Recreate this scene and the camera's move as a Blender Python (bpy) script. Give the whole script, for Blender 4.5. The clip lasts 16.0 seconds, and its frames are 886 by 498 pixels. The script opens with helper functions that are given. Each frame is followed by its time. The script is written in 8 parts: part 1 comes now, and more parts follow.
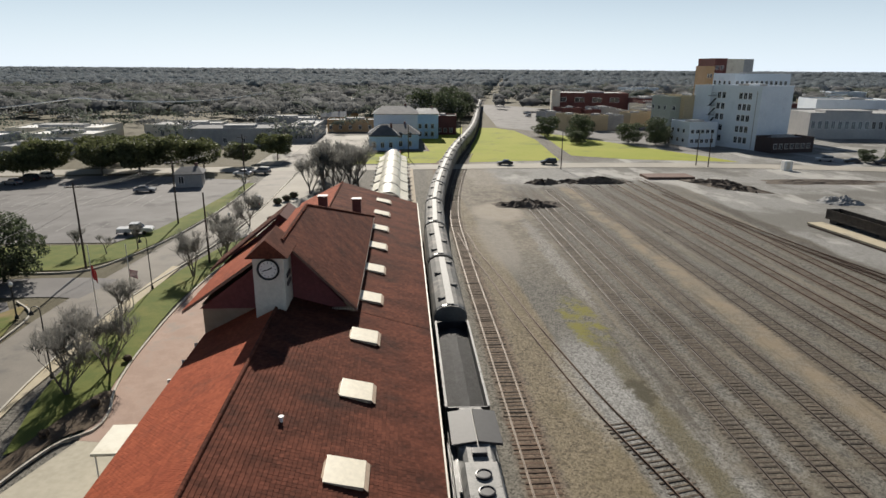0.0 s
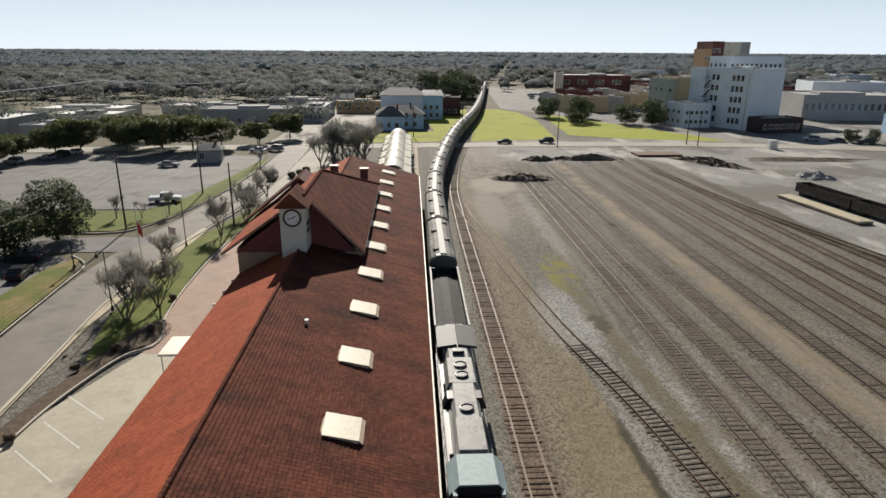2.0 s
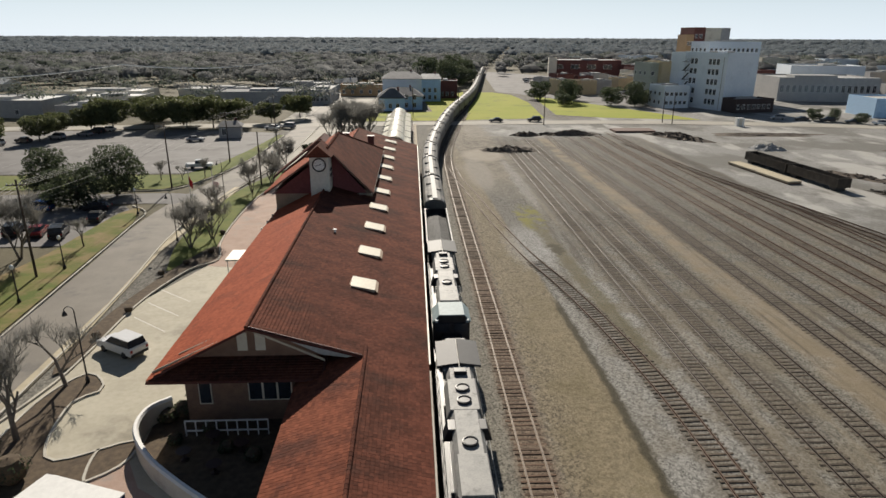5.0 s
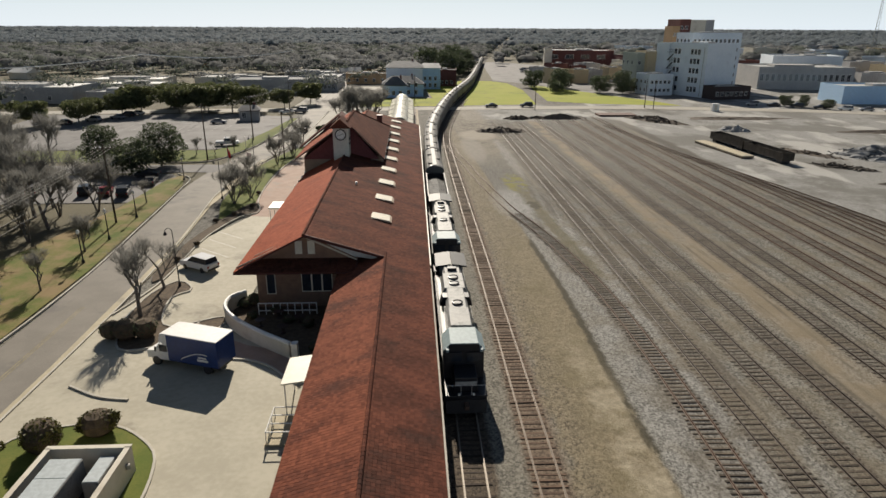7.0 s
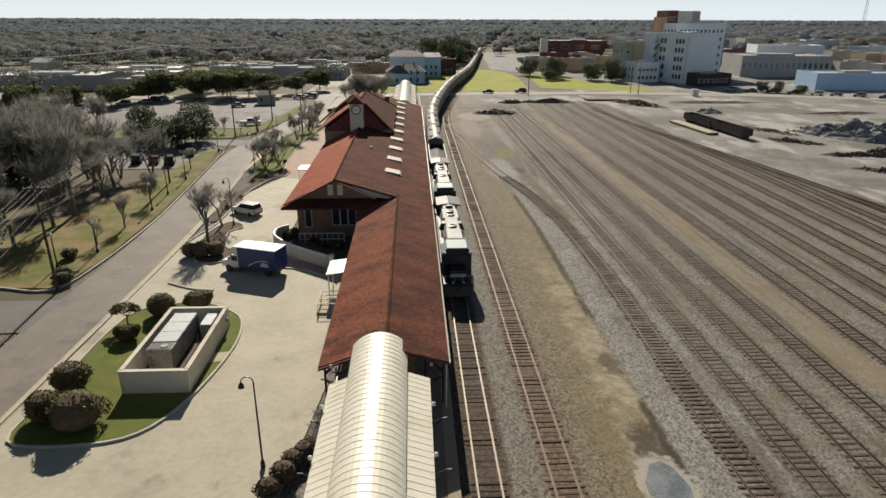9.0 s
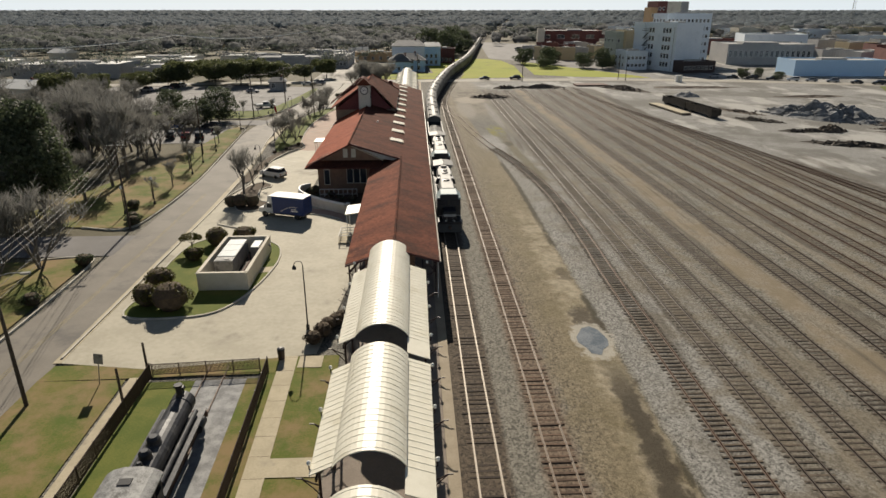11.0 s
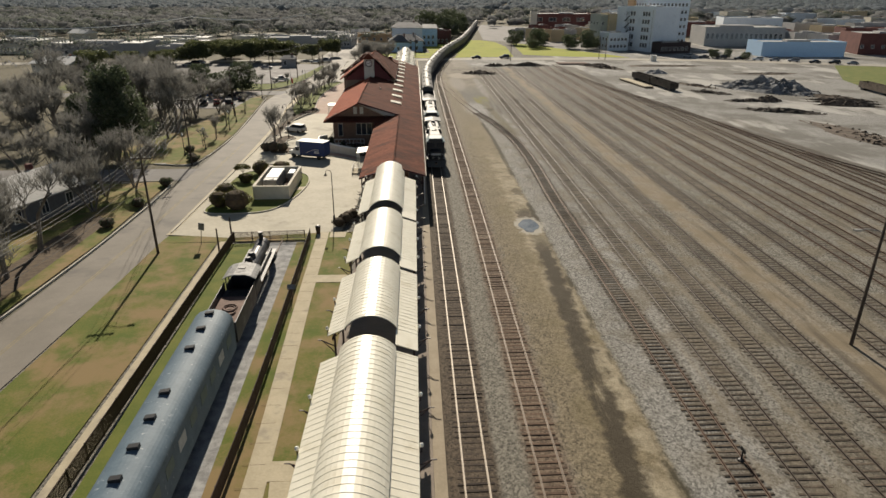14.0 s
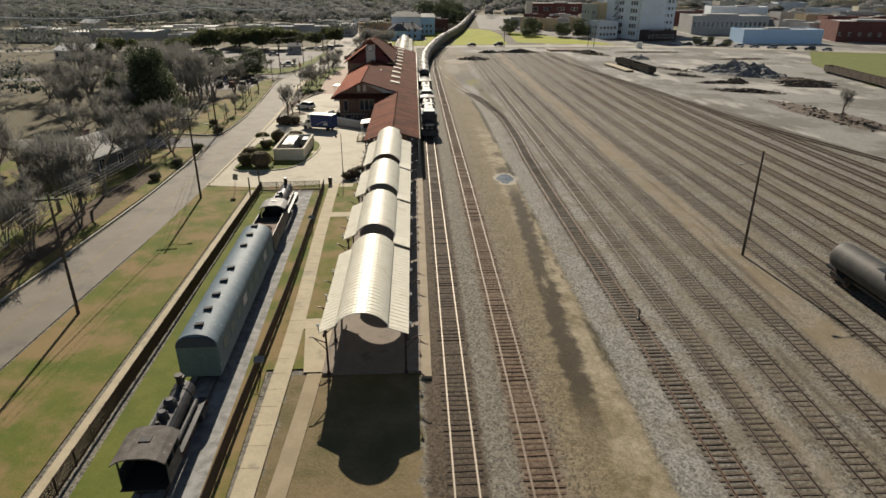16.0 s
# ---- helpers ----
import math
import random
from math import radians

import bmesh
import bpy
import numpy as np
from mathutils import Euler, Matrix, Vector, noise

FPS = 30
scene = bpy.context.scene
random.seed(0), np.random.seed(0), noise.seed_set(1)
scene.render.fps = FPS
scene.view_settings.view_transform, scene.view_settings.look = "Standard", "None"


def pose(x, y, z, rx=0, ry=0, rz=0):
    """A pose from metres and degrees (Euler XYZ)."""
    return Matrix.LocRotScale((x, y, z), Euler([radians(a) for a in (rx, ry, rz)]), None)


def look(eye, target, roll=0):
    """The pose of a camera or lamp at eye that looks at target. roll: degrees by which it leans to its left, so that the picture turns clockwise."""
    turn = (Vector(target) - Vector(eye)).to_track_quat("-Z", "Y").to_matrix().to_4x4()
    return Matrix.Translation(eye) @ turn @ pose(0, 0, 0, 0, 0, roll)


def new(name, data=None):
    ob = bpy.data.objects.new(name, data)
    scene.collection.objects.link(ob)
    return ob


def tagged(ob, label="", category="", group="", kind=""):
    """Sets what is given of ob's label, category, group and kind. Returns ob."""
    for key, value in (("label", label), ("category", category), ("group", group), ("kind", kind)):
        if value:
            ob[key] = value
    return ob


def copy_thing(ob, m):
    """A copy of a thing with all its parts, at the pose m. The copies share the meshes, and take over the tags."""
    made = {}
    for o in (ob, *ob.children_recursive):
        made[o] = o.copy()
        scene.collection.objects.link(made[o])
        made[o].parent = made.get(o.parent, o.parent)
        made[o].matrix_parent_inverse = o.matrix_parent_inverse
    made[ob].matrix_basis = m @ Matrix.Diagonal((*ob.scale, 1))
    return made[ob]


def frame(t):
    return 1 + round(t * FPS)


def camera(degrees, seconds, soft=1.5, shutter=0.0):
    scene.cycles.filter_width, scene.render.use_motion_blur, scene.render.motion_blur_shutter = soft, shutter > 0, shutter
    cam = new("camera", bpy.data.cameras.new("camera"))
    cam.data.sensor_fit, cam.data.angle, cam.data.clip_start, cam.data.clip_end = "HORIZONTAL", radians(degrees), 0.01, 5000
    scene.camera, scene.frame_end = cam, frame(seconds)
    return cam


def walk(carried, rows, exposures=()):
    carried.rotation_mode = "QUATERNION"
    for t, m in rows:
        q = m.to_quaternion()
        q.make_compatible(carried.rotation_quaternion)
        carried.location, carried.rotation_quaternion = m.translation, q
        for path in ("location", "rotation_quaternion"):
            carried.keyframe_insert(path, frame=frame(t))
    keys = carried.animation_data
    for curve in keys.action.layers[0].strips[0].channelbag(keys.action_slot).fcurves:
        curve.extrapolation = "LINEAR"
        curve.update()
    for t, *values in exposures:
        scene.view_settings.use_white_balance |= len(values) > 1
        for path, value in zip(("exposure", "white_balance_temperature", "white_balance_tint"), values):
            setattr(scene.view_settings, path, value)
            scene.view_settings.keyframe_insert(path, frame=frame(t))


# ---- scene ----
cam = camera(70.6, 16.0, soft=1.55)
PATH = [
    (0, (-4.345, -5.584, 26.554), (-4.222, -3.667, 25.997), 0.4),
    (0.5, (-4.083, -7.723, 26.568), (-3.965, -5.809, 25.999), 0.4),
    (1, (-3.872, -10.363, 26.657), (-3.756, -8.452, 26.075), 0.5),
    (1.5, (-3.616, -13.545, 26.644), (-3.518, -11.637, 26.052), 0.4),
    (2, (-3.487, -17.026, 26.797), (-3.389, -15.122, 26.19), 0.4),
    (2.5, (-3.315, -20.504, 26.924), (-3.22, -18.604, 26.306), 0.4),
    (3, (-3.292, -23.397, 26.573), (-3.196, -21.498, 25.953), 0.2),
    (3.5, (-3.059, -26.69, 26.764), (-2.965, -24.794, 26.134), 0.3),
    (4, (-2.86, -29.822, 26.8), (-2.767, -27.928, 26.164), 0.2),
    (6.5, (-3.795, -51.057, 27.097), (-3.698, -49.172, 26.434), 0.4),
    (7, (-3.774, -56.359, 27.32), (-3.681, -54.477, 26.649), 0.3),
    (7.5, (-4.082, -61.19, 27.528), (-3.987, -59.311, 26.85), 0.5),
    (8, (-4.19, -66.29, 27.447), (-4.098, -64.412, 26.763), 0.3),
    (8.5, (-4.26, -71.285, 27.657), (-4.171, -69.41, 26.966), 0.3),
    (9, (-4.482, -75.728, 27.35), (-4.392, -73.855, 26.656), 0.2),
    (11.5, (-4.342, -98.4, 27.652), (-4.259, -96.538, 26.925), -0.0),
    (12, (-4.316, -103.244, 27.919), (-4.23, -101.386, 27.184), 0.2),
    (12.5, (-4.355, -107.877, 27.927), (-4.269, -106.023, 27.184), 0.1),
    (13, (-4.114, -112.415, 28.103), (-4.03, -110.564, 27.351), 0.2),
    (13.5, (-3.799, -116.95, 28.113), (-3.716, -115.101, 27.357), 0.1),
    (14, (-3.55, -121.48, 28.24), (-3.466, -119.633, 27.477), 0.2),
    (14.5, (-3.312, -125.986, 28.391), (-3.229, -124.143, 27.62), 0.2),
    (15, (-3.133, -130.541, 28.437), (-3.05, -128.699, 27.66), 0.1),
    (15.5, (-2.964, -135.025, 28.424), (-2.882, -133.186, 27.643), 0.1),
    (16, (-2.817, -139.525, 28.5), (-2.735, -137.689, 27.712), 0.1),
]
walk(cam, [(t, look(eye, target, roll)) for t, eye, target, roll in PATH], [(0.0, 0.02, 6500, 10), (4.0, -0.02, 6600, 10), (8.0, -0.08, 6850, 10), (12.0, -0.09, 7000, 10), (16.0, -0.09, 7100, 10)])


# ---- world and sun ----
SUN_EL = radians(31)
SUN_VEC = Vector((-0.10, 1.0, math.tan(SUN_EL)))
world = bpy.data.worlds.new("world")
scene.world = world
world.use_nodes = True
wn = world.node_tree
sky = wn.nodes.new("ShaderNodeTexSky")
sky.sky_type, sky.sun_disc = "NISHITA", False
sky.sun_elevation, sky.sun_rotation = SUN_EL, radians(-6)
sky.air_density, sky.dust_density, sky.ozone_density = 1.0, 0.2, 2.5
wn.nodes["Background"].inputs["Strength"].default_value = 0.038
haze = wn.nodes.new("ShaderNodeMix")
haze.data_type = "RGBA"
haze.inputs["B"].default_value = (25.2, 29.6, 34.2, 1)  # bright thin haze over the whole sky
up = wn.nodes.new("ShaderNodeSeparateXYZ")
thin = wn.nodes.new("ShaderNodeMapRange")  # the haze thins from the horizon to the zenith
thin.inputs["From Max"].default_value = 0.24
thin.inputs["To Min"].default_value, thin.inputs["To Max"].default_value = 0.72, 0.03
wn.links.new(wn.nodes.new("ShaderNodeTexCoord").outputs["Generated"], up.inputs[0])
wn.links.new(up.outputs["Z"], thin.inputs["Value"])
wn.links.new(thin.outputs[0], haze.inputs["Factor"])
wn.links.new(sky.outputs[0], haze.inputs["A"])
wn.links.new(haze.outputs["Result"], wn.nodes["Background"].inputs[0])
sun = new("sun", bpy.data.lights.new("sun", "SUN"))
sun.data.energy, sun.data.angle, sun.data.color = 6.2, radians(0.55), (1.0, 0.93, 0.82)
sun.matrix_world = look(SUN_VEC * 100, (0, 0, 0))


# ---- materials ----
def shader(name, rough=0.8, metal=0.0, spec=0.4):
    m = bpy.data.materials.new(name)
    m.use_nodes = True
    b = m.node_tree.nodes["Principled BSDF"]
    b.inputs["Roughness"].default_value, b.inputs["Metallic"].default_value = rough, metal
    b.inputs["Specular IOR Level"].default_value = spec
    return m, m.node_tree, b


def node(nt, kind, **values):
    n = nt.nodes.new(kind)
    for k, v in values.items():
        if k in n.inputs:
            n.inputs[k].default_value = v
    return n


def noise_of(nt, scale, detail=4.0, rough=0.55, stretch=None):
    geo = nt.nodes.new("ShaderNodeNewGeometry")
    n = node(nt, "ShaderNodeTexNoise", Scale=scale, Detail=detail, Roughness=rough)
    if stretch:
        v = nt.nodes.new("ShaderNodeVectorMath")
        v.operation = "MULTIPLY"
        v.inputs[1].default_value = stretch
        nt.links.new(geo.outputs["Position"], v.inputs[0])
        nt.links.new(v.outputs[0], n.inputs["Vector"])
    else:
        nt.links.new(geo.outputs["Position"], n.inputs["Vector"])
    return n.outputs["Fac"]


def ramp(nt, fac, a, b):
    r = nt.nodes.new("ShaderNodeMapRange")
    r.interpolation_type = "SMOOTHSTEP"
    r.inputs["From Min"].default_value, r.inputs["From Max"].default_value = a, b
    nt.links.new(fac, r.inputs["Value"])
    return r.outputs["Result"]


def blend(nt, fac, a, b, mode="MIX"):
    m = nt.nodes.new("ShaderNodeMix")
    m.data_type, m.blend_type = "RGBA", mode
    for sock, v in ((m.inputs["Factor"], fac), (m.inputs["A"], a), (m.inputs["B"], b)):
        if hasattr(v, "is_linked"):
            nt.links.new(v, sock)
        elif isinstance(v, (int, float)):
            sock.default_value = v
        else:
            sock.default_value = (*v, 1.0)
    return m.outputs["Result"]


def maths(nt, op, a, b):
    m = nt.nodes.new("ShaderNodeMath")
    m.operation = op
    for sock, v in zip(m.inputs, (a, b)):
        if hasattr(v, "is_linked"):
            nt.links.new(v, sock)
        else:
            sock.default_value = v
    return m.outputs[0]


def surface(name, c1, c2, scale=2.0, rough=0.8, metal=0.0, bump=0.2, fine=None, stain=None, stain_scale=0.3,
            stain_range=(0.52, 0.66), rnd=0.0, isl=0.0, depth=0.02, spec=0.4, stretch=None):
    """Two colours mixed by coarse and fine noise, an optional stain, per-piece variation and fine relief."""
    m, nt, b = shader(name, rough, metal, spec)
    fine = fine or scale * 9
    coarse, grain = noise_of(nt, scale, stretch=stretch), noise_of(nt, fine, 3.0)
    mixed = maths(nt, "ADD", maths(nt, "MULTIPLY", coarse, 0.6), maths(nt, "MULTIPLY", grain, 0.4))
    col = blend(nt, ramp(nt, mixed, 0.36, 0.64), c1, c2)
    if stain:
        patch = maths(nt, "ADD", maths(nt, "MULTIPLY", noise_of(nt, stain_scale, 6.0, 0.66, stretch), 0.82), maths(nt, "MULTIPLY", mixed, 0.18))
        col = blend(nt, ramp(nt, patch, *stain_range), col, stain)
    if rnd or isl:
        src = nt.nodes.new("ShaderNodeObjectInfo").outputs["Random"] if rnd else nt.nodes.new("ShaderNodeNewGeometry").outputs["Random Per Island"]
        k = rnd or isl
        hsv = nt.nodes.new("ShaderNodeHueSaturation")
        mr = nt.nodes.new("ShaderNodeMapRange")
        mr.inputs["To Min"].default_value, mr.inputs["To Max"].default_value = 1 - k, 1 + k
        nt.links.new(src, mr.inputs["Value"])
        nt.links.new(mr.outputs[0], hsv.inputs["Value"])
        nt.links.new(col, hsv.inputs["Color"])
        col = hsv.outputs[0]
    nt.links.new(col, b.inputs["Base Color"])
    if bump:
        bp = node(nt, "ShaderNodeBump", Strength=bump, Distance=depth)
        nt.links.new(mixed, bp.inputs["Height"])
        nt.links.new(bp.outputs[0], b.inputs["Normal"])
    return m


def leafy(name, c1, c2, scale=0.6, rough=0.6, vary=0.4, through_light=0.45):
    """Thin foliage or twigs: part of the light passes through."""
    m = surface(name, c1, c2, scale, rough, isl=vary, bump=0)
    nt = m.node_tree
    b = nt.nodes["Principled BSDF"]
    tr, mix = nt.nodes.new("ShaderNodeBsdfTranslucent"), node(nt, "ShaderNodeMixShader", Fac=through_light)
    nt.links.new(b.inputs["Base Color"].links[0].from_socket, tr.inputs["Color"])
    nt.links.new(b.outputs[0], mix.inputs[1])
    nt.links.new(tr.outputs[0], mix.inputs[2])
    nt.links.new(mix.outputs[0], nt.nodes["Material Output"].inputs["Surface"])
    return m


def plain(name, c, rough=0.5, metal=0.0, var=0.12, scale=3.0):
    return surface(name, [v * (1 - var) for v in c], [min(1, v * (1 + var)) for v in c], scale, rough, metal, 0.05)


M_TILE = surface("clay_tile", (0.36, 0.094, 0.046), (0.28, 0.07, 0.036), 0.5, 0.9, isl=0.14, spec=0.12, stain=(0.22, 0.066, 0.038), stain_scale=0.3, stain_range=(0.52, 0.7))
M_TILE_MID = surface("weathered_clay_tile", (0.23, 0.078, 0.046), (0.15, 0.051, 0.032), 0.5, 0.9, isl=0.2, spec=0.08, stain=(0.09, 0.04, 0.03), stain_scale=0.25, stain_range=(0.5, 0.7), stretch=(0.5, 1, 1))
# Darker tile, blotched by noise, for track-side slopes, ridges and the tower cap.
DARK_STAIN = dict(spec=0.06, stain=(0.058, 0.031, 0.025), stain_scale=0.28, stain_range=(0.48, 0.7), stretch=(0.5, 1, 1))
M_TILE_DARK = surface("dark_clay_tile", (0.155, 0.056, 0.037), (0.085, 0.034, 0.024), 0.5, 0.9, isl=0.2, **DARK_STAIN)
M_TILE_PIECE = surface("clay_tile_piece", (0.155, 0.056, 0.037), (0.085, 0.034, 0.024), 0.5, 0.9, rnd=0.2, **DARK_STAIN)
M_ROOFBASE = plain("roof_underlay", (0.10, 0.035, 0.03), 0.9)
M_FASCIA = plain("dark_fascia", (0.10, 0.035, 0.035), 0.6)
M_BRICK = surface("brown_brick", (0.20, 0.12, 0.085), (0.26, 0.16, 0.11), 1.5, 0.85, fine=14)
M_CREAM = surface("cream_stucco", (0.62, 0.57, 0.47), (0.70, 0.65, 0.55), 1.2, 0.85, stain=(0.52, 0.46, 0.37))
M_WHITE = plain("white_paint", (0.76, 0.75, 0.72), 0.55, var=0.06)
M_CLOCKSTONE = plain("tower_stucco", (0.60, 0.57, 0.50), 0.8, var=0.08)
M_BLACK = plain("black_metal", (0.025, 0.025, 0.027), 0.45)
M_GLASS = plain("dark_glass", (0.03, 0.035, 0.045), 0.08, var=0.2)
M_METALROOF = surface("white_metal_roof", (0.76, 0.72, 0.59), (0.83, 0.79, 0.66), 1.2, 0.42, 0.0, 0.03, stain=(0.68, 0.63, 0.49), stain_scale=0.5, spec=0.55)
M_STEELDARK = plain("painted_post", (0.05, 0.028, 0.025), 0.5)
M_GLOBE = plain("opal_globe", (0.82, 0.82, 0.78), 0.25, var=0.03)
M_CONCRETE = surface("old_concrete", (0.385, 0.35, 0.27), (0.47, 0.432, 0.34), 0.25, 0.8, fine=2.2, stain=(0.24, 0.215, 0.165), stain_scale=0.1, depth=0.01)
M_WALKWAY = surface("sidewalk_concrete", (0.40, 0.345, 0.24), (0.50, 0.435, 0.31), 0.6, 0.85, fine=8, stain=(0.32, 0.28, 0.21), stain_scale=0.3)
M_KERB = surface("kerb_concrete", (0.45, 0.42, 0.36), (0.55, 0.52, 0.45), 1.0, 0.85)
M_PAVER = surface("pink_pavers", (0.33, 0.225, 0.175), (0.41, 0.29, 0.23), 0.6, 0.85, fine=10, stain=(0.30, 0.24, 0.2))
M_ASPHALT = surface("asphalt", (0.17, 0.152, 0.128), (0.22, 0.198, 0.168), 0.25, 0.8, fine=12, stain=(0.12, 0.11, 0.1), stain_scale=0.15)
M_LOT = surface("faded_asphalt", (0.14, 0.132, 0.128), (0.19, 0.182, 0.178), 0.15, 0.85, fine=9, stain=(0.085, 0.08, 0.078), stain_scale=0.12)
M_ROADTAN = surface("dusty_street", (0.30, 0.28, 0.24), (0.38, 0.35, 0.30), 0.1, 0.85, fine=5)
M_LINE = plain("road_paint", (0.62, 0.6, 0.54), 0.7)
M_YELLOW = plain("yellow_road_paint", (0.24, 0.2, 0.11), 0.8, var=0.3, scale=0.8)
M_LOTLINE = plain("worn_stall_paint", (0.30, 0.295, 0.28), 0.8, var=0.25, scale=0.6)
M_LAWN = surface("winter_lawn", (0.082, 0.118, 0.012), (0.15, 0.145, 0.028), 0.35, 0.95, fine=7, stain=(0.24, 0.17, 0.078), stain_scale=0.16, stain_range=(0.42, 0.6), depth=0.05, bump=0.5)
M_LAWN_BRIGHT = surface("green_lawn", (0.088, 0.12, 0.015), (0.14, 0.155, 0.027), 0.4, 0.95, fine=7, stain=(0.17, 0.165, 0.035), stain_scale=0.1, depth=0.05, bump=0.5)
M_FIELD = surface("far_field_grass", (0.25, 0.285, 0.012), (0.31, 0.31, 0.028), 0.06, 0.95, fine=0.8, stain=(0.13, 0.15, 0.03), stain_scale=0.05)
M_GRAVEL = surface("grey_gravel", (0.19, 0.19, 0.19), (0.38, 0.38, 0.375), 1.2, 0.9, fine=16, depth=0.05, bump=0.6)
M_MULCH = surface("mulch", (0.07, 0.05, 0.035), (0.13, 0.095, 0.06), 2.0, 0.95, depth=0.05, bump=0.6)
M_DIRTDARK = surface("oily_dirt", (0.035, 0.028, 0.022), (0.075, 0.06, 0.045), 0.8, 0.8, depth=0.08, bump=0.6)
M_RAIL_BRIGHT = plain("worn_rail", (0.28, 0.24, 0.195), 0.55, 0.25)
M_RAIL_YARD = plain("dull_yard_rail", (0.085, 0.064, 0.05), 0.6, 0.1)
M_RAIL_RUST = plain("rusty_rail", (0.12, 0.075, 0.052), 0.65, 0.2)
M_RAIL_RUST2 = plain("brown_rail", (0.17, 0.128, 0.096), 0.6, 0.15)
M_TIE = surface("weathered_sleeper", (0.042, 0.032, 0.023), (0.115, 0.09, 0.066), 3.0, 0.9, rnd=0.5, depth=0.02, bump=0.4)
M_TIE_MAIN = surface("oil_dark_sleeper", (0.04, 0.029, 0.022), (0.07, 0.05, 0.037), 3.0, 0.9, rnd=0.3, depth=0.02, bump=0.4)
M_TIE_RED = surface("rust_dusted_sleeper", (0.082, 0.05, 0.033), (0.14, 0.088, 0.058), 3.0, 0.9, rnd=0.3, depth=0.02, bump=0.4)
M_TIE_ISL = surface("weathered_sleeper_rows", (0.042, 0.032, 0.023), (0.115, 0.09, 0.066), 3.0, 0.9, isl=0.5, depth=0.02, bump=0.4)
# Blue-grey base puts some of the sky's reflection into the silty water.
M_WATER = surface("puddle_water", (0.13, 0.15, 0.165), (0.27, 0.285, 0.29), 0.8, 0.03, bump=0, spec=1.0)
M_LOCOBLACK = plain("black_locomotive_paint", (0.022, 0.022, 0.026), 0.35, var=0.2)
M_LOCOGREY = surface("light_grey_roof", (0.22, 0.22, 0.21), (0.33, 0.32, 0.3), 1.0, 0.6, 0.0, 0.05, stain=(0.1, 0.095, 0.09), stain_scale=1.2)
M_LOCOCAB = plain("pale_cab_roof", (0.28, 0.35, 0.36), 0.6)
M_HOPPER = surface("grey_hopper_paint", (0.085, 0.085, 0.08), (0.125, 0.122, 0.114), 0.6, 0.75, 0.0, 0.05, stain=(0.22, 0.2, 0.18), stain_scale=0.5, rnd=0.2)
M_COAL = surface("coal_load", (0.012, 0.012, 0.013), (0.03, 0.03, 0.03), 3.0, 0.7, bump=0.8, depth=0.2)
M_COACH = surface("silver_grey_coach_paint", (0.092, 0.142, 0.185), (0.125, 0.18, 0.225), 0.5, 0.65, 0.0, 0.05, stain=(0.42, 0.46, 0.48), stain_scale=2.6, stain_range=(0.6, 0.68), stretch=(1, 1.6, 1))
M_COACHGREEN = plain("faded_green_paint", (0.12, 0.17, 0.16), 0.5)
M_STEAM = surface("weathered_black_iron", (0.022, 0.024, 0.03), (0.05, 0.052, 0.06), 1.5, 0.5, 0.2, 0.1, stain=(0.12, 0.12, 0.12), stain_scale=0.9)
M_CABROOF = surface("flaking_cab_roof", (0.36, 0.36, 0.35), (0.13, 0.13, 0.13), 1.8, 0.65, stain=(0.07, 0.065, 0.06), stain_scale=1.0)
M_RUSTBROWN = surface("rusty_tender_deck", (0.12, 0.07, 0.055), (0.2, 0.125, 0.1), 2.0, 0.8)
M_BLUE = plain("blue_truck_paint", (0.02, 0.045, 0.16), 0.35)
M_WOODPOLE = surface("creosoted_pole", (0.06, 0.045, 0.035), (0.1, 0.078, 0.06), 2.0, 0.85)
M_BARK = surface("bark", (0.13, 0.115, 0.098), (0.21, 0.185, 0.16), 3.0, 0.95)
M_TWIG = leafy("bare_twigs", (0.165, 0.162, 0.15), (0.245, 0.24, 0.222), 1.0, 0.9, 0.25, 0.5)
M_LEAF = leafy("evergreen_leaf", (0.05, 0.066, 0.036), (0.095, 0.115, 0.064), 0.6, 0.62, 0.35, 0.45)
M_OAKLEAF = leafy("olive_live_oak_leaf", (0.085, 0.10, 0.04), (0.14, 0.15, 0.07), 0.5, 0.6, 0.3, 0.5)
M_HEDGE = leafy("clipped_hedge_leaf", (0.065, 0.068, 0.014), (0.125, 0.11, 0.03), 0.8, 0.6, 0.4, 0.3)
# Distance haze is put into the woods' colours: greyed near, pale blue far off.
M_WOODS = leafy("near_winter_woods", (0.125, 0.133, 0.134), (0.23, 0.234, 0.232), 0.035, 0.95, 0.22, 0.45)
M_WOODS_FAR = leafy("hazy_far_woods", (0.13, 0.16, 0.187), (0.18, 0.21, 0.238), 0.006, 0.95, 0.1, 0.45)
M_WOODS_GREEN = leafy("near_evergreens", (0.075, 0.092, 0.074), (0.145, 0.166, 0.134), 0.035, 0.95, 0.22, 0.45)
M_PINES_FAR = leafy("hazy_far_pines", (0.135, 0.168, 0.19), (0.18, 0.213, 0.232), 0.006, 0.95, 0.1, 0.45)
M_HOTEL = surface("pale_blue_white_render", (0.62, 0.68, 0.74), (0.70, 0.75, 0.80), 0.12, 0.8, stain=(0.56, 0.61, 0.66), stain_scale=0.1)
M_TAN = plain("tan_brick", (0.52, 0.42, 0.27), 0.85)
M_REDBRICK = surface("dark_red_brick", (0.115, 0.045, 0.04), (0.16, 0.062, 0.052), 0.3, 0.85)
M_ORANGE = surface("tan_orange_brick", (0.40, 0.26, 0.14), (0.47, 0.31, 0.18), 0.2, 0.85)
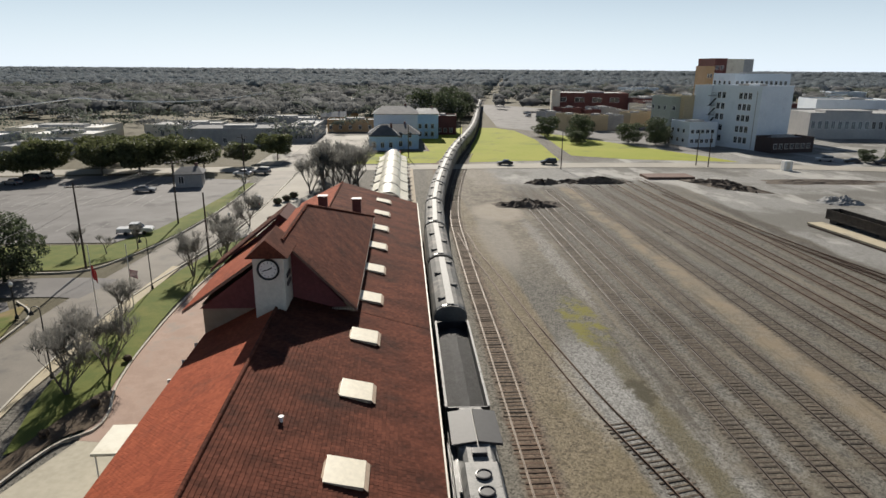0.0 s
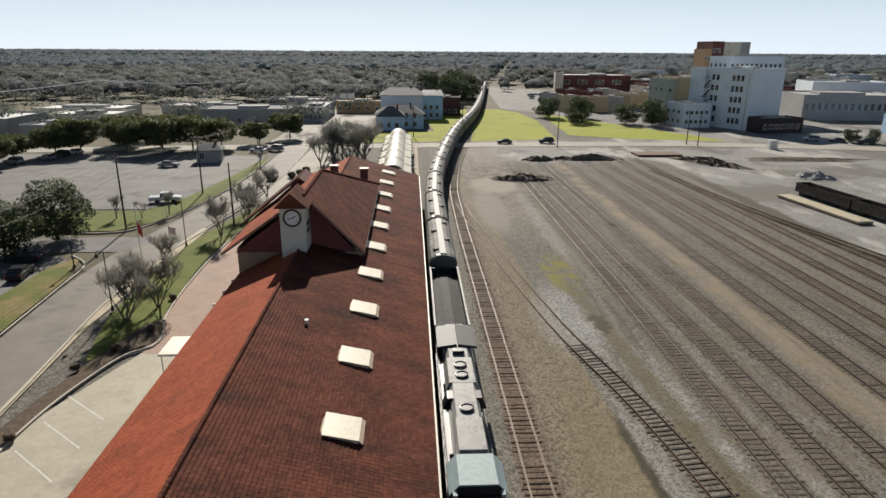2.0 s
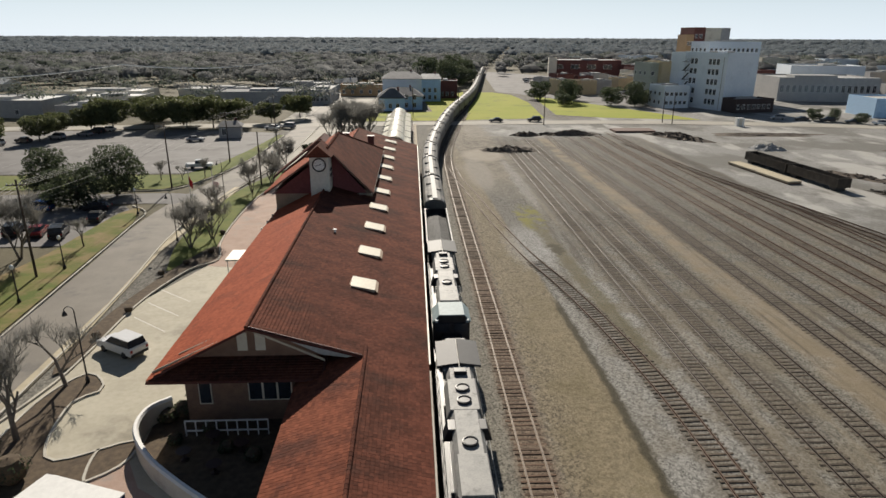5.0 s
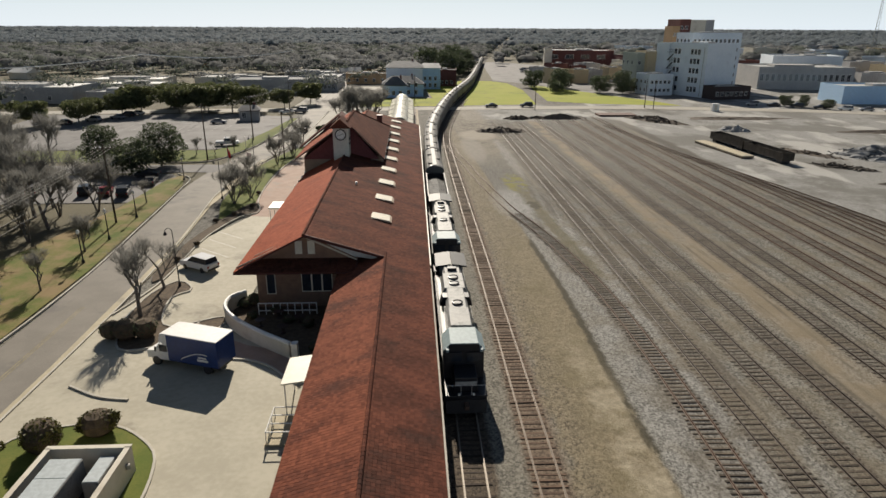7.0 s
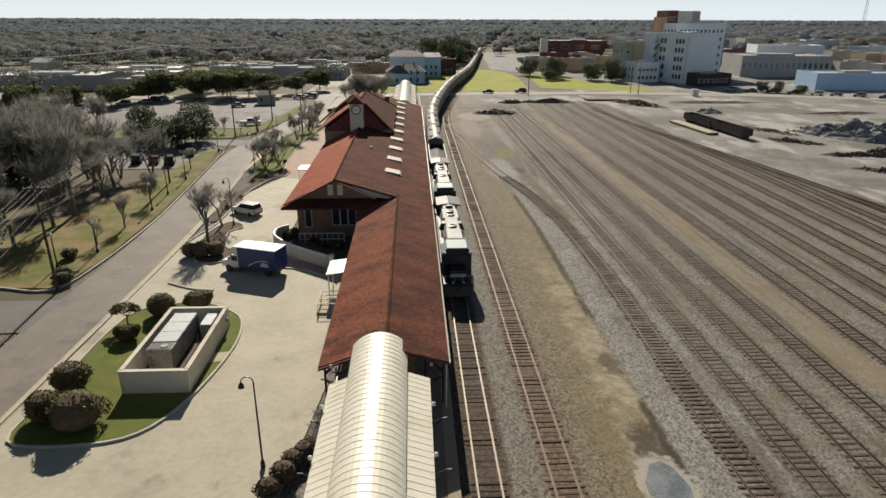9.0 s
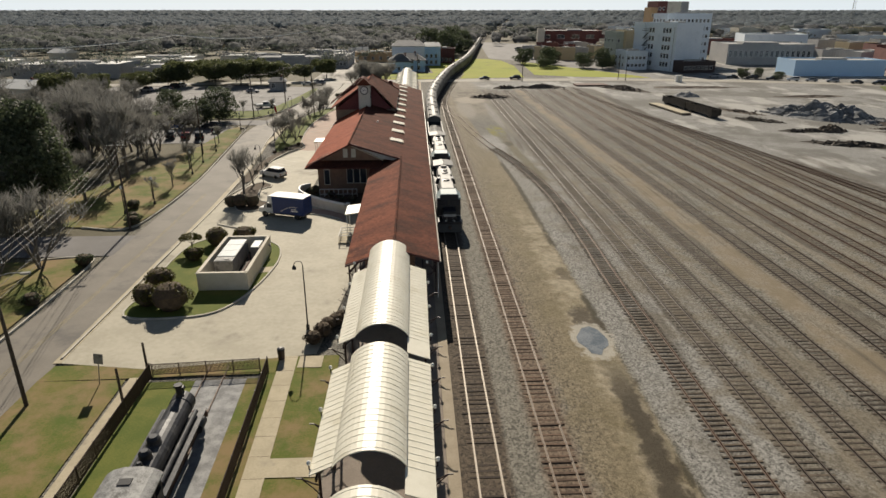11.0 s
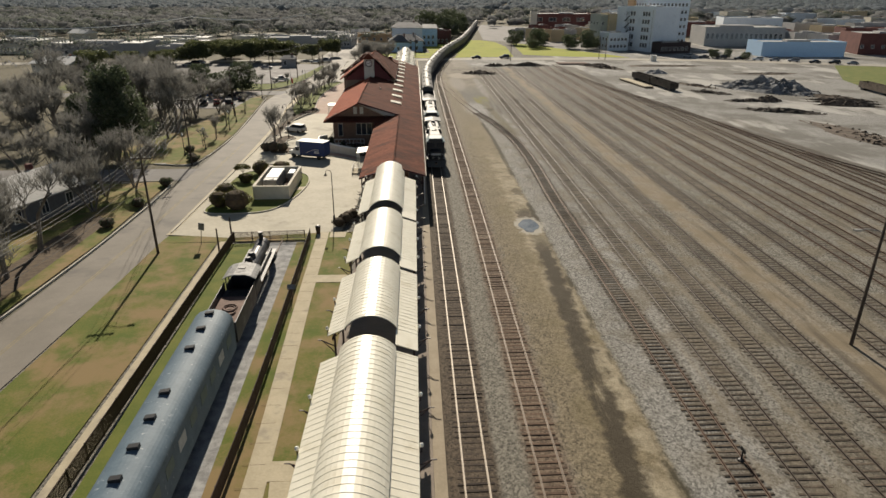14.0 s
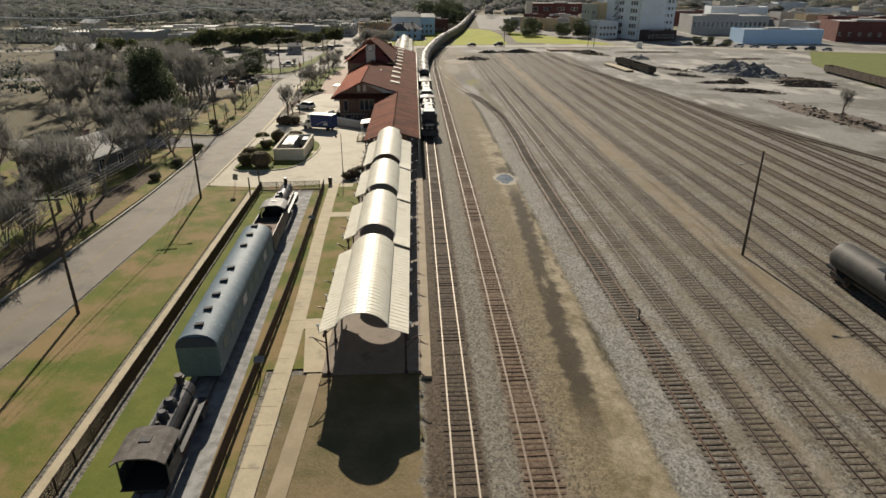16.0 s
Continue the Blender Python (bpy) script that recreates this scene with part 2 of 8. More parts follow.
M_TOWNROOF = surface("tarred_roof", (0.10, 0.10, 0.105), (0.19, 0.19, 0.19), 0.08, 0.85)
M_GREYBLD = surface("grey_facade", (0.32, 0.32, 0.32), (0.42, 0.41, 0.40), 0.1, 0.85)
M_FLATROOF = surface("flat_roof_membrane", (0.30, 0.30, 0.30), (0.46, 0.46, 0.45), 0.08, 0.85)
M_DARKROOF = surface("dark_shingles", (0.085, 0.09, 0.10), (0.13, 0.135, 0.145), 0.4, 0.85)
M_HOUSEBLUE = plain("pale_blue_siding", (0.44, 0.63, 0.84), 0.7)
M_RUBBLE = surface("broken_concrete", (0.07, 0.075, 0.08), (0.21, 0.215, 0.22), 0.6, 0.9, isl=0.4)
GROUND_Z = -0.2


def yard_material():
    """Ballast, tan dirt strips, weeds and oil over the whole ground."""
    m, nt, b = shader("yard_ballast_and_dirt", 0.92)
    geo = nt.nodes.new("ShaderNodeNewGeometry")
    sep = nt.nodes.new("ShaderNodeSeparateXYZ")
    nt.links.new(geo.outputs["Position"], sep.inputs[0])
    sx, sy = sep.outputs["X"], sep.outputs["Y"]

    def add(p, q):
        return maths(nt, "ADD", p, q)

    def mul(p, q):
        return maths(nt, "MULTIPLY", p, q)

    def sub(p, q):
        return maths(nt, "SUBTRACT", p, q)

    def less(v, edge0, edge1):
        return sub(1.0, ramp(nt, v, edge0, edge1))

    def band(v, lo, hi, soft):
        return mul(ramp(nt, v, lo - soft, lo + soft), less(v, hi - soft, hi + soft))

    def lay(col, mask, over):
        return blend(nt, mask, col, over)

    def stones(scale):
        v = node(nt, "ShaderNodeTexVoronoi", Scale=scale)
        nt.links.new(geo.outputs["Position"], v.inputs["Vector"])
        return mul(v.outputs["Color"], 1.0)

    wob = mul(sub(noise_of(nt, 0.12, 5.0), 0.5), 9.0)
    small = mul(sub(noise_of(nt, 0.7, 5.0, 0.65), 0.5), 3.0)
    x = add(sx, wob)
    y = add(sy, mul(wob, 2.0))
    xs = add(sx, small)
    coarse, grain, mid = noise_of(nt, 0.25, 5.0), noise_of(nt, 9.0, 3.0), noise_of(nt, 1.6, 4.0, 0.7)

    def spot(cx, cy, rx, ry, soft=0.5):
        """A ragged oval patch round a place."""
        dx, dy = mul(sub(xs, cx), 1.0 / rx), mul(sub(sy, cy), 1.0 / ry)
        return less(add(add(mul(dx, dx), mul(dy, dy)), mul(sub(mid, 0.5), 1.6)), 1.0 - soft, 1.0 + soft)

    speck = add(add(mul(stones(6.0), 0.45), mul(stones(14.0), 0.25)), mul(grain, 0.3))
    stone = ramp(nt, add(mul(speck, 0.85), mul(mid, 0.15)), 0.24, 0.72)
    grey = blend(nt, stone, (0.05, 0.047, 0.039), (0.282, 0.265, 0.225))
    pale_ballast = blend(nt, stone, (0.088, 0.085, 0.078), (0.385, 0.375, 0.35))
    earthy = blend(nt, stone, (0.068, 0.054, 0.034), (0.27, 0.222, 0.148))
    tan = blend(nt, ramp(nt, add(mul(mid, 0.45), mul(speck, 0.55)), 0.28, 0.7), (0.125, 0.1, 0.057), (0.265, 0.216, 0.137))
    # dusty silt over the northern tracks
    silt = blend(nt, ramp(nt, add(mul(mid, 0.5), mul(speck, 0.5)), 0.36, 0.64), (0.046, 0.042, 0.036), (0.165, 0.153, 0.132))
    col = lay(grey, mul(ramp(nt, y, -10.0, 55.0), 0.7), silt)
    # foot of the ballast bank: a ragged line along the dirt strip
    foot = sub(12.85, mul(maths(nt, "MAXIMUM", sub(sy, 8.0), 0.0), 0.04))
    rel = add(sub(sx, foot), mul(small, 0.3))
    col = lay(col, mul(mul(band(rel, 0.2, 7.0, 0.5), less(y, 22.0, 62.0)), 0.7), pale_ballast)
    col = lay(col, mul(mul(band(xs, 22.4, 23.2, 0.6), less(y, 25.0, 60.0)), 0.5), pale_ballast)
    # brown gravel and trodden dirt west of it
    col = lay(col, mul(ramp(nt, xs, 5.4, 6.8), less(rel, -0.6, 0.2)), earthy)
    col = lay(col, mul(band(xs, 1.5, 3.7, 0.3), 0.55), blend(nt, stone, (0.066, 0.06, 0.048), (0.265, 0.242, 0.195)))
    rust = band(add(sx, mul(small, 0.3)), 3.5, 6.1, 0.5)
    col = lay(col, mul(rust, 0.75), blend(nt, stone, (0.06, 0.036, 0.022), (0.2, 0.128, 0.078)))
    strip = mul(mul(ramp(nt, add(sx, mul(wob, 0.5)), 7.0, 9.4), less(rel, -0.5, 0.1)), less(y, 16.0, 40.0))
    col = lay(col, mul(strip, 0.9), tan)
    dry = mul(mul(band(xs, 9.9, 12.9, 0.7), less(rel, -0.6, 0.0)), mul(less(y, -16.0, 4.0), ramp(nt, coarse, 0.36, 0.52)))
    col = lay(col, mul(dry, 0.85), blend(nt, ramp(nt, mid, 0.35, 0.65), (0.27, 0.23, 0.16), (0.4, 0.345, 0.25)))
    tuft = mul(mul(ramp(nt, xs, 6.6, 8.0), less(rel, -0.8, 0.0)), ramp(nt, noise_of(nt, 0.22, 5.0), 0.48, 0.62))
    col = lay(col, mul(tuft, mul(ramp(nt, grain, 0.35, 0.6), 0.5)), (0.13, 0.104, 0.045))
    # sooty brown bed of the running line
    bed = mul(band(add(sx, mul(small, 0.22)), -2.4, 1.45, 0.25), less(sy, 88.0, 96.0))
    col = lay(col, mul(bed, 0.92), blend(nt, stone, (0.028, 0.02, 0.013), (0.118, 0.085, 0.056)))
    # sandy strips beside the pole row
    col = lay(col, mul(mul(band(add(sx, mul(wob, 0.35)), 31.4, 34.9, 0.8), add(0.45, mul(ramp(nt, coarse, 0.4, 0.6), 0.5))), 0.9), blend(nt, mid, (0.225, 0.175, 0.115), (0.34, 0.275, 0.19)))
    col = lay(col, mul(mul(mul(band(x, 14.7, 63.0, 3.0), ramp(nt, coarse, 0.44, 0.6)), sub(1.0, mul(ramp(nt, sy, 20.0, 70.0), 0.7))), 0.5), (0.15, 0.12, 0.075))
    # long dusty and dark streaks that follow the tracks
    dust = ramp(nt, noise_of(nt, 0.5, 5.0, 0.6, (1, 0.045, 1)), 0.5, 0.66)
    col = lay(col, mul(mul(dust, band(x, 17.0, 62.0, 2.0)), 0.42), (0.255, 0.212, 0.152))
    soot = ramp(nt, noise_of(nt, 0.7, 5.0, 0.6, (1, 0.05, 1)), 0.52, 0.66)
    col = lay(col, mul(mul(soot, band(x, 15.5, 62.0, 2.0)), 0.6), (0.062, 0.05, 0.037))
    # soil and old oil between the rails of each yard track
    beds = less(maths(nt, "ABSOLUTE", add(sub(sx, sub(16.9, mul(maths(nt, "MAXIMUM", sub(sy, 6.0), 0.0), 0.15))), mul(small, 0.2)), 0.0), 0.7, 1.5)
    beds = mul(beds, less(sy, 8.0, 38.0))
    along = node(nt, "ShaderNodeMapRange")
    along.inputs["From Min"].default_value, along.inputs["From Max"].default_value = -76.0, 140.0
    nt.links.new(sy, along.inputs["Value"])
    for xa, xb in ((20.85, 21.1), (25.35, 24.5), (29.9, 28.7), (36.5, 35.2), (41.3, 40.7), (46.0, 45.5), (50.6, 50.1), (55.1, 54.9)):
        off = sub(sub(sx, xa), mul(along.outputs[0], xb - xa))
        beds = maths(nt, "MAXIMUM", beds, less(maths(nt, "ABSOLUTE", add(off, mul(small, 0.2)), 0.0), 0.8, 1.7))
    for xa in (59.4, 64.4, 68.8, 72.8):
        beds = maths(nt, "MAXIMUM", beds, mul(less(maths(nt, "ABSOLUTE", add(sub(sx, xa), mul(small, 0.2)), 0.0), 0.8, 1.7), less(sy, 10.0, 40.0)))
    beds = mul(mul(mul(beds, less(sy, 118.0, 140.0)), add(0.45, mul(ramp(nt, sy, -10.0, 60.0), 0.55))), add(0.6, mul(ramp(nt, noise_of(nt, 0.35, 4.0, 0.6, (1, 0.2, 1)), 0.35, 0.6), 0.35)))
    bedcol = blend(nt, stone, (0.045, 0.036, 0.027), (0.15, 0.12, 0.09))
    col = lay(col, beds, bedcol)
    # pale dusty gravel lot beyond the last, slanting track and at the north end
    slant = add(sx, mul(maths(nt, "MAXIMUM", sub(62.0, sy), 0.0), -0.19))
    slant = add(slant, mul(wob, 0.3))
    pale = blend(nt, ramp(nt, add(mul(mid, 0.5), mul(speck, 0.5)), 0.3, 0.7), (0.18, 0.176, 0.166), (0.31, 0.303, 0.285))
    patch = ramp(nt, noise_of(nt, 0.045, 6.0, 0.62), 0.46, 0.58)
    pale = blend(nt, mul(patch, 0.85), pale, (0.135, 0.128, 0.112))
    wheel = ramp(nt, noise_of(nt, 0.09, 5.0, 0.6, (1.0, 0.4, 1)), 0.52, 0.62)
    pale = blend(nt, mul(wheel, 0.7), pale, (0.46, 0.445, 0.415))
    lot = maths(nt, "MAXIMUM", ramp(nt, slant, 60.5, 62.5), mul(band(y, 140.0, 180.0, 6.0), ramp(nt, x, 10.0, 14.0)))
    col = lay(col, lot, pale)
    col = lay(col, mul(beds, ramp(nt, sx, 57.0, 58.0)), bedcol)
    col = lay(col, mul(mul(band(slant, 58.6, 61.4, 0.6), ramp(nt, mid, 0.3, 0.55)), mul(less(sy, 110.0, 130.0), 0.7)), (0.05, 0.04, 0.031))
    north = mul(ramp(nt, y, 66.0, 92.0), band(x, 7.4, 19.5, 2.0))
    col = lay(col, mul(north, 0.7), blend(nt, ramp(nt, mid, 0.35, 0.65), (0.17, 0.142, 0.105), (0.30, 0.262, 0.205)))
    col = lay(col, mul(mul(band(y, 96.0, 134.0, 8.0), band(x, 9.0, 34.0, 3.0)), mul(ramp(nt, noise_of(nt, 0.3, 5.0, 0.65), 0.47, 0.6), 0.65)), (0.075, 0.06, 0.046))
    col = lay(col, mul(spot(13.6, 112.0, 4.6, 8.0), 0.7), (0.37, 0.325, 0.265))
    col = lay(col, mul(spot(10.6, 92.0, 2.6, 16.0), 0.5), (0.30, 0.275, 0.24))
    col = lay(col, mul(spot(17.6, 84.0, 1.2, 22.0), 0.6), pale_ballast)
    # washed pale stones where the lead is buried
    col = lay(col, mul(spot(12.8, 43.0, 3.2, 9.0, 0.9), 0.5), blend(nt, stone, (0.15, 0.148, 0.142), (0.50, 0.495, 0.48)))
    # weeds
    col = lay(col, mul(spot(15.2, 57.0, 2.0, 7.5), ramp(nt, add(mul(noise_of(nt, 0.6, 4.0), 0.6), mul(grain, 0.4)), 0.42, 0.56)), (0.19, 0.175, 0.032))
    lean = add(sx, mul(sub(sy, 45.0), 0.055))
    weed = mul(band(add(lean, mul(small, 0.6)), 14.9, 16.8, 0.5), band(sy, 10.0, 52.0, 5.0))
    col = lay(col, mul(weed, 0.75), blend(nt, ramp(nt, grain, 0.4, 0.6), (0.07, 0.06, 0.026), (0.14, 0.115, 0.055)))
    col = lay(col, mul(spot(15.9, 41.5, 0.9, 2.4), 0.75), (0.045, 0.038, 0.02))
    # dark weedy wash along the foot of the ballast
    wash = mul(band(rel, -0.55, 0.15, 0.22), less(sy, 22.0, 26.0))
    broken = maths(nt, "MAXIMUM", ramp(nt, sy, -24.0, -6.0), ramp(nt, noise_of(nt, 0.3, 5.0, 0.65, (1, 0.3, 1)), 0.5, 0.6))
    col = lay(col, mul(mul(wash, broken), 0.9), (0.042, 0.035, 0.018))
    lean = mul(add(sy, 66.0), -0.045)
    streak = mul(band(add(add(sx, lean), mul(small, 0.9)), 10.1, 12.0, 0.4), band(sy, -104.0, -50.0, 5.0))
    col = lay(col, mul(mul(streak, ramp(nt, noise_of(nt, 0.5, 6.0, 0.68, (1, 0.16, 1)), 0.3, 0.46)), 0.92), (0.04, 0.03, 0.017))
    col = lay(col, mul(spot(11.5, -42.5, 1.3, 4.0), 0.85), (0.05, 0.037, 0.022))
    col = lay(col, mul(spot(12.0, -30.0, 0.8, 1.8), 0.6), (0.07, 0.053, 0.033))
    col = lay(col, mul(spot(11.2, -45.0, 1.75, 3.3, 0.25), 0.85), (0.42, 0.39, 0.33))
    # far land under the woods
    land = maths(nt, "MAXIMUM", less(sx, -44.0, -40.0), ramp(nt, y, 255.0, 300.0))
    col = lay(col, land, blend(nt, coarse, (0.085, 0.075, 0.045), (0.14, 0.12, 0.07)))
    south = mul(less(sy, -97.6, -97.4), band(xs, -13.0, -2.7, 0.3))
    col = lay(col, south, blend(nt, ramp(nt, add(mul(coarse, 0.6), mul(grain, 0.4)), 0.4, 0.6), (0.21, 0.155, 0.085), (0.125, 0.108, 0.045)))
    nt.links.new(col, b.inputs["Base Color"])
    bp = node(nt, "ShaderNodeBump", Strength=0.8, Distance=0.07)
    nt.links.new(add(speck, mid), bp.inputs["Height"])
    nt.links.new(bp.outputs[0], b.inputs["Normal"])
    return m


M_YARD = yard_material()


# ---- mesh building ----
class Mesh:
    """Collects vertices and faces of one part."""

    def __init__(self):
        self.v, self.f, self.smooth = [], [], False

    def quad(self, a, b, c, d):
        n = len(self.v)
        self.v += [a, b, c, d]
        self.f.append((n, n + 1, n + 2, n + 3))
        return self

    def box(self, x0, y0, z0, x1, y1, z1, m=None):
        n = len(self.v)
        pts = [(x, y, z) for z in (z0, z1) for y in (y0, y1) for x in (x0, x1)]
        if m:
            pts = [tuple(m @ Vector(p)) for p in pts]
        self.v += pts
        self.f += [tuple(n + i for i in q) for q in ((0, 2, 3, 1), (4, 5, 7, 6), (0, 1, 5, 4), (2, 6, 7, 3), (0, 4, 6, 2), (1, 3, 7, 5))]
        return self

    def prism(self, outline, a, b):
        """An outline of 3D points, closed and swept by the vectors a (start) and b (end)."""
        n, k = len(self.v), len(outline)
        self.v += [tuple(Vector(p) + Vector(a)) for p in outline] + [tuple(Vector(p) + Vector(b)) for p in outline]
        self.f += [tuple(range(n + k - 1, n - 1, -1)), tuple(range(n + k, n + 2 * k))]
        self.f += [(n + i, n + (i + 1) % k, n + k + (i + 1) % k, n + k + i) for i in range(k)]
        return self

    def tube(self, p0, p1, r0, r1=None, seg=8, caps=True):
        r1 = r0 if r1 is None else r1
        p0, p1 = Vector(p0), Vector(p1)
        q = (p1 - p0).to_track_quat("Z", "Y") if (p1 - p0).length > 1e-6 else Vector((0, 0, 1)).to_track_quat("Z", "Y")
        n = len(self.v)
        for p, r in ((p0, r0), (p1, r1)):
            for i in range(seg):
                a = 2 * math.pi * i / seg
                self.v.append(tuple(p + q @ Vector((r * math.cos(a), r * math.sin(a), 0))))
        self.f += [(n + i, n + (i + 1) % seg, n + seg + (i + 1) % seg, n + seg + i) for i in range(seg)]
        if caps:
            self.f += [tuple(range(n + seg - 1, n - 1, -1)), tuple(range(n + seg, n + 2 * seg))]
        return self

    def sweep(self, pts, r, seg=6):
        """A round bar bent through points."""
        pts = [Vector(p) for p in pts]
        n, k = len(self.v), len(pts)
        for i, p in enumerate(pts):
            d = pts[min(i + 1, k - 1)] - pts[max(i - 1, 0)]
            q = d.to_track_quat("Z", "Y" if abs(d.normalized().y) < 0.9 else "X")
            self.v += [tuple(p + q @ Vector((r * math.cos(6.28319 * j / seg), r * math.sin(6.28319 * j / seg), 0))) for j in range(seg)]
        self.f += [(n + i * seg + j, n + i * seg + (j + 1) % seg, n + (i + 1) * seg + (j + 1) % seg, n + (i + 1) * seg + j) for i in range(k - 1) for j in range(seg)]
        self.f += [tuple(range(n + seg - 1, n - 1, -1)), tuple(range(n + (k - 1) * seg, n + k * seg))]
        return self

    def lathe(self, base, profile, seg=12, axis="z"):
        """Rings of (radius, height) round an axis through base."""
        n = len(self.v)
        for r, h in profile:
            for i in range(seg):
                a = 2 * math.pi * i / seg
                c, s = r * math.cos(a), r * math.sin(a)
                off = (c, s, h) if axis == "z" else ((c, h, s) if axis == "y" else (h, c, s))
                self.v.append((base[0] + off[0], base[1] + off[1], base[2] + off[2]))
        for k in range(len(profile) - 1):
            for i in range(seg):
                j = (i + 1) % seg
                self.f.append((n + k * seg + i, n + k * seg + j, n + (k + 1) * seg + j, n + (k + 1) * seg + i))
        self.f += [tuple(range(n + seg - 1, n - 1, -1)), tuple(range(n + (len(profile) - 1) * seg, n + len(profile) * seg))]
        return self

    def data(self, name, bevel=0.0):
        me = bpy.data.meshes.new(name)
        me.from_pydata(self.v, [], self.f)
        bm = bmesh.new()
        bm.from_mesh(me)
        bmesh.ops.recalc_face_normals(bm, faces=bm.faces) if len(self.f) < 20000 else None
        if bevel:
            bmesh.ops.bevel(bm, geom=list(bm.edges), offset=bevel, segments=2, affect="EDGES", profile=0.6, clamp_overlap=True)
        bm.to_mesh(me)
        bm.free()
        if self.smooth:
            me.polygons.foreach_set("use_smooth", [True] * len(me.polygons))
        return me


def part(name, mesh, material, parent=None, label="", bevel=0.0):
    """One mesh object, under a thing or a part if one is given."""
    me = mesh.data(name, bevel) if isinstance(mesh, Mesh) else mesh
    if not me.materials:
        me.materials.append(material)
    ob = new(name, me)
    if parent:
        ob.parent = parent
    return tagged(ob, label) if label else ob


def thing(name, label, category, group="", kind="", m=None):
    ob = new(name)
    ob.empty_display_size = 0.3
    if m is not None:
        ob.matrix_basis = m
    return tagged(ob, label, category, group, kind)


def setting(name, mesh, material, label="", category=""):
    return tagged(part(name, mesh, material), label, category, kind="structure")


def spline(pts, step):
    """Evenly spaced points and headings on a smooth curve through plan points."""
    p = [Vector((*q, 0)[:3]) for q in pts]
    p = [2 * p[0] - p[1]] + p + [2 * p[-1] - p[-2]]
    fine = []
    for a, b, c, d in zip(p, p[1:], p[2:], p[3:]):
        k = max(2, int((c - b).length / 0.5))
        for i in range(k):
            t = i / k
            fine.append(0.5 * ((2 * b) + (c - a) * t + (2 * a - 5 * b + 4 * c - d) * t * t + (3 * b - a - 3 * c + d) * t ** 3))
    fine.append(p[-2])
    out, left = [fine[0]], step
    for a, b in zip(fine, fine[1:]):
        seg = (b - a).length
        while seg >= left and seg > 1e-9:
            a = a + (b - a) * (left / seg)
            out.append(a.copy())
            seg, left = (b - a).length, step
        left -= seg
    dirs = [(out[min(i + 1, len(out) - 1)] - out[max(i - 1, 0)]).normalized() for i in range(len(out))]
    return out, dirs


def ribbon(pts, left, right, z, step=2.0):
    """A flat strip along a plan curve, from left to right of it."""
    m = Mesh()
    ps, ds = spline(pts, step)
    for p, d in zip(ps, ds):
        n = Vector((d.y, -d.x, 0))
        m.v += [tuple(p + n * left + Vector((0, 0, z))), tuple(p + n * right + Vector((0, 0, z)))]
    m.f += [(2 * i, 2 * i + 1, 2 * i + 3, 2 * i + 2) for i in range(len(ps) - 1)]
    return m


def sheet(name, pts, z, material, label="", category="", smooth=False):
    if smooth:
        ps, _ = spline(pts + [pts[0]], 1.0)
        pts = [(p.x, p.y) for p in ps[:-1]]
    m = Mesh()
    m.v = [(x, y, z) for x, y in pts]
    m.f = [tuple(range(len(pts)))]
    return setting(name, m, material, label, category)


def kerb(name, pts, z0, z1, width=0.18, smooth=True, material=None, label="pale concrete kerb along the paving"):
    ps, ds = spline(pts, 1.0) if smooth else ([Vector((*p, 0)) for p in pts], None)
    if ds is None:
        ds = [(ps[min(i + 1, len(ps) - 1)] - ps[max(i - 1, 0)]).normalized() for i in range(len(ps))]
    m = Mesh()
    for p, d in zip(ps, ds):
        n = Vector((d.y, -d.x, 0)) * width / 2
        for off, z in ((-n, z0), (-n, z1), (n, z1), (n, z0)):
            m.v.append((p.x + off.x, p.y + off.y, z))
    m.f += [(4 * i + a, 4 * i + a + 1, 4 * i + a + 5, 4 * i + a + 4) for i in range(len(ps) - 1) for a in range(3)]
    return setting(name, m, material or M_KERB, label, "kerb")


GZ = -0.20   # ground
PZ = -0.08   # paving on the street side

# ---- ground, streets and lawns ----
g = Mesh()
xs = [-4000, -1200, -500, -200, -100, -40, -12, 0, 15, 40, 70, 120, 250, 600, 1500, 4000]
ys = [-600, -250, -130, -90, -60, -30, 0, 30, 60, 90, 120, 200, 350, 700, 1500, 4500]
for yy in ys:
    for xx in xs:
        g.v.append((xx, yy, GZ))
g.f = [(j * 16 + i, j * 16 + i + 1, (j + 1) * 16 + i + 1, (j + 1) * 16 + i) for j in range(15) for i in range(15)]
setting("ground", g, M_YARD, "grey ballast and tan dirt of a rail yard", "ground")

ROAD = [(-40.5, -215.9), (-40, -146.6), (-39.7, -98.1), (-38, -57.7), (-37.7, -21.7), (-37.9, 5.9), (-39.5, 33.7), (-41.1, 53.2), (-40.8, 67.5), (-38.6, 84.6), (-36.8, 101.7), (-35.6, 124.4), (-35.7, 161.1), (-35.9, 217.2), (-35.2, 342.4)]
setting("road", ribbon(ROAD, -3.35, 3.35, PZ - 0.04), M_ASPHALT, "worn grey asphalt street beside the station", "road")
for off in (-0.14, 0.14):
    setting("road_centre_line", ribbon(ROAD[:6], off - 0.05, off + 0.05, PZ - 0.034), M_YELLOW, "faded yellow double centre line", "road marking")
setting("cross_street", ribbon([(-173.8, 62.9), (-123.3, 66.3), (-82.8, 70.2), (-62, 70.5), (-47.6, 71.1), (-42, 70.2)], -3.6, 3.6, PZ - 0.036), M_LOT, "faded asphalt side street", "road")
sheet("side_road_south", [(-82.8, -15.4), (-40.8, -15.3), (-40.8, -22.4), (-82.9, -23.2)], PZ - 0.032, M_LOT, "short faded asphalt side street", "road")
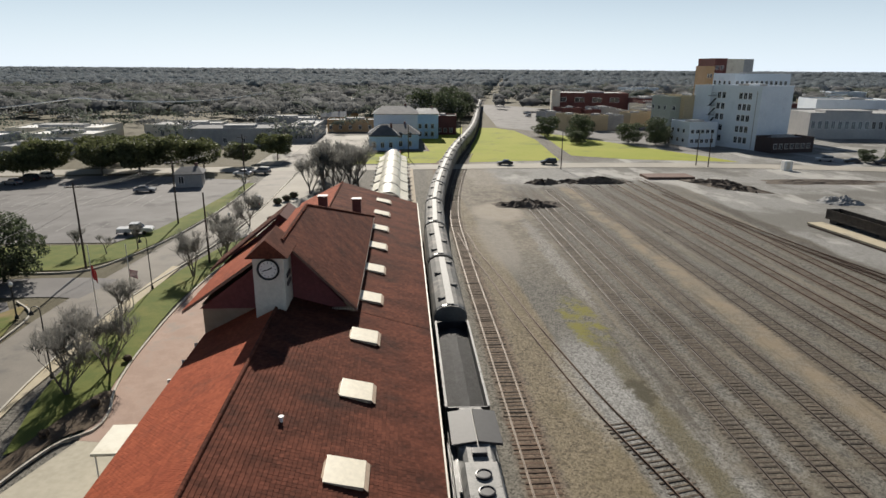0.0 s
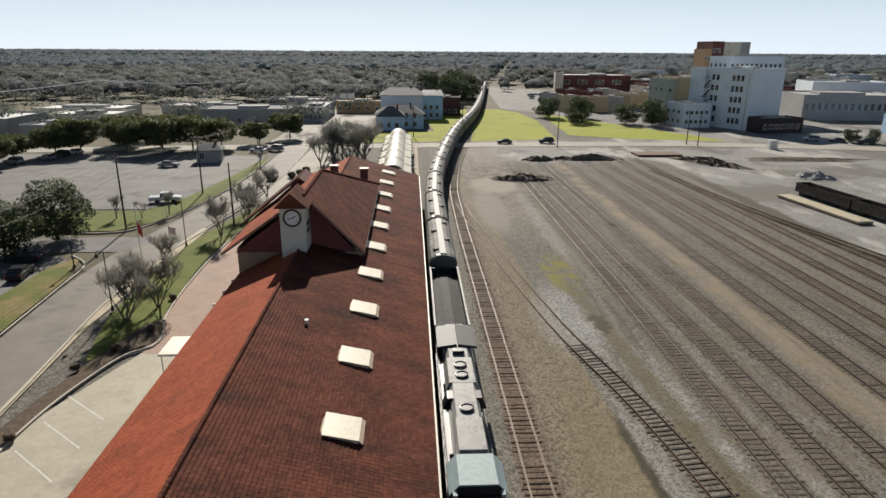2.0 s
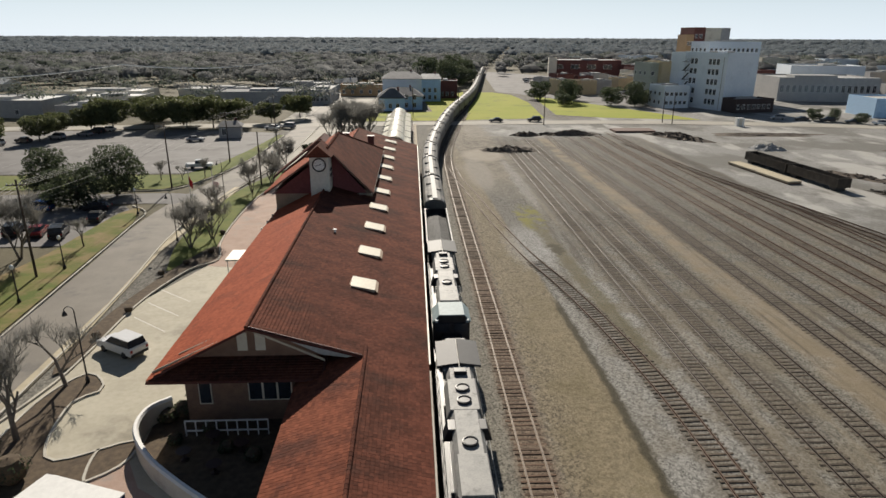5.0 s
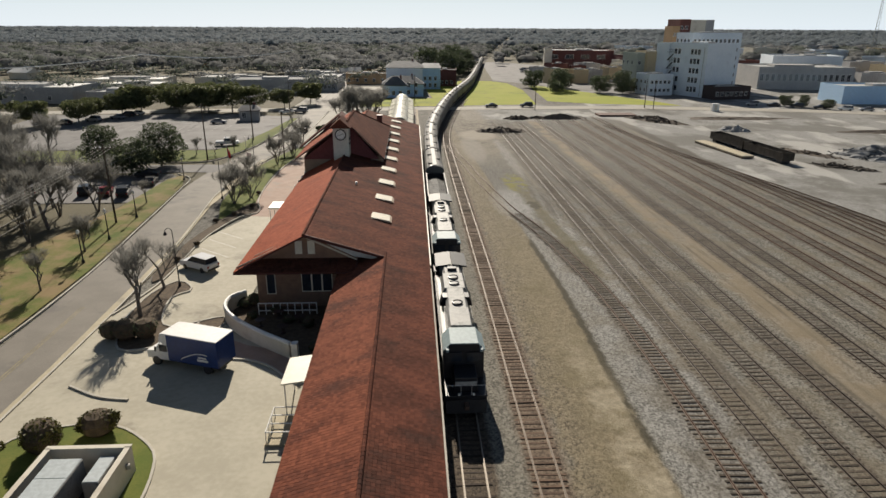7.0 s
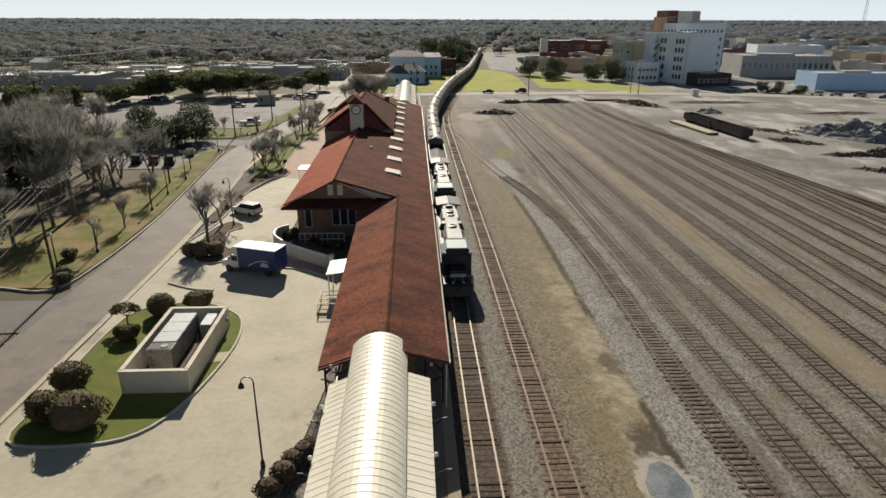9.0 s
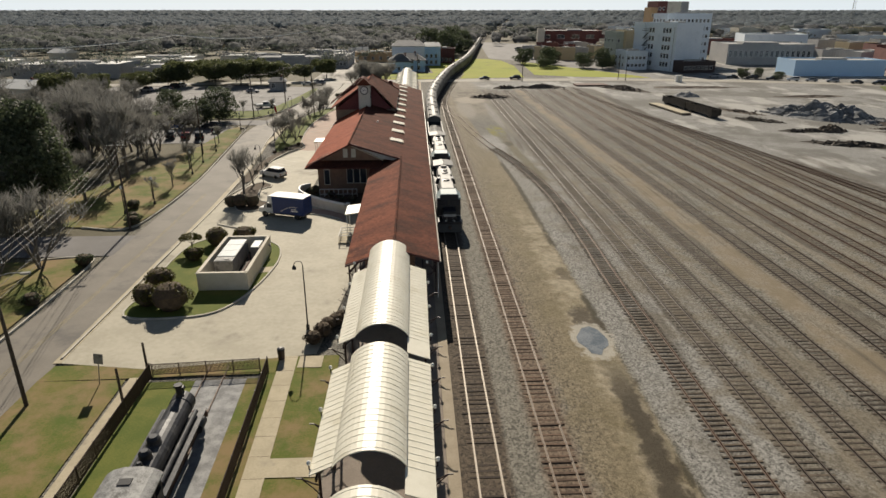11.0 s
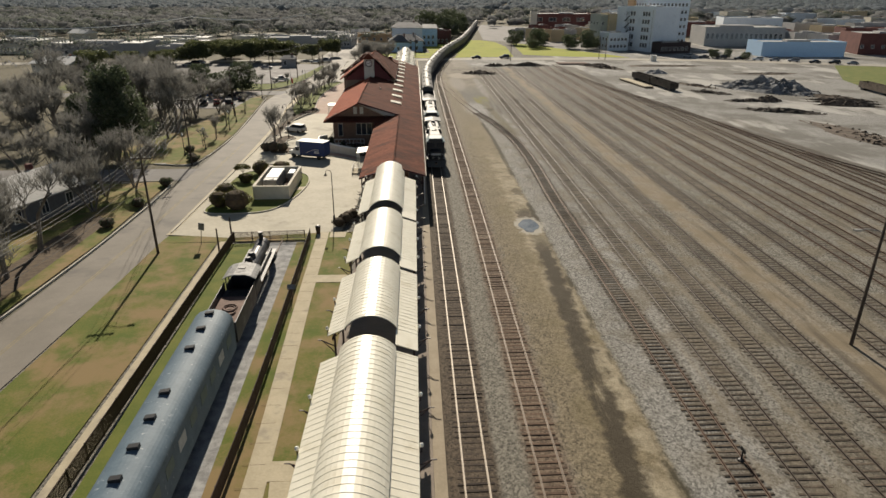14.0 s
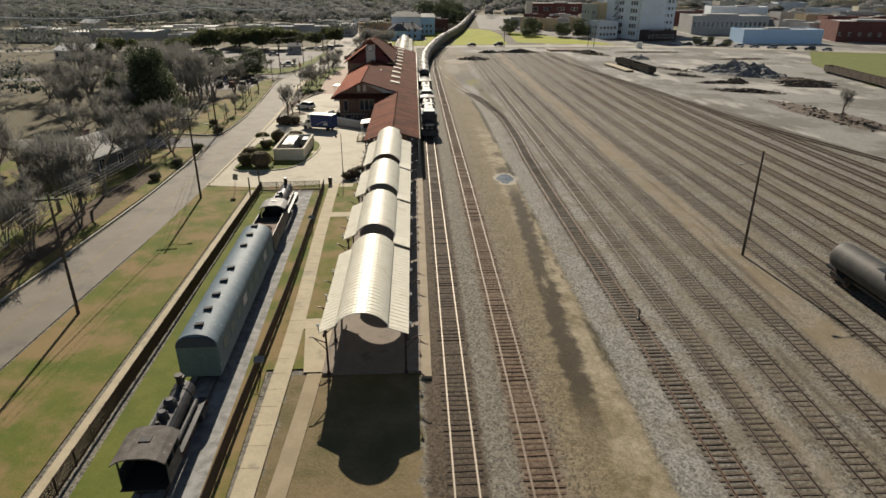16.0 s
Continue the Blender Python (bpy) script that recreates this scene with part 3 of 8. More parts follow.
setting("north_crossing_road", ribbon([(-398.3, 136.4), (-203.1, 150.5), (-61.6, 164.3), (-20.4, 167), (21, 169.7), (62.9, 171), (105, 166.6), (157.6, 153.7), (255.8, 118.1)], -4.4, 4.4, PZ - 0.028, 4.0), M_ROADTAN, "sunlit dusty street crossing the railway", "road")
sheet("station_road_north", [(-32.3, 90.6), (-31.7, 161.3), (-24.6, 161.8), (-23.2, 94)], PZ - 0.02, M_ROADTAN, "pale paved forecourt north of the station", "pavement")
sheet("parking_lot", [(-115.5, 91.2), (-49.6, 91.8), (-44.4, 104.8), (-41.8, 124), (-41.5, 148), (-71.9, 155.9), (-121.3, 152.1)], PZ - 0.024, M_LOT, "wide faded asphalt parking lot", "parking lot")
stall = Mesh()
for i in range(19):
    x0 = -112 + i * 3.1
    stall.box(x0, 99, PZ - 0.023, x0 + 0.12, 104.5, PZ - 0.02).box(x0, 119, PZ - 0.023, x0 + 0.12, 130, PZ - 0.02)
setting("stall_lines", stall, M_LOTLINE, "worn white parking stall lines", "road marking")
sheet("lot_verge", [(-115.6, 77.5), (-63.9, 77.6), (-49.1, 77.8), (-44.7, 83.6), (-41.7, 97.2), (-39.4, 118.5), (-39.4, 143.9), (-41.3, 143.8), (-43.5, 118.3), (-46.1, 99.8), (-49.6, 90.4), (-115.5, 89.8)], PZ + 0.03, M_LAWN_BRIGHT, "green grass verge along the parking lot", "lawn")
sheet("car_park_west", [(-74.7, 44.4), (-50.3, 44.9), (-48.2, 62.1), (-50.7, 65.8), (-74.5, 64.7)], PZ - 0.012, M_LOT, "small asphalt car park under bare trees", "parking lot")
sheet("verge_west", [(-51.5, -11.7), (-42.9, -12.4), (-41.9, -4), (-42.1, 14.1), (-43.6, 33.6), (-45.4, 55.8), (-47.9, 65.1), (-49.9, 61.3), (-50.4, 41.8), (-54.1, 19.3), (-60.3, -5.7)], PZ + 0.03, M_LAWN, "yellowed winter lawn along the street", "lawn")
sheet("verge_southwest", [(-49.4, -24.2), (-44.2, -23.1), (-42.5, -25.8), (-41.9, -49.5), (-43.2, -77.4), (-44.1, -119), (-44.6, -188.3), (-73.1, -189.1), (-72.6, -25.6)], PZ + 0.03, M_LAWN, "patchy winter lawn by old houses", "lawn")
# Dark sheet over the verge stands in for tree shade on leaf litter.
sheet("shaded_litter_verge", [(-44.1, -42), (-44.5, -77), (-45.0, -119), (-45.4, -180), (-50.5, -180), (-50.2, -119), (-49.4, -77), (-47.6, -42)], PZ + 0.036, M_MULCH, "leaf litter darkened with the shade of street trees", "ground cover", True)
kerb("kerb_west", [(-49.4, -11.9), (-43.3, -12.7), (-41.7, -5.4), (-41.6, 12.8), (-43.2, 33.7), (-44.8, 53.1), (-45.8, 61.5), (-49.7, 66)], PZ - 0.1, PZ + 0.12)
kerb("kerb_southwest", [(-50, -23.9), (-44.4, -23), (-41.9, -25.8), (-41.5, -49.5), (-42.6, -74.6), (-43.7, -98.2), (-44.2, -160.6)], PZ - 0.1, PZ + 0.12)
kerb("kerb_lot", [(-61.9, 77), (-49, 76.9), (-44.7, 82.6), (-41.5, 95.8), (-39.6, 115.7), (-39.4, 143.9)], PZ - 0.1, PZ + 0.12)

# concrete forecourt, drive and lawns beside the station
sheet("forecourt", [(-34.1, -47.1), (-26.3, -48.4), (-13.1, -46.5), (-11.7, -33), (-11.7, 7.1), (-21.3, 6.7), (-21.5, 35.3), (-28.6, 36.4), (-32.2, 25.6), (-32.3, 11.8), (-34, 1.8)], PZ, M_CONCRETE, "sunlit stained concrete forecourt", "pavement")
sheet("brick_drive", [(-28.5, 36.4), (-21.5, 35.3), (-21.5, 94.1), (-27.4, 93.8), (-29.9, 76.6), (-30.5, 63.8), (-30.3, 53.8), (-29.7, 45.4)], PZ + 0.004, M_PAVER, "pinkish paved drive beside the station", "pavement")
sheet("side_strip", [(-36.3, 42.2), (-34.5, 20), (-34.1, 6.1), (-34.1, -47.1), (-34.8, -47.1), (-34.7, -7.9), (-35.5, 25.4), (-37.4, 47.8), (-37.6, 62), (-36.4, 79.1), (-35.1, 79.1), (-35.7, 62.1)], PZ + 0.008, M_WALKWAY, "narrow sandy sidewalk along the street", "pavement")
LAWN_N = [(-32.9, 34.7), (-29.4, 39.1), (-30, 48.2), (-30.8, 59.5), (-30.7, 69.4), (-28.6, 85.2), (-27.4, 93.8), (-30.5, 93.6), (-33.7, 82.1), (-35.4, 70.6), (-35.6, 56.4), (-35.2, 45.1)]
sheet("lawn_north", LAWN_N, PZ + 0.05, M_LAWN_BRIGHT, "green lawn with bare trees by the drive", "lawn", True)
sheet("planting_bed", [(-32.6, 34.1), (-34.1, 22.8), (-33.9, 11.7), (-32.5, 11.8), (-32.3, 25.6), (-30.4, 35.9), (-28.3, 38.5), (-28.7, 43.3), (-30.4, 43)], PZ + 0.06, M_MULCH, "dark mulch bed at the kerb", "planting bed", True)
kerb("kerb_drive", [(-33.9, 1.9), (-32.3, 10.4), (-32.2, 24.3), (-31.2, 31.3), (-29.8, 36), (-28.1, 37.5), (-27.9, 39.9), (-29.3, 44.8), (-30.1, 52.4), (-30.4, 63.8), (-29.9, 75.2), (-27.5, 93.8)], PZ - 0.05, PZ + 0.16)
kerb("kerb_street_east", [(-34.4, -46.4), (-34.1, -7.9), (-34.3, 8.9), (-35.4, 28.3), (-37.3, 47.8), (-37.2, 64.8), (-35.2, 79.1), (-33.3, 93.4), (-32.1, 113.3), (-32, 152.9)], PZ - 0.08, PZ + 0.12)
ISLAND = [(-32.7, -33.8), (-32.5, -38.8), (-27.1, -39.3), (-23.7, -37.9), (-21.7, -33.4), (-20.6, -26.6), (-20.9, -22), (-22.2, -19.3), (-26.1, -16.8), (-31.5, -17.9), (-32.9, -23.1)]
sheet("island_lawn", ISLAND, PZ + 0.09, M_LAWN_BRIGHT, "trimmed green lawn island round the equipment pen", "lawn", True)
kerb("kerb_island", ISLAND + [ISLAND[0]], PZ - 0.02, PZ + 0.15)
sheet("island_slab", [(-22.4, -28.9), (-20.8, -28.5), (-20.7, -26.9), (-22.4, -27.3)], PZ + 0.11, M_WALKWAY, "small concrete slab across the grass", "pavement")
PLANTER = [(-32.3, -0), (-32.2, 6.7), (-30.4, 10.5), (-28.1, 8), (-29.6, 5.7), (-27.7, -0.9), (-22.7, 1), (-23.1, -2.4), (-29.7, -5.7)]
sheet("planter_bed", PLANTER, PZ + 0.07, M_MULCH, "brown planting bed with shrubs and a bare tree", "planting bed", True)
kerb("kerb_planter", PLANTER + [PLANTER[0]], PZ - 0.02, PZ + 0.14)
sheet("entry_walk", [(-24.8, 0.1), (-24.7, -1.6), (-23.8, -4.0), (-20.7, -7.1), (-18.4, -7.7), (-16.4, -8.7), (-14.3, -10.9), (-14.6, -6.8), (-17.0, -5.7), (-18.9, -5.0), (-20.6, -3.9), (-22.2, -1.3), (-22.7, 0.5)], PZ + 0.03, M_PAVER, "reddish paved walk round the courtyard wall", "pavement")
kerb("kerb_spur", [(-31.5, -11.4), (-28.4, -13.1), (-25, -13.7)], PZ - 0.02, PZ + 0.14)
kerb("kerb_court", [(-24.8, 0.1), (-24.7, -1.6), (-23.8, -4.0), (-20.7, -7.1), (-18.4, -7.7), (-16.4, -8.7), (-14.3, -10.9)], PZ - 0.02, PZ + 0.14)
stripe = Mesh()
for yy in (28.8, 25.2, 21.6, 18.0):
    stripe.prism([(-31.3, yy + 0.05, PZ + 0.004), (-27.0, yy - 3.4, PZ + 0.004), (-27.0, yy - 3.26, PZ + 0.004), (-31.3, yy + 0.19, PZ + 0.004)], (0, 0, 0), (0, 0, 0.003))
setting("forecourt_stall_lines", stripe, M_LINE, "white stall lines on the concrete", "road marking")
sheet("lawn_south", [(-34.6, -49.8), (-27.7, -49.8), (-27.2, -76.8), (-26.8, -118.4), (-26.3, -201.7), (-37.2, -202), (-36.5, -104.9), (-35.1, -74.3)], PZ - 0.02, M_LAWN, "patchy grass bank beside the street", "lawn")
sheet("drive_kerb_bank", [(-34.4, -47.5), (-13.4, -46.9), (-13.4, -49.3), (-34.6, -49.8)], PZ - 0.01, M_LAWN, "worn grass edge below the forecourt", "lawn")

# display strip and walks south of the forecourt
setting("display_walk", ribbon([(-26.7, -49.6), (-26.1, -79.5), (-25.7, -110), (-25, -173.9)], -0.75, 0.75, PZ + 0.012), M_WALKWAY, "long concrete walk beside the display fence", "pavement")
setting("display_gravel", ribbon([(-20.7, -50.1), (-19.8, -79.3), (-18.8, -109.8), (-17.2, -173.7)], -2.6, 1.4, PZ - 0.03), M_GRAVEL, "grey gravel under the display train", "ground cover")
setting("display_grass_west", ribbon([(-20.7, -50.1), (-19.8, -79.3), (-18.8, -109.8), (-17.2, -173.7)], 1.4, 5.2, PZ - 0.035), M_LAWN_BRIGHT, "grass strip under the display fence", "lawn")
setting("display_grass_east", ribbon([(-20.7, -50.1), (-19.8, -79.3), (-18.8, -109.8), (-17.2, -173.7)], -4.2, -2.6, PZ - 0.035), M_LAWN, "yellow-green grass beside the gravel", "lawn")
setting("garden_walk", ribbon([(-15.3, -46.8), (-14.7, -68), (-13.8, -90.2), (-13.6, -109.6), (-13.1, -173.5)], -0.72, 0.72, PZ + 0.016), M_WALKWAY, "straight pale concrete garden walk", "pavement")
setting("garden_lawn", ribbon([(-15.3, -46.8), (-14.7, -68), (-13.8, -90.2), (-13.6, -98.5)], -4.2, 1.6, PZ - 0.03), M_LAWN, "brownish grass between walk and platform", "lawn")
for yy, xe in ((-47.7, -12.4), (-60.7, -10.8), (-89.6, -10.52)):
    sheet("link_walk", [(-14.4, yy - 0.9), (xe, yy - 0.95), (xe, yy + 0.9), (-14.4, yy + 0.9)], PZ + 0.014, M_WALKWAY, "short concrete link to the platform", "pavement")
sheet("platform_apron", [(-12.9, -90.55), (-10.52, -90.55), (-10.3, -97.3), (-12.0, -97.3)], PZ + 0.01, M_WALKWAY, "pale concrete apron beside the canopy", "pavement")
setting("worn_path", ribbon([(-11.1, -97.3), (-11.3, -104.0), (-11.6, -111.0), (-12.2, -122.0), (-12.6, -140.0)], -0.6, 0.6, PZ - 0.06), surface("trodden_earth", (0.30, 0.245, 0.165), (0.37, 0.305, 0.21), 0.5, 0.95, fine=6), "worn tan footpath across dirt", "path")
joint = Mesh()
for i in range(30):
    yy = -47 - i * 2.1
    xc = -15.4 + (i * 2.1) * 0.027
    joint.box(xc - 0.72, yy, PZ + 0.017, xc + 0.72, yy + 0.03, PZ + 0.019)
setting("walk_joints", joint, M_MULCH, "dark joints in the garden walk", "joint")

# platform
pl = Mesh().box(-10.5, -97.6, GZ - 0.1, -2.66, -37.0, 0.02).box(-11.1, -37.0, GZ - 0.1, -2.66, 165, 0.02)
setting("platform", pl, surface("platform_brick", (0.20, 0.165, 0.135), (0.27, 0.225, 0.185), 0.5, 0.85, fine=10, stain=(0.15, 0.12, 0.10), stain_scale=0.25), "worn brown paved platform", "platform")
setting("platform_edge", Mesh().box(-2.65, -98.4, GZ - 0.1, -1.84, 165, 0.05), surface("platform_edge_stone", (0.29, 0.24, 0.17), (0.36, 0.30, 0.22), 0.6, 0.85, fine=9), "tan platform edge beside the running line", "platform")
setting("ballast_shoulder", ribbon([(0.45, 91.0), (0.5, 95.4), (2.7, 121.1), (9.9, 175.3), (25, 259.4), (43.5, 398.8), (68.6, 571.7)], -1.6, 1.9, GZ + 0.036), surface("brown_ballast", (0.045, 0.034, 0.025), (0.095, 0.072, 0.052), 1.4, 0.9, fine=15, depth=0.05, bump=0.6), "oil-browned ballast between the rails", "ground cover")
sheet("puddle", [(9.8, -45.4), (9.9, -44.0), (10.5, -43.4), (10.9, -42.4), (12.0, -42.6), (12.3, -43.8), (12.6, -44.8), (12.3, -46.2), (11.7, -46.6), (11.3, -47.6), (10.5, -47.4), (10.3, -46.2)], GZ + 0.02, M_WATER, "small puddle reflecting the sky", "puddle", True)

# fields north of the crossing road
sheet("field_west", [(15, 177.8), (43, 181.7), (47.1, 237.1), (45, 273.5), (37.7, 287), (30, 287.8), (23.2, 246.6)], GZ + 0.03, M_FIELD, "bright green grass field beside the railway", "field")
sheet("field_east", [(49.2, 192.1), (62.8, 183.8), (96.5, 176.7), (92.3, 189.3), (75.4, 225), (60.7, 255), (53.9, 262.9)], GZ + 0.03, M_FIELD, "bright green grass field before the town", "field")
sheet("field_bank", [(-22.5, 174.6), (5, 176.4), (10.2, 197.9), (19, 243.5), (23.2, 291.4), (2.5, 240.9), (4.5, 203.1), (-22.4, 198.5)], GZ + 0.026, M_FIELD, "grass bank by the pale blue house", "field")
sheet("town_lot", [(39.8, 289.9), (58.6, 266.1), (77.4, 239.2), (96.5, 195.2), (157.8, 230.7), (157.1, 344), (62.5, 475.1), (52.2, 474.2)], GZ + 0.02, M_LOT, "sunlit town parking area", "parking lot")
sheet("house_yard", [(-46.2, 173.7), (-22.5, 175.3), (-16.2, 201.7), (-16.1, 253.6), (-45.8, 251.4)], GZ + 0.02, M_ROADTAN, "pale concrete yard west of the blue house", "pavement")
sheet("park_east", [(133.1, 44.4), (148.2, 25.5), (278.1, 77.1), (277.3, 147.4), (172.5, 143.1), (146.3, 97)], GZ + 0.03, M_LAWN_BRIGHT, "green park beyond the gravel lot", "field")

# ---- railway lines ----
MAIN = [(-0, -200.9), (-0, -75.7), (-0, 35.7), (0.2, 78.3), (0.6, 95.4), (2.7, 121.1), (9.9, 175.3), (25, 259.4), (43.5, 398.8), (66.5, 571.5), (112.8, 899.8)]
SECOND = [(5, -200.8), (4.8, -103.4), (4.8, -47.7), (4.7, 7.8), (4.6, 50), (4.6, 85.7), (5.2, 109.9), (8.1, 138.4), (13.1, 172.7), (17.4, 198.4)]
LADDER = [(5.4, 95.7), (6.2, 82.9), (7.4, 73.7), (8.9, 58.8), (10.4, 47.5), (11.8, 38.4), (14.3, 26.7), (16, 15.4), (17.1, 4.2), (17.4, -7.1), (17.3, -19.6), (16.9, -33.3), (16.8, -54.2), (16.95, -103), (17.1, -200.5)]


def railway(label, pts, rail_mat, single=0, y_range=(-130, 60), lift=0.0, gap=0.56, wood=None, step=2.0, bury=900.0, sink=0.045):
    """Two rails on sleepers; the sleepers of the near stretch are pieces of their own."""
    t = thing("railway_track", label, "railway track", "railway tracks")
    ps, ds = spline(pts, step)
    for off in (-0.755, 0.755):
        m = Mesh()
        prof = [(-0.07, -0.15), (-0.012, -0.13), (-0.012, -0.05), (-0.037, -0.035), (-0.037, 0.0), (0.037, 0.0), (0.037, -0.035), (0.012, -0.05), (0.012, -0.13), (0.07, -0.15)]
        for p, d in zip(ps, ds):
            n = Vector((d.y, -d.x, 0))
            m.v += [tuple(p + n * (off + a) + Vector((0, 0, b + lift))) for a, b in prof]
        k = len(prof)
        m.f += [(i * k + j, i * k + (j + 1) % k, (i + 1) * k + (j + 1) % k, (i + 1) * k + j) for i in range(len(ps) - 1) for j in range(k)]
        part("rail", m, rail_mat, t)
    ps, ds = spline(pts, gap)
    rest, made = Mesh(), 0
    piece = Mesh().box(-1.16, -0.085, -0.15, 1.16, 0.085, 0.0).data("sleeper")
    piece.materials.append(wood or M_TIE)
    for p, d in zip(ps, ds):
        ang = math.atan2(d.y, d.x) - math.pi / 2 + random.uniform(-0.03, 0.03)
        skew = Matrix.Translation((p.x + random.uniform(-0.12, 0.12), p.y + random.uniform(-0.05, 0.05), -0.15 + lift + min(0.01, random.gauss(0.0, 0.012)))) @ Matrix.Rotation(ang, 4, "Z")
        if p.y > bury:  # silted up with dust
            skew = Matrix.Translation((0, 0, -sink + random.uniform(-0.03, 0.02))) @ skew
        if made < single and y_range[0] < p.y < y_range[1]:
            ob = part("sleeper", piece, M_TIE, t)
            ob.matrix_basis = skew
            made += 1
        elif p.y < 360:
            rest.box(-1.16, -0.085, -0.15, 1.16, 0.085, 0.0, skew)
    if rest.v:
        tagged(part("sleeper_row", rest, M_TIE_ISL, t, "row of weathered wooden sleepers"), kind="stuff")
    return t


railway("main running line with bright worn rails", MAIN, M_RAIL_BRIGHT, 300, (-130, 40), wood=M_TIE_MAIN, bury=-900.0, sink=0.02)
railway("rusty brown running line on gravel", SECOND, M_RAIL_RUST2, 300, (-130, 40), wood=M_TIE_RED, bury=-900.0, sink=0.01)
railway("curving yard lead with dark rusty rails", LADDER, M_RAIL_RUST, 300, (-120, 90), bury=37.0, sink=0.14)
YARD = [(20.85, 21.1, 127), (25.35, 24.5, 121), (29.9, 28.7, 138), (36.5, 35.2, 143), (41.3, 40.7, 146), (46.0, 45.5, 149), (50.6, 50.1, 150), (55.1, 54.9, 150)]
for i, (xa, xb, yend) in enumerate(YARD):
    railway("straight yard track with dark rusty rails", [(xa, -220), (xa, -76), ((xa + xb) / 2, 8), (xb, yend)], M_RAIL_YARD if i < 5 else M_RAIL_RUST, 150 if i < 4 else 0, (-105, -5), -0.02, 0.6, step=6.0, bury=60.0, sink=0.015)
# last track, slanting away to the south-east, and the sidings that leave it
for pts in ([(53.5, 128), (57, 90), (60.8, 66), (64.6, 43), (67.2, 20), (70.6, -6), (75.6, -26), (82.6, -52), (96, -100), (120, -190)],
            [(57.2, 90), (59.6, 58), (60.2, 20), (59.5, -30), (59.2, -76), (59.2, -220)],
            [(60.8, 66), (63.0, 38), (63.4, 6), (64.6, -36), (65, -76), (65, -220)],
            [(66.6, 24), (68.3, -6), (68.8, -46), (69, -90), (69, -220)],
            [(70.6, -6), (72.2, -34), (73, -70), (73, -220)]):
    railway("outer yard track with dark rusty rails", pts, M_RAIL_RUST, 0, lift=-0.02, gap=0.6, step=4.0)

# ---- station building ----
TILE_W, TILE_L = 0.30, 0.255


def tile_slope(parent, o, u, v, lu, lv, material, inside=None, singles=None, piece_mat=None):
    """Clay tiles in courses on a slope: o is the eave's start, u runs along it, v up the slope."""
    o, u, v = Vector(o), Vector(u).normalized(), Vector(v).normalized()
    n = u.cross(v)
    if n.z < 0:
        n = -n
    rest, made = Mesh(), 0
    one = Mesh()

    def tile(m, base, uu, vv, nn):
        """A flat interlocking tile: sloping top, thick lower edge and one side lip."""
        k = len(m.v)
        w, low, high = TILE_W * 0.93, 0.056, 0.008
        m.v.extend([tuple(p) for p in (base, base + uu * w, base + nn * low, base + uu * w + nn * low,
                                       base + vv * (TILE_L * 1.04) + nn * high, base + uu * w + vv * (TILE_L * 1.04) + nn * high, base + uu * w + vv * (TILE_L * 1.04))])
        m.f.extend([(k, k + 1, k + 3, k + 2), (k + 2, k + 3, k + 5, k + 4), (k + 1, k + 6, k + 5, k + 3)])

    tile(one, Vector((0, 0, 0)), Vector((1, 0, 0)), Vector((0, 1, 0)), Vector((0, 0, 1)))
    data = None
    turn = Matrix((u, v, n)).transposed().to_4x4()
    for j in range(int(lv / TILE_L) + 1):
        for i in range(int(lu / TILE_W)):
            base = o + u * (i * TILE_W) + v * (j * TILE_L)
            mid = base + u * (TILE_W / 2) + v * (TILE_L / 2)
            if j * TILE_L + TILE_L > lv + 0.2 or (inside and not inside(mid)):
                continue
            base = base + n * random.uniform(0, 0.008)
            if singles and made < 300 and singles(mid):
                if data is None:
                    data = one.data("roof_tile")
                    data.materials.append(piece_mat or material)
                ob = part("roof_tile", data, material, parent)
                ob.matrix_basis = Matrix.Translation(base) @ turn
                made += 1
            else:
                tile(rest, base, u, v, n)
    if rest.v:
        tagged(part("roof_tiles", rest, material, parent, "courses of red clay tiles"), kind="stuff")


def slab(parent, name, pts, thick, material, label=""):
    """A plate under the given corner points."""
    m = Mesh()
    m.prism([tuple(p) for p in pts], (0, 0, 0), (0, 0, -thick))
    return part(name, m, material, parent, label)


def ridge_caps(parent, a, b, material, r=0.13, step=0.36):
    a, b = Vector(a), Vector(b)
    k = int((b - a).length / step)
    m = Mesh()
    d = (b - a) / k
    for i in range(k):
        p = a + d * i
        m.tube(p, p + d * 1.08, r, r * 0.86, 8)
    return tagged(part("ridge_tiles", m, material, parent, "row of rounded ridge tiles"), kind="stuff")


RX, RZ = -14.5, 8.15          # ridge of the low roofs
EX, EZ = -2.18, 4.5          # eave on the track side
WX, WZ = -21.3, 4.67         # eave on the street side
SE = (RZ - EZ) / (EX - RX)
st = thing("station_building", "long red-tiled railway station with a clock tower and gables", "railway station")


def roof_pair(y0, y1, east_from=RX):
    lu = y1 - y0
    top = RZ - SE * (east_from - RX)
    lv = math.hypot(EX - east_from, top - EZ)
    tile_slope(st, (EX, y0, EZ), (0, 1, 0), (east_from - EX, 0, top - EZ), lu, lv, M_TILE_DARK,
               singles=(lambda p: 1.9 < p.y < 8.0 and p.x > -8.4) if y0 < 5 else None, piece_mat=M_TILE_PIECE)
    slab(st, "roof_deck", [(EX - 0.02, y0, EZ - 0.03), (EX - 0.02, y1, EZ - 0.03), (east_from, y1, top - 0.03), (east_from, y0, top - 0.03)], 0.16, M_ROOFBASE)


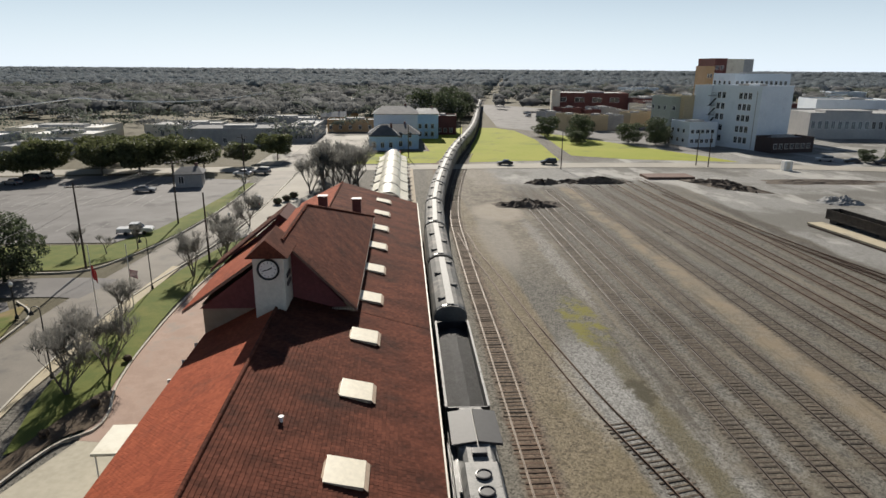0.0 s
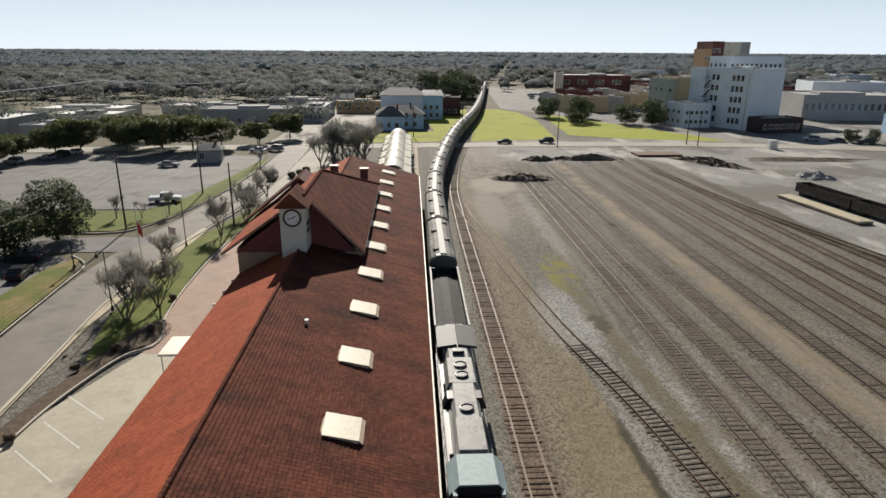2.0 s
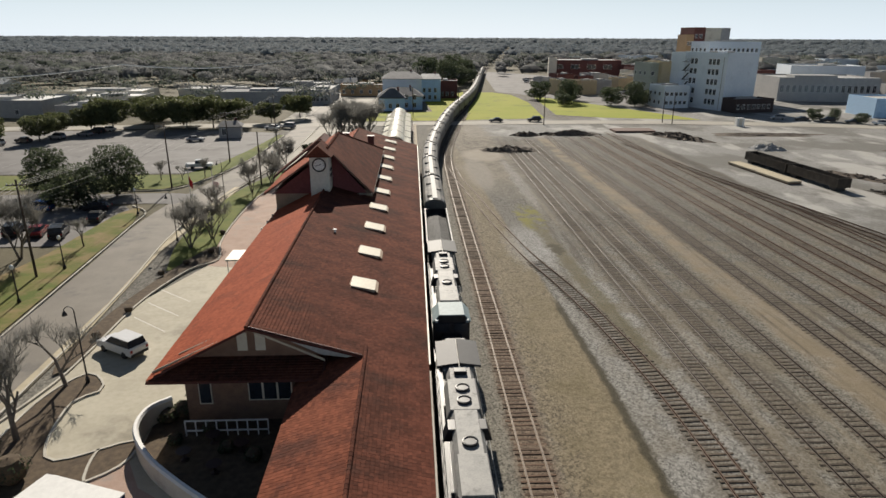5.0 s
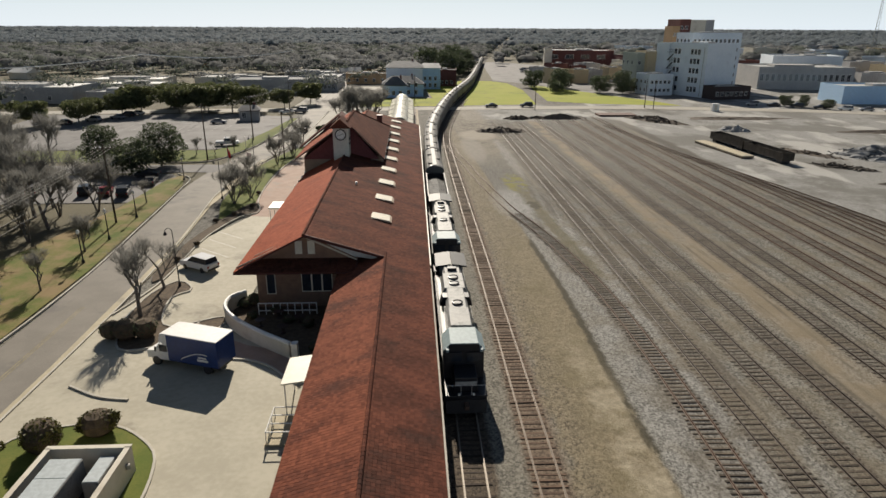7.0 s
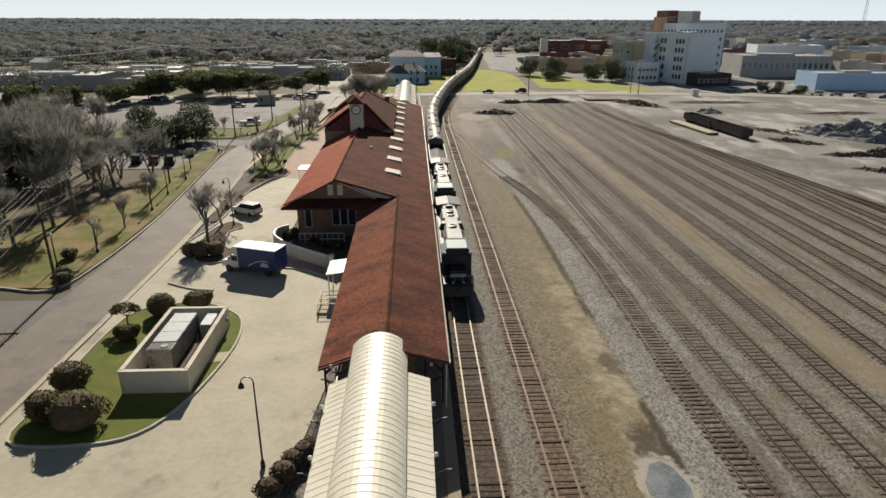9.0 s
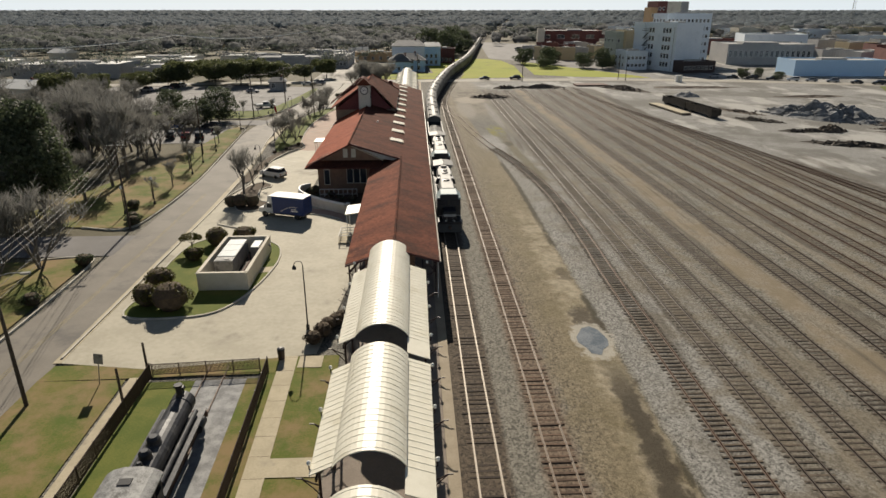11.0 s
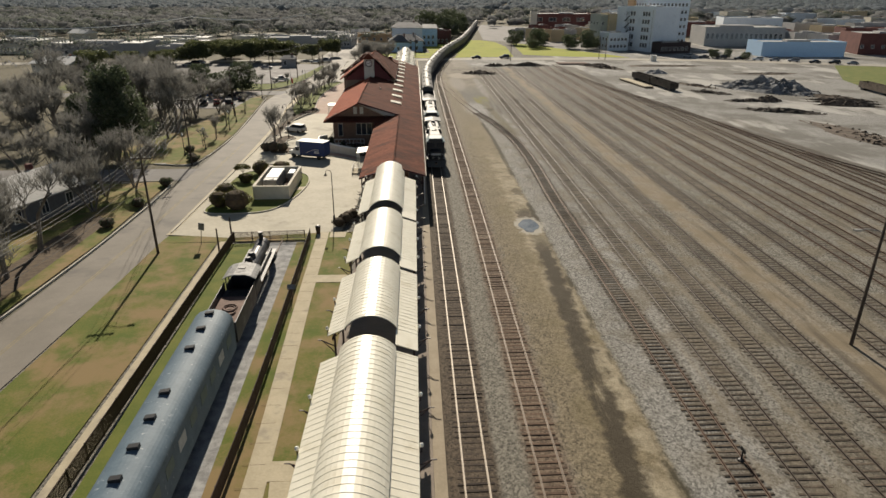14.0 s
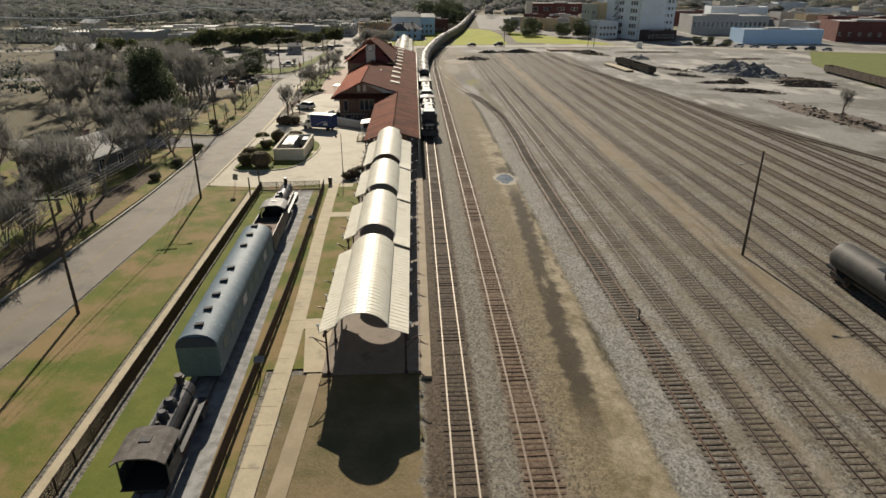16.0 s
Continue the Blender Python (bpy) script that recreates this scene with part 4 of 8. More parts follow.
roof_pair(1.7, 45.0)
roof_pair(45.0, 62.8, -8.36)
roof_pair(62.8, 98.3)
for y0, y1 in ((0.77, 45.0), (62.8, 98.3)):
    cut = (lambda p: p.y > 1.6 or (p.z < 5.4 and p.y > 0.77 + (p.z - WZ) * 1.2)) if y0 < 5 else None
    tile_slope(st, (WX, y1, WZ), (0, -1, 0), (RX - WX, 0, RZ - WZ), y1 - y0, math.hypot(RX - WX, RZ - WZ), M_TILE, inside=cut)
    ya = max(y0, 1.6)
    slab(st, "roof_deck", [(WX, y0, WZ - 0.03), (WX, y1, WZ - 0.03), (RX, y1, RZ - 0.03), (RX, ya, RZ - 0.03)] if y0 > 5 else [(WX, y0, WZ - 0.03), (WX, y1, WZ - 0.03), (RX, y1, RZ - 0.03), (RX, ya, RZ - 0.03), (-19.8, ya, 5.41 - 0.03)], 0.16, M_ROOFBASE)
    ridge_caps(st, (RX, ya, RZ + 0.1), (RX, y1, RZ + 0.1), M_TILE_DARK)
# gutter and fascia on the track side
part("gutter", Mesh().box(EX, 1.9, EZ - 0.16, EX + 0.14, 98.32, EZ - 0.01), plain("pale_gutter", (0.5, 0.45, 0.36), 0.5), st, "pale metal gutter")
part("eave_board", Mesh().box(EX - 0.06, 1.9, EZ - 0.34, EX - 0.02, 98.32, EZ - 0.17), M_FASCIA, st)
part("eave_board", Mesh().box(WX + 0.02, 1.9, WZ - 0.3, WX + 0.06, 44.93, WZ - 0.1), M_FASCIA, st)
# walls
wl = Mesh()
wl.box(-19.75, 3.32, GZ, -6.48, 45.64, 4.56).box(-19.75, 62.11, GZ, -6.48, 97.47, 4.56)
part("wall", wl, M_BRICK, st, "brown brick walls")
# south gable with its pent roof and pale side panel
gy = 3.0
part("gable_wall", Mesh().prism([(-19.75, gy, 4.56), (-9.4, gy, 4.56), (-9.4, gy, 5.7), (-14.53, gy, 8.04), (-19.75, gy, 5.59)], (0, 0, 0), (0, 0.25, 0)), M_BRICK, st)
part("gable_side_panel", Mesh().prism([(-14.37, gy - 0.62, 8.09), (-6.64, gy - 0.62, 5.76), (-7.94, gy - 0.62, 5.41), (-9.72, gy - 0.62, 5.7)], (0, 0, 0), (0, 0.08, 0)), plain("pale_grey_siding", (0.55, 0.56, 0.54), 0.7), st, "pale grey board panel beside the gable")
trim = Mesh()
for xa, za, xb, zb in ((-14.55, 8.08, -21.2, 4.95), (-14.45, 8.08, -9.4, 5.65)):
    trim.prism([(xa, 1.79, za), (xb, 1.79, zb), (xb, 1.79, zb - 0.16), (xa, 1.79, za - 0.16)], (0, 0, 0), (0, 0.06, 0))
part("rake_board", trim, plain("pale_trim", (0.5, 0.44, 0.34), 0.6), st, "pale rake boards")
part("rake_board", Mesh().prism([(-14.42, 1.77, 8.25), (-6.58, 1.77, 5.86), (-6.58, 1.77, 5.7), (-14.42, 1.77, 8.07)], (0, 0, 0), (0, 0.05, 0)), M_FASCIA, st)
slab(st, "pent_roof", [(-21.2, 0.77, 4.64), (-9.4, 0.77, 4.64), (-9.4, 3.25, 5.36), (-19.9, 3.25, 5.36)], 0.14, M_ROOFBASE, "dark pent roof across the gable")
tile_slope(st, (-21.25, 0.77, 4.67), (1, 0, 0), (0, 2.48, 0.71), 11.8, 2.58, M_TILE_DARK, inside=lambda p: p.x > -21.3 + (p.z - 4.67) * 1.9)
for x0 in (-15.6, -14.35):
    w = part("gable_vent", Mesh().box(x0, gy - 0.06, 5.81, x0 + 0.7, gy, 7.18), M_CREAM, st, "pale louvred gable vent", 0.02)


def window(parent, x0, x1, z0, z1, y, lights=2, frame_mat=None, face=-1):
    """A framed window in a wall that looks along y."""
    wd = part("window", Mesh().box(x0, y + face * 0.05, z0, x1, y - face * 0.05, z1), frame_mat or M_CREAM, parent)
    step = (x1 - x0) / lights
    for i in range(lights):
        part("pane", Mesh().box(x0 + i * step + 0.08, y + face * 0.058, z0 + 0.1, x0 + (i + 1) * step - 0.08, y + face * 0.03, z1 - 0.1), M_GLASS, wd)
    return wd


window(st, -18.81, -17.87, 1.37, 3.88, 3.28, 1)
window(st, -15.26, -12.12, 1.6, 3.99, 3.28, 3)
window(st, -11.08, -10.14, 1.37, 3.88, 3.28, 1)
for k in range(6):
    yy = 8.9 + k * 5.96
    wd = part("window", Mesh().box(-19.85, yy, 1.14, -19.7, yy + 1.6, 3.53), M_CREAM, st)
    part("pane", Mesh().box(-19.89, yy + 0.12, 1.28, -19.8, yy + 1.48, 3.4), M_GLASS, wd)

# skylights along the track-side slope
sky_frame, sky_pane, sky_side, sky_low = Mesh(), Mesh(), Mesh(), Mesh()
sky_frame.prism([(-0.99, -1.05, -0.4), (0.99, -1.05, -0.57), (0.99, -1.05, -0.1), (-0.99, -1.05, 0.36)], (0, 0, 0), (0, 2.11, 0))
sky_pane.prism([(-1.02, -1.15, 0.37), (1.04, -1.15, -0.1), (1.04, -1.15, -0.06), (-1.02, -1.15, 0.41)], (0, 0, 0), (0, 2.31, 0))
sky_side.prism([(-1, -1.0, 0.36), (-1.42, 0, 0.1), (-1, 1.0, 0.36)], (0, 0, 0), (0, 0, 0.03))
sky_low.prism([(1, -1.15, -0.09), (1.22, -1.15, -0.3), (1.22, 1.15, -0.3), (1, 1.15, -0.09)], (0, 0, 0), (0.03, 0, 0))
d_frame, d_pane, d_side = sky_frame.data("curb", 0.015), sky_pane.data("pane", 0.01), sky_side.data("flashing")
d_low = sky_low.data("flashing")
M_SKYPANE = plain("cream_fibreglass", (0.70, 0.64, 0.50), 0.35, var=0.08)
M_SKYWARM = plain("cream_curb", (0.55, 0.42, 0.31), 0.6)
for k in range(10):
    yy, xx = 14.1 + 8.65 * k, -7.56
    sk = new("skylight")
    sk.parent = st
    sk.matrix_basis = Matrix.Translation((xx, yy, RZ - SE * (xx - RX) + 0.08))
    tagged(sk, "cream skylight hood on the tiled slope")
    part("curb", d_frame, M_SKYWARM, sk)
    part("pane", d_pane, M_SKYPANE, sk)
    part("flashing", d_side, M_SKYWARM, sk)
    part("flashing", d_low, M_SKYWARM, sk)

# tall central block with the clock tower
BX0, BX1, BR, BE, BT = -22.5, -8.36, -14.1, 7.3, 13.2
HIP0, HIP1 = 56.6, 76.5      # the ridge's north end and the far eave of the hip
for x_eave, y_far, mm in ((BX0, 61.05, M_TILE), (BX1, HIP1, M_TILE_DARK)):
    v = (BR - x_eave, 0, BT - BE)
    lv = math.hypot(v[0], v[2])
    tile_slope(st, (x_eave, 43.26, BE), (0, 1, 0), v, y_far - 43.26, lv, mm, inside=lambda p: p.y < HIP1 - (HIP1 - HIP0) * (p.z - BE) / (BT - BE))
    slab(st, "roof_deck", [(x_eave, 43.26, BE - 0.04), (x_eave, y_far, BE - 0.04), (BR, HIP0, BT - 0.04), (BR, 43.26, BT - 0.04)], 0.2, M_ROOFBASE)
    part("rake_board", Mesh().prism([(x_eave, 43.19, BE), (BR, 43.19, BT), (BR, 43.19, BT - 0.22), (x_eave, 43.19, BE - 0.22)], (0, 0, 0), (0, 0.06, 0)), plain("weathered_rake", (0.22, 0.13, 0.10), 0.7), st)
slab(st, "roof_deck", [(BX1, HIP1, BE - 0.05), (BR, HIP0, BT - 0.05), (BX0, HIP1, BE - 0.05)], 0.2, M_ROOFBASE)
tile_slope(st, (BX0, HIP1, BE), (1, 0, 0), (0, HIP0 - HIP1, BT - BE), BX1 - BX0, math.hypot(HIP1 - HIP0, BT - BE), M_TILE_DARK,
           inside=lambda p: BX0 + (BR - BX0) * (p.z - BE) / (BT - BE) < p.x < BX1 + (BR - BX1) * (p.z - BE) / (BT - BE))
ridge_caps(st, (BR, 43.26, BT + 0.08), (BR, HIP0, BT + 0.08), M_TILE_DARK)
ridge_caps(st, (BX1, HIP1, BE + 0.08), (BR, HIP0, BT + 0.08), M_TILE_DARK)
part("eave_flashing", Mesh().box(BX1 - 0.02, 43.26, BE - 0.1, BX1 + 0.06, HIP1, BE - 0.01), M_CREAM, st, "pale metal edge along the high eave")
part("gable_wall", Mesh().prism([(BX0 + 1.0, 44.53, BE - 0.3), (BX1 - 0.9, 44.53, BE - 0.3), (BR, 44.53, BT - 0.6)], (0, 0, 0), (0, 0.3, 0)), plain("maroon_shingle", (0.19, 0.06, 0.062), 0.85), st, "dark maroon gable under the overhang")
part("wall", Mesh().box(-21.32, 44.67, GZ, -8.67, 60.06, BE + 0.1), surface("tan_upper_brick", (0.30, 0.22, 0.16), (0.36, 0.27, 0.20), 1.2, 0.85, fine=12), st, "tan brick upper walls")
part("wall", Mesh().box(-21.0, 60.1, 4.0, -8.67, 75.6, BE + 0.05), M_BRICK, st)
dent = Mesh()
for k in range(22):
    dent.box(-13.4 + k * 0.22, 44.11, BE - 0.42, -13.3 + k * 0.22, 44.46, BE - 0.3)
tagged(part("dentils", dent, M_CREAM, st, "row of small pale dentils"), kind="stuff")
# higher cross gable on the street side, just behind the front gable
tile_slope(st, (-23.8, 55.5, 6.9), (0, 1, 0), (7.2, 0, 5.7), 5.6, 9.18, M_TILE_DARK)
slab(st, "roof_deck", [(-23.8, 55.5, 6.86), (-23.8, 61.1, 6.86), (-16.6, 61.1, 12.56), (-16.6, 55.5, 12.56)], 0.2, M_ROOFBASE)
slab(st, "roof_deck", [(-16.6, 55.5, 12.56), (-16.6, 61.1, 12.56), (-12.6, 61.1, 9.4), (-12.6, 55.5, 9.4)], 0.2, M_ROOFBASE)
part("rake_board", Mesh().prism([(-23.8, 55.43, 6.9), (-16.6, 55.43, 12.6), (-16.6, 55.43, 12.38), (-23.8, 55.43, 6.68)], (0, 0, 0), (0, 0.06, 0)), M_FASCIA, st)
part("wall", Mesh().box(-22.9, 56.6, GZ, -14.0, 60.6, 7.0), M_BRICK, st)
part("gable_wall", Mesh().prism([(-22.9, 56.2, 7.0), (-13.6, 56.2, 7.0), (-13.6, 56.2, 10.0), (-16.6, 56.2, 12.3)], (0, 0, 0), (0, 0.3, 0)), plain("maroon_shingle_wing", (0.19, 0.06, 0.062), 0.85), st)
for cx, cy, z0, z1 in ((-14.85, 75.0, 7.6, 10.4), (-10.65, 77.0, 6.4, 9.6)):
    ch = part("chimney", Mesh().box(cx - 0.55, cy - 0.55, z0, cx + 0.55, cy + 0.55, z1), M_REDBRICK, st, "square brick chimney", 0.03)
    part("cap", Mesh().box(cx - 0.65, cy - 0.65, z1 + 0.003, cx + 0.65, cy + 0.65, z1 + 0.15), M_FASCIA, ch)
# clock tower
tw = part("clock_tower", Mesh().box(-16.1, 41.35, 6.27, -13.72, 44.6, 12.5), M_CLOCKSTONE, st, "pale stucco clock tower with a tiled cap", 0.04)
cap = Mesh()
cap.prism([(-16.55, 40.72, 12.45), (-13.25, 40.72, 12.45), (-14.9, 40.72, 13.95)], (0, 0, 0), (0, 4.65, 0))
part("tower_roof", cap, M_TILE_DARK, tw, "small gabled tile roof", 0.03)
ring = Mesh()
for i in range(28):
    a, b2 = 2 * math.pi * i / 28, 2 * math.pi * (i + 1) / 28
    ring.tube((-14.91 + 0.8 * math.cos(a), 41.28, 11.42 + 0.8 * math.sin(a)), (-14.91 + 0.8 * math.cos(b2), 41.28, 11.42 + 0.8 * math.sin(b2)), 0.085, 0.085, 6)
part("clock_rim", ring, M_BLACK, tw, "dark round clock rim")
part("clock_face", Mesh().lathe((-14.91, 41.28, 11.42), [(0.68, 0.0), (0.68, 0.04)], 28, "y"), M_WHITE, tw, "white clock face")
part("clock_pointer", Mesh().tube((-14.91, 41.23, 11.42), (-15.35, 41.23, 11.31), 0.035).tube((-14.91, 41.23, 11.42), (-14.6, 41.23, 11.59), 0.045), M_BLACK, tw)
ticks = Mesh()
for i in range(12):
    a = math.pi * i / 6
    ticks.tube((-14.91 + 0.5 * math.cos(a), 41.26, 11.42 + 0.5 * math.sin(a)), (-14.91 + 0.6 * math.cos(a), 41.26, 11.42 + 0.6 * math.sin(a)), 0.02)
part("hour_marks", ticks, M_BLACK, tw)
for zz in (10.4, 9.7):
    part("side_louvre", Mesh().box(-13.72, 42.27, zz, -13.64, 43.68, zz + 0.35), M_BLACK, tw)
part("vent_pipe", Mesh().lathe((-11.39, 26.17, RZ - SE * 3.0), [(0.1, 0), (0.1, 0.28), (0.16, 0.28), (0.16, 0.36)], 10), M_WHITE, st, "small white roof vent", 0)
# timber brackets under the street-side eave
for k in range(8):
    yy = 36.5 + k * 3.1
    b = Mesh().box(-21.63, yy, 2.96, -21.42, yy + 0.16, 4.67).box(-21.53, yy, 4.45, -19.75, yy + 0.14, 4.63)
    b.prism([(-21.53, yy, 3.19), (-21.53, yy, 2.96), (-20.06, yy, 4.45), (-20.27, yy, 4.5)], (0, 0, 0), (0, 0.14, 0))
    part("eave_bracket", b, M_WHITE, st, "white timber eave bracket")
part("drive_canopy", Mesh().box(-24.3, 30.0, 2.79, -21.47, 33.4, 2.99), M_METALROOF, st, "white flat awning over the drive", 0.02)
for yy in (30.3, 33.1):
    part("awning_post", Mesh().tube((-24.14, yy, PZ), (-24.14, yy, 2.79), 0.05), M_WHITE, st)

# ---- south wing ----
wg = thing("station_wing", "low red-tiled station wing with a straight ridge beside the platform", "station wing")
GX, GZR, GWX, GWZ = -6.6, RZ - SE * (-6.6 - RX), -11.4, 4.15
Y_S = -37.1
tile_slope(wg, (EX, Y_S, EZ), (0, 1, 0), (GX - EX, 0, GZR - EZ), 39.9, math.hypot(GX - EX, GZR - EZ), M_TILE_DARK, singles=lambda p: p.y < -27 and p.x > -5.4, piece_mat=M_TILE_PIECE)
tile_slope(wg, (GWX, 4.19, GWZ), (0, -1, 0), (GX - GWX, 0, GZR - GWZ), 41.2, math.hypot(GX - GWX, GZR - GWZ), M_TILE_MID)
slab(wg, "roof_deck", [(EX - 0.02, Y_S, EZ - 0.03), (EX - 0.02, 2.86, EZ - 0.03), (GX, 2.86, GZR - 0.03), (GX, Y_S, GZR - 0.03)], 0.16, M_ROOFBASE)
slab(wg, "roof_deck", [(GWX, Y_S, GWZ - 0.03), (GX, Y_S, GZR - 0.03), (GX, 4.19, GZR - 0.03), (GWX, 4.19, GWZ - 0.03)], 0.16, M_ROOFBASE)
ridge_caps(wg, (GX, Y_S, GZR + 0.1), (GX, 2.93, GZR + 0.1), M_TILE_DARK)
part("gutter", Mesh().box(EX, Y_S, EZ - 0.16, EX + 0.14, 2.86, EZ - 0.01), M_KERB, wg, "pale metal gutter")
for k in range(7):
    part("downpipe", Mesh().tube((EX - 0.1, -36 + k * 6.2, 0.05), (EX - 0.1, -36 + k * 6.2, EZ - 0.17), 0.05), M_WHITE, wg)
part("rake_board", Mesh().prism([(GWX, Y_S - 0.06, GWZ), (GX, Y_S - 0.06, GZR), (EX, Y_S - 0.06, EZ), (EX, Y_S - 0.06, EZ - 0.16), (GX, Y_S - 0.06, GZR - 0.18), (GWX, Y_S - 0.06, GWZ - 0.16)], (0, 0, 0), (0, 0.05, 0)), M_FASCIA, wg)
part("wall", Mesh().box(-9.82, -32.62, 0.02, -4.6, 3.91, 4.27), M_BRICK, wg, "brown brick wing walls")
part("gable_wall", Mesh().prism([(-9.82, -32.62, 4.27), (-4.6, -32.62, 4.27), (-4.6, -32.62, 5.02), (-6.58, -32.62, 5.64), (-9.82, -32.62, 4.39)], (0, 0, 0), (0, 0.25, 0)), M_BRICK, wg)
for k in range(7):
    for sx, xe in ((-1, -11.2), (1, -2.5)):
        yy = -35.4 + k * 5.9
        b = Mesh().box(xe - 0.08, yy, 0.02, xe + 0.08, yy + 0.16, 3.82)
        b.prism([(xe, yy, 2.51), (xe, yy, 2.85), (xe - sx * 0.9, yy, 3.82), (xe - sx * 1.1, yy, 3.82)], (0, 0, 0), (0, 0.14, 0))
        part("eave_post", b, M_STEELDARK, wg, "dark timber eave post")
for k in range(5):
    wd = part("window", Mesh().box(-9.93, -30 + k * 6.4, 1.14, -9.8, -28.4 + k * 6.4, 3.31), M_CREAM, wg)
    part("pane", Mesh().box(-9.96, -29.88 + k * 6.4, 1.28, -9.88, -28.52 + k * 6.4, 3.17), M_GLASS, wd)
aw = thing("entrance_awning", "small white metal awning on thin posts", "awning")
part("roof", Mesh().prism([(-13.6, -16.2, 2.55), (-11.4, -16.2, 2.85), (-11.4, -16.2, 2.97), (-13.6, -16.2, 2.67)], (0, 0, 0), (0, 3.9, 0)), M_METALROOF, aw)
for yy in (-15.9, -12.6):
    part("post", Mesh().tube((-13.4, yy, PZ), (-13.4, yy, 2.6), 0.05), M_WHITE, aw)
rmp = thing("ramp_rail", "white tubular ramp railing by the wing", "railing")
for yy in (-16.6, -17.6, -18.6, -19.6):
    part("rail", Mesh().sweep([(-14.11, yy, PZ), (-14.11, yy, 1.0), (-12.2, yy, 1.0), (-12.2, yy, PZ)], 0.05), M_WHITE, rmp)
for xx in (-14.11, -12.2):
    part("rail", Mesh().tube((xx, -16.6, 1.0), (xx, -19.6, 1.0), 0.05), M_WHITE, rmp)
part("ramp_deck", Mesh().box(-14.21, -19.8, PZ + 0.01, -11.7, -16.4, 0.12), M_WALKWAY, rmp)
# courtyard wall
cw = Mesh()
ps, ds = spline([(-21.2, 4.2), (-22.4, 2.9), (-22.3, 0.4), (-20.4, -2.5), (-17.5, -5.2), (-14.3, -7.7)], 0.5)
for p, d in zip(ps, ds):
    n = Vector((d.y, -d.x, 0)) * 0.15
    for q, z in ((p - n, PZ), (p - n, 1.3), (p + n, 1.3), (p + n, PZ)):
        cw.v.append((q.x, q.y, z))
cw.f += [(4 * i + a, 4 * i + a + 1, 4 * i + a + 5, 4 * i + a + 4) for i in range(len(ps) - 1) for a in range(3)]
cwo = thing("courtyard_wall", "curved cream courtyard wall with a coping", "wall")
part("wall", cw, M_CREAM, cwo)
cp = Mesh()
for a, b in zip(ps, ps[1:]):
    cp.tube(a + Vector((0, 0, 1.33)), b + Vector((0, 0, 1.33)), 0.2, 0.2, 6)
part("coping", cp, M_WHITE, cwo)
part("pier", Mesh().box(-14.35, -8.4, PZ, -13.8, -7.75, 1.75), M_WHITE, cwo, "", 0.03)
sheet("courtyard_floor", [(-21.1, 4.4), (-22.2, 2.8), (-22.0, 0.6), (-20.2, -2.2), (-17.3, -4.9), (-14.2, -7.4), (-11.7, -7.4), (-11.7, 5.7)], PZ + 0.02, M_MULCH, "dark planted courtyard", "courtyard")
# white lattice screen and tables inside the courtyard
sc = thing("courtyard_screen", "white framed lattice screen against the station wall", "screen")
for z in (0.3, 1.1):
    part("rail", Mesh().box(-19.4, 1.42, z, -13.6, 1.5, z + 0.1), M_WHITE, sc)
for k in range(9):
    part("stile", Mesh().box(-19.4 + k * 0.72, 1.4, PZ, -19.32 + k * 0.72, 1.48, 1.2), M_WHITE, sc)
for x, y in ((-18.6, -1.2), (-16.2, -2.6), (-15.0, -0.4), (-17.2, 0.6)):
    tb2 = thing("garden_table", "small dark round garden table in the courtyard", "table", "garden tables", m=pose(x, y, PZ + 0.02))
    part("top", Mesh().lathe((0, 0, 0.7), [(0.5, 0), (0.52, 0.02), (0.5, 0.04)], 14), M_STEELDARK, tb2)
    part("stem", Mesh().lathe((0, 0, 0), [(0.28, 0), (0.26, 0.04), (0.05, 0.1), (0.05, 0.7)], 10), M_STEELDARK, tb2)


# ---- platform canopies ----
CX = -7.05


